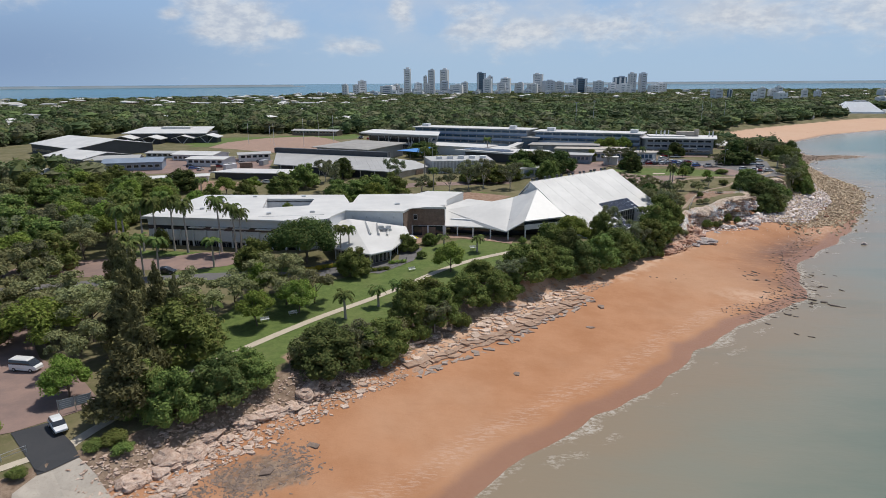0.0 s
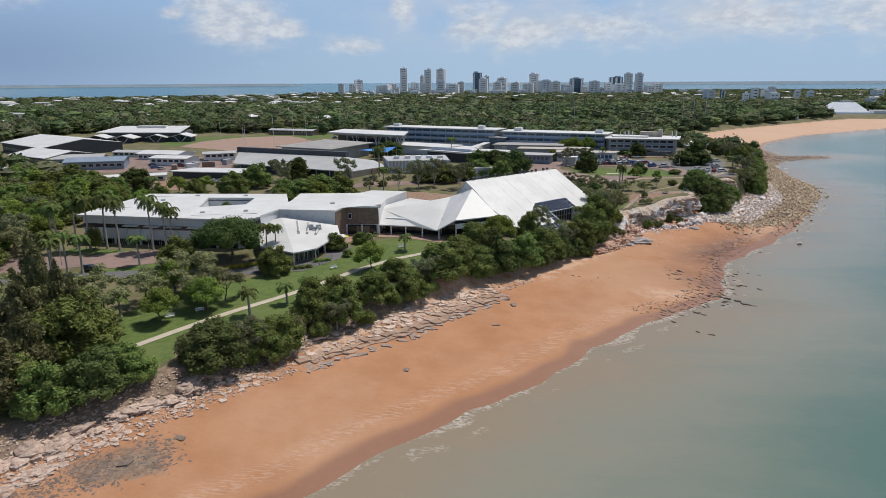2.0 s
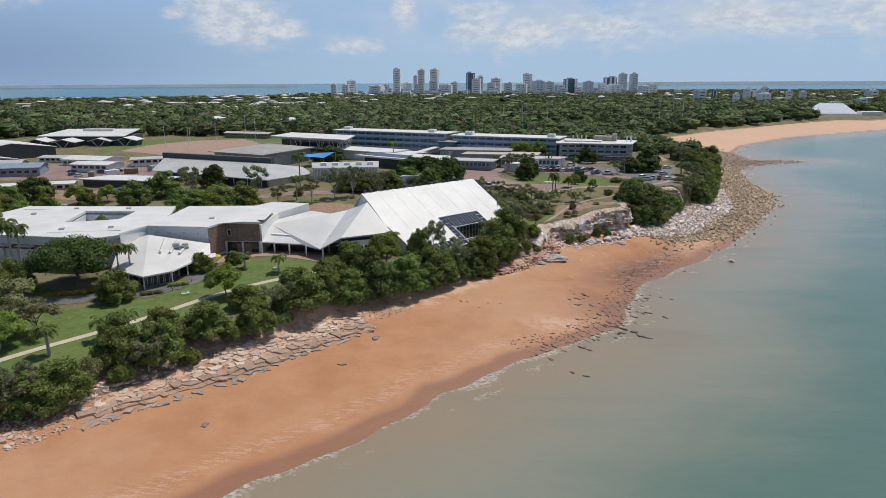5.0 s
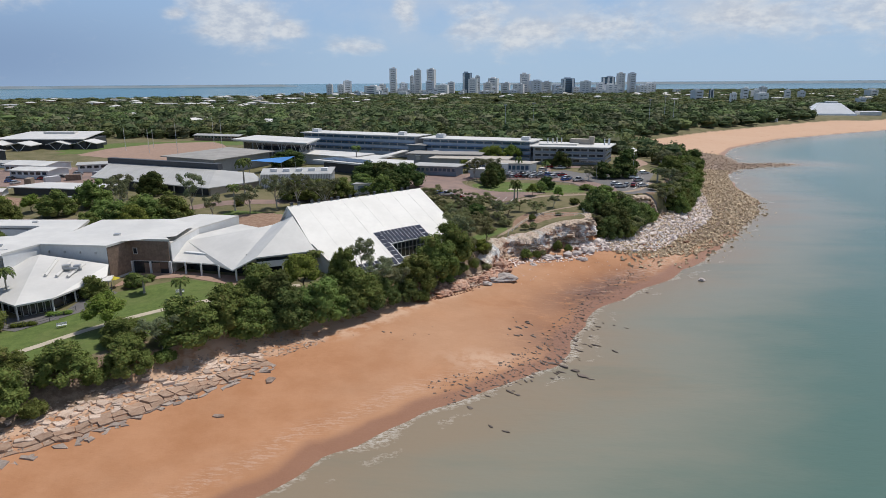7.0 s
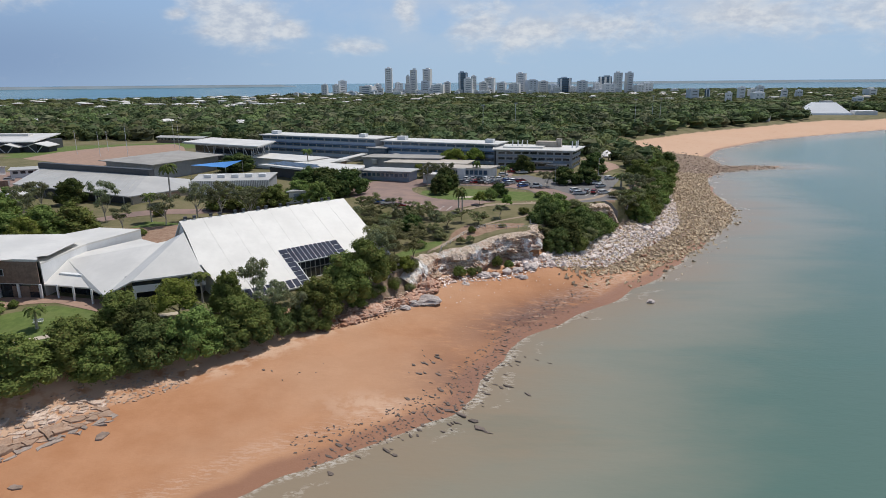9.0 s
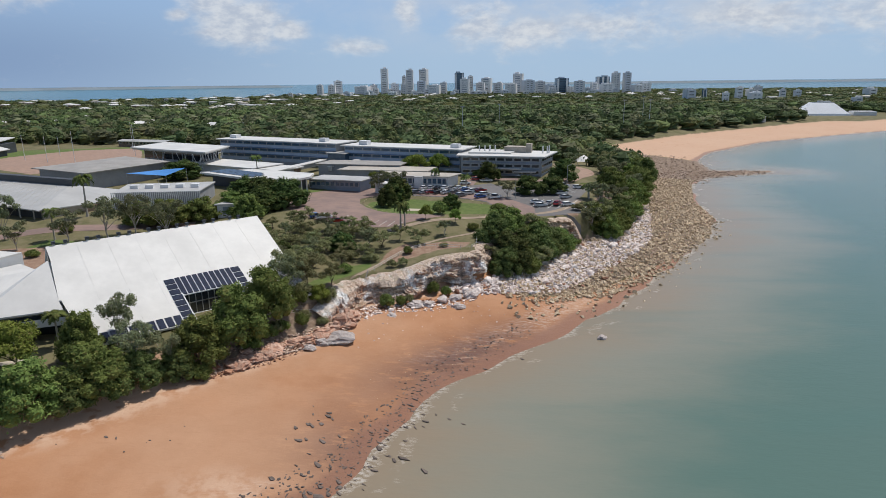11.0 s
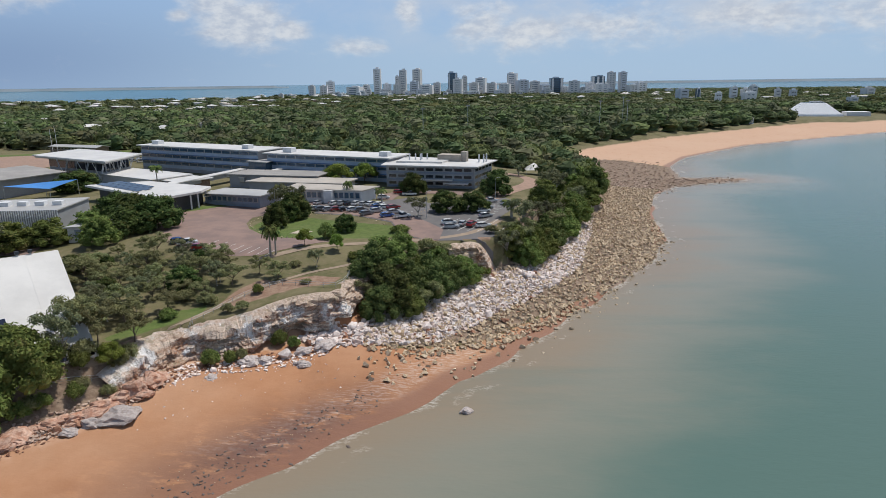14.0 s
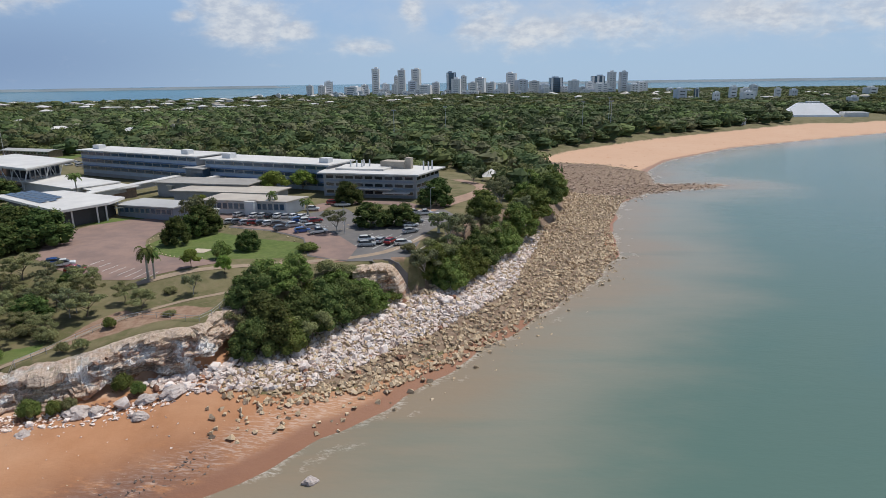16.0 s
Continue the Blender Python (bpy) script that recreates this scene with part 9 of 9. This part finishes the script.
rail_fence("cliff_fence", [(69, 193.5), (75, 199), (79.4, 204), (82.6, 210.5), (86.2, 216.6), (88.6, 221), (90.8, 226), (94.4, 230.4), (99, 233.6), (105, 232), (111, 230.5), (112.4, 234), (112.6, 241)], "low grey post and rail fence along the cliff")
rail_fence("ramp_fence", [(-66, 67.2), (-59.4, 70.4), (-55.4, 74.4)], "low grey fence beside the boat ramp")
rail_fence("terrace_fence", [(-33, 156.5), (-27, 153), (-19, 149.5), (-13, 152), (-9.5, 159)], "dark railing round the cafe terrace", 1.0, 1.8, DARK_WALL)
for x, y, w in ((-36, 148.6, 1.1), (-32.8, 149.8, 1.1), (-30.2, 151.6, 1.1), (-16, 150.5, 1.0), (-22, 149.5, 1.2), (-12, 156, 0.9), (-29, 152, 1.0)):
    t = thing("hedge", (x, y, Z(x, y)), "low yellow-green clipped hedge by the terrace", "hedge", "terrace planting", 20)
    c = new("foliage", crown_mesh("foliage", int(x * -7 + y), [(-1.5, 0, 0.4, 1.2, 0.7, 0.6), (0, 0, 0.4, 1.2, 0.7, 0.6), (1.5, 0, 0.4, 1.2, 0.7, 0.6)], 420, 0.22, LEAF_YELLOW if w > 1.05 else LEAF_BRIGHT))
    c.parent = t


def umbrella(x, y, mat, label):
    t = thing("parasol", (x, y, Z(x, y)), label, "parasol", "terrace parasols")
    part("pole", Geo().bar((0, 0, 0), (0, 0, 2.5), 0.04), STEEL, t)
    n = 8
    v = [(1.4 * math.cos(i * math.tau / n), 1.4 * math.sin(i * math.tau / n), 2.1) for i in range(n)] + [(0, 0, 2.65)] + [(1.36 * math.cos(i * math.tau / n), 1.36 * math.sin(i * math.tau / n), 2.06) for i in range(n)] + [(0, 0, 2.58)]
    f = [(i, (i + 1) % n, n) for i in range(n)] + [(n + 1 + (i + 1) % n, n + 1 + i, 2 * n + 1) for i in range(n)] + [(i, n + 1 + i, n + 1 + (i + 1) % n, (i + 1) % n) for i in range(n)]
    part("canopy", Geo().add(v, f), mat, t)


umbrella(-8.5, 171.5, LEAF_YELLOW, "yellow parasol on the gallery terrace")
t = thing("entry_canopy", (0, 0, 0), "small white flat canopy at the cafe door", "canopy")
part("roof", Geo().prism(ccw([(-12.5, 166.5), (-7.5, 168.5), (-8.8, 172.5), (-13.5, 170.8)]), 10.3, 10.55), WHITE_ROOF, t)
for x, y in ((-11.9, 167.4), (-8.3, 168.9), (-9.3, 171.8)):
    part("post", Geo().bar((x, y, 7.0), (x, y, 10.3), 0.08), WHITE_WALL, t)


def wheelie_bin(x, y, turn, lid):
    t = thing("wheelie_bin", (x, y, Z(x, y) + 0.08), "dark wheeled bin with a " + ("yellow" if lid is LEAF_YELLOW else "dark") + " lid by the cafe", "bin", "cafe bins", turn)
    part("body", Geo().add([(-0.24, -0.28, 0.08), (0.24, -0.28, 0.08), (0.24, 0.28, 0.08), (-0.24, 0.28, 0.08), (-0.3, -0.36, 1.0), (0.3, -0.36, 1.0), (0.3, 0.36, 1.0), (-0.3, 0.36, 1.0)], [(3, 2, 1, 0), (4, 5, 6, 7), (0, 1, 5, 4), (1, 2, 6, 5), (2, 3, 7, 6), (3, 0, 4, 7)]), DARK_WALL, t)
    part("lid", Geo().box((0, 0, 1.0), (0.66, 0.78, 0.08)), lid, t)
    for s in (-0.26, 0.26):
        part("wheel", Geo().bar((s - 0.04, 0.3, 0.12), (s + 0.04, 0.3, 0.12), 0.12, 0.12, 8), RUBBER, t)


for k, (x, y) in enumerate(((-9.6, 166.6), (-8.8, 166.8), (-8.0, 167.1), (-7.2, 167.4))):
    wheelie_bin(x, y, 20, LEAF_YELLOW if k % 2 == 0 else RUBBER)


def lamp_post(x, y, h, label):
    t = thing("lamp_post", (x, y, Z(x, y)), label, "lamp post", "lamp posts", 30)
    part("pole", Geo().bar((0, 0, -0.4), (0, 0, h), 0.09, 0.05, 7), STEEL, t)
    part("arm", Geo().bar((0, 0, h - 0.1), (1.2, 0, h + 0.1), 0.04), STEEL, t)
    part("lantern", Geo().box((1.3, 0, h + 0.02), (0.7, 0.28, 0.12)), GREY_WALL, t)


for x, y, h in ((104, 305, 8), (128, 287, 8), (80, 300, 8), (-60, 162, 7), (-78, 152, 7), (150, 312, 8)):
    lamp_post(x, y, h, "slender grey lamp post by the car park")
for x, y, h in ((116, 560, 24), (300, 720, 30), (262, 650, 30), (285, 650, 30), (150, 640, 26)):
    t = thing("floodlight_mast", (x, y, Z(x, y)), "tall slim floodlight mast above the trees", "mast", "floodlight masts")
    part("pole", Geo().bar((0, 0, -0.5), (0, 0, h), 0.3, 0.15, 6), STEEL, t)
    part("lamp_bar", Geo().box((0, 0, h), (3, 0.3, 0.8)), GREY_WALL, t)
t = thing("white_tent", (173, 392, Z(173, 392)), "white pointed marquee at the beach end", "tent")
part("roof", Geo().add([(-4, -4, 2.4), (4, -4, 2.4), (4, 4, 2.4), (-4, 4, 2.4), (0, 0, 5.4)], [(0, 1, 4), (1, 2, 4), (2, 3, 4), (3, 0, 4), (3, 2, 1, 0)]), WHITE_ROOF, t)
for a, b in ((-3.8, -3.8), (3.8, -3.8), (3.8, 3.8), (-3.8, 3.8)):
    part("post", Geo().bar((a, b, -0.2), (a, b, 2.4), 0.06), STEEL, t)

# ---- the resort and the city beyond ----
RESORT_WHITE = paint("bright_white_render", (0.86, 0.86, 0.86), 0.6, 0.05, 0.05)


def resort():
    gz = Z(597, 930)
    t = thing("resort", (597, 930, gz), "white stepped resort pyramid among trees by the beach", "resort", turn=-14)
    for k in range(7):
        w, d, z = 62 - 5.2 * k, 46 - 4.8 * k, 2.25 * k
        q = [[(s * (w / 2 - e), r * (d / 2 - e)) for s, r in ((-1, -1), (1, -1), (1, 1), (-1, 1))] for e in (0, 2.0)]
        v = [(*p, z - (3 if k == 0 else 0)) for p in q[0]] + [(*p, z + 2.3) for p in q[1]]
        part("tier", Geo().add(v, [(3, 2, 1, 0), (4, 5, 6, 7)] + [(i, (i + 1) % 4, 4 + (i + 1) % 4, 4 + i) for i in range(4)]), RESORT_WHITE, t)
        part("window_band", Geo().box((0, 0, z + 2.28), (w - 5.6, d - 5.6, 0.3)), GLASS, t)
    part("roof_plant", Geo().box((3, 0, 15.8), (14, 9, 2.0)), WHITE_WALL, t)
    part("wing", Geo().box((-62, -4, -2), (54, 20, 7.5)), GREY_WALL, t)
    part("wing_roof", Geo().box((-62, -4, 5.5), (57, 24, 0.9)), WHITE_ROOF, t)
    part("wing", Geo().box((48, -6, -2), (26, 20, 7)), WHITE_WALL, t)
    for k in range(8):
        part("window_bay", Geo().box((-86 + 7 * k, -14.1, 1), (4.4, 0.4, 3.4)), GLASS, t)


resort()
TOWER_WALLS = [paint("pale_tower_concrete", (0.82, 0.82, 0.82), 0.7, 0.1, 0.05), paint("grey_tower_concrete", (0.62, 0.65, 0.69), 0.7, 0.1, 0.05), paint("cream_tower_render", (0.76, 0.75, 0.74), 0.7, 0.1, 0.05), WHITE_WALL]


def tower(x, y, w, top, wall, glassy=False, seed=0):
    r = random.Random(seed)
    g0 = Z(x, y)
    t = thing("tower_block" if top > 60 else "apartment_block", (x, y, g0 - 1), ("glass-faced" if glassy else "pale concrete") + " city building on the skyline", "tower" if top > 60 else "apartment block", "city skyline", r.uniform(-18, 18))
    h, d = top - g0 + 1, w * r.uniform(0.7, 1.0)
    part("wall", Geo().box((0, 0, 0), (w, d, h)), GLASS_SKY if glassy else wall, t)
    fl = max(3, int(h / 6.5))
    for k in range(fl):
        z = h * (k + 0.45) / (fl + 0.3)
        part("window_band", Geo().box((0, 0, z), (w * 0.86, d + 0.5, h / fl * 0.22)), GLASS_SKY if seed % 2 else GLASS, t)
    cols = r.choice((2, 3))
    for k in range(cols):
        part("pier", Geo().box((w * (-0.36 + 0.72 * k / (cols - 1)), 0, 0), (w * 0.16, d + 1.0, h * r.uniform(0.97, 1.0))), wall, t)
    part("roof_plant", Geo().box((w * r.uniform(-0.15, 0.15), 0, h), (w * 0.45, d * 0.5, h * 0.035 + 2)), wall, t)
    return t


CITY = [(-142, 2605, 32, 108), (-47, 2650, 32, 103), (-73, 2690, 18, 80), (6, 2720, 37, 106), (147, 2500, 40, 88), (164, 2400, 37, 66), (-324, 2600, 37, 63), (-385, 2550, 26, 49), (-342, 2560, 32, 48), (-208, 2450, 57, 43), (5, 2500, 37, 59), (52, 2450, 53, 46), (-95, 2500, 31, 52), (-60, 2480, 24, 49), (195, 2700, 22, 77)]
CITY2 = [(366, 2500, 41, 83), (393, 2420, 44, 58), (261, 2700, 45, 69), (524, 2480, 53, 65), (574, 2400, 44, 54), (679, 2500, 56, 69), (741, 2550, 33, 83), (786, 2560, 31, 83), (671, 2400, 60, 43), (840, 2500, 41, 45), (455, 2550, 42, 54), (288, 2450, 36, 51), (331, 2400, 44, 47), (471, 2400, 36, 42), (638, 2450, 28, 47), (795, 2450, 40, 38), (87, 2600, 30, 54), (-185, 2600, 26, 48), (225, 2500, 37, 52)]
CITY3 = [(634, 1500, 34, 33), (687, 1550, 15, 32), (787, 1600, 23, 35), (855, 1650, 24, 37), (813, 1600, 26, 31), (838, 1500, 19, 31), (897, 1550, 22, 28), (731, 1400, 36, 27), (650, 1350, 19, 28), (813, 1200, 21, 21), (1157, 1700, 36, 28), (457, 800, 14, 12)]
for i, (x, y, w, top) in enumerate(CITY + CITY2 + CITY3):
    tower(x, y, w * (0.85 if y > 2000 else 0.62), top, TOWER_WALLS[(i * 7 + i // 3) % 4], i in (4, 20, 3 + 15, 35), 40 + i)
RB = random.Random(5)
for i in range(90):
    x, y = RB.gauss(230, 380), RB.uniform(2280, 2620)
    tower(x, y, RB.uniform(11, 28), Z(x, y) + RB.uniform(9, 24) * (1.25 if abs(x - 300) < 500 else 0.8), TOWER_WALLS[RB.randrange(4)], False, 200 + i)


# houses among the trees
def make_house(seed, roof, wall, label):
    r = random.Random(seed)
    lx, ly = r.uniform(12, 22), r.uniform(9, 13)
    t = thing("house", (0, 0, 0), label, "house", "houses among the trees")
    part("wall", Geo().box((0, 0, -1), (lx, ly, 5.2)), wall, t)
    e, o, rz = 4.2, 0.8, 4.2 + r.uniform(1.2, 2.4)
    c = [(-lx / 2 - o, -ly / 2 - o, e), (lx / 2 + o, -ly / 2 - o, e), (lx / 2 + o, ly / 2 + o, e), (-lx / 2 - o, ly / 2 + o, e)]
    k = [(-lx / 2 + ly * 0.4, 0, rz), (lx / 2 - ly * 0.4, 0, rz)]
    part("roof", Geo().add(c + k, [(0, 1, 5, 4), (1, 2, 5), (2, 3, 4, 5), (3, 0, 4), (3, 2, 1, 0)]), roof, t)
    for s in (-0.3, 0.0, 0.3):
        part("window", Geo().box((lx * s, -ly / 2 - 0.03, 1.2), (1.8, 0.1, 1.6)), GLASS, t)
    return t


HOUSES = [make_house(1, WHITE_ROOF, WHITE_WALL, "white-roofed house among trees"), make_house(2, GREY_ROOF, WHITE_WALL, "grey-roofed house among trees"), make_house(3, WHITE_ROOF, BRICK, "brick house with a white roof"), make_house(4, TAN_ROOF, WHITE_WALL, "tan-roofed house among trees"), make_house(5, WHITE_ROOF, GREY_WALL, "pale house with a white roof")]
RH = random.Random(77)
spots = [(RH.uniform(-0.72, -0.12) * y, y, 1.15) for y in [RH.uniform(560, 1300) for _ in range(26)]] + [(RH.uniform(-0.72, 0.02) * y, y, 1.4) for y in [RH.uniform(1300, 2500) for _ in range(95)]]
spots += [(RH.uniform(0.0, 0.75) * y, y, 1.35) for y in [RH.uniform(1500, 2400) for _ in range(40)]] + [(RH.uniform(300, 420), RH.uniform(820, 900), 0.9) for _ in range(3)]
for x, y, s in spots:
    if not inside(np.array([x]), np.array([y + 40]), EDGE_AREA)[0]:
        continue
    copy_thing(HOUSES[RH.randrange(5)], pose(x, y, Z(x, y) + (3.6 if y > 1000 else 2.4), 0, 0, RH.uniform(0, 180)) @ Matrix.Diagonal((s, s, 1.25, 1)))
retire(HOUSES)
t = thing("depot", (-330, 700, Z(-330, 700)), "long low white-roofed depot beyond the oval", "depot", turn=-25)
part("wall", Geo().box((0, 0, -1), (70, 16, 9)), GREY_WALL, t)
part("roof", Geo().box((0, 0, 8), (73, 19, 0.7)), WHITE_ROOF, t)
t = thing("blue_roof_shed", (-520, 900, Z(-520, 900)), "long shed with a bright blue roof", "shed", turn=-15)
part("wall", Geo().box((0, 0, -1), (46, 14, 8)), WHITE_WALL, t)
part("roof", Geo().box((0, 0, 7), (49, 17, 0.8)), BLUE_SAIL, t)


# far sea up to the horizon, and the low shore across the harbour
def far_ring(name, r0, z0, r1, z1, a0, a1, mat, label, bumps=0.0, seed=0):
    n = 160
    v, f = [], []
    r = random.Random(seed)
    for i in range(n + 1):
        a = radians(a0 + (a1 - a0) * i / n)
        b = z1 + bumps * (0.5 + 0.5 * math.sin(i * 0.37 + seed) * math.sin(i * 0.11)) * (r.uniform(0.7, 1.0)) * min(1, i / 12, (n - i) / 12) - (0 if min(i, n - i) > 3 else bumps and 6)
        v += [(r0 * math.sin(a), r0 * math.cos(a), z0), (r1 * math.sin(a), r1 * math.cos(a), b)]
    for i in range(n):
        f.append((2 * i, 2 * i + 2, 2 * i + 3, 2 * i + 1))
    ob = part(name, Geo().add(v, f), mat)
    if mat is WATER:
        for k, val in (("offshore", 2.0), ("edge", 500.0)):
            ob.data.attributes.new(k, "FLOAT", "POINT").data.foreach_set("value", np.full(len(v), val, np.float32))
    return tagged(ob, label, "backdrop", kind="structure")


# aerial haze is mixed into this blue-grey base colour
HAZE_SHORE = paint("haze_tinted_shore", (0.20, 0.24, 0.27), 0.95, 0.15, 0.004)
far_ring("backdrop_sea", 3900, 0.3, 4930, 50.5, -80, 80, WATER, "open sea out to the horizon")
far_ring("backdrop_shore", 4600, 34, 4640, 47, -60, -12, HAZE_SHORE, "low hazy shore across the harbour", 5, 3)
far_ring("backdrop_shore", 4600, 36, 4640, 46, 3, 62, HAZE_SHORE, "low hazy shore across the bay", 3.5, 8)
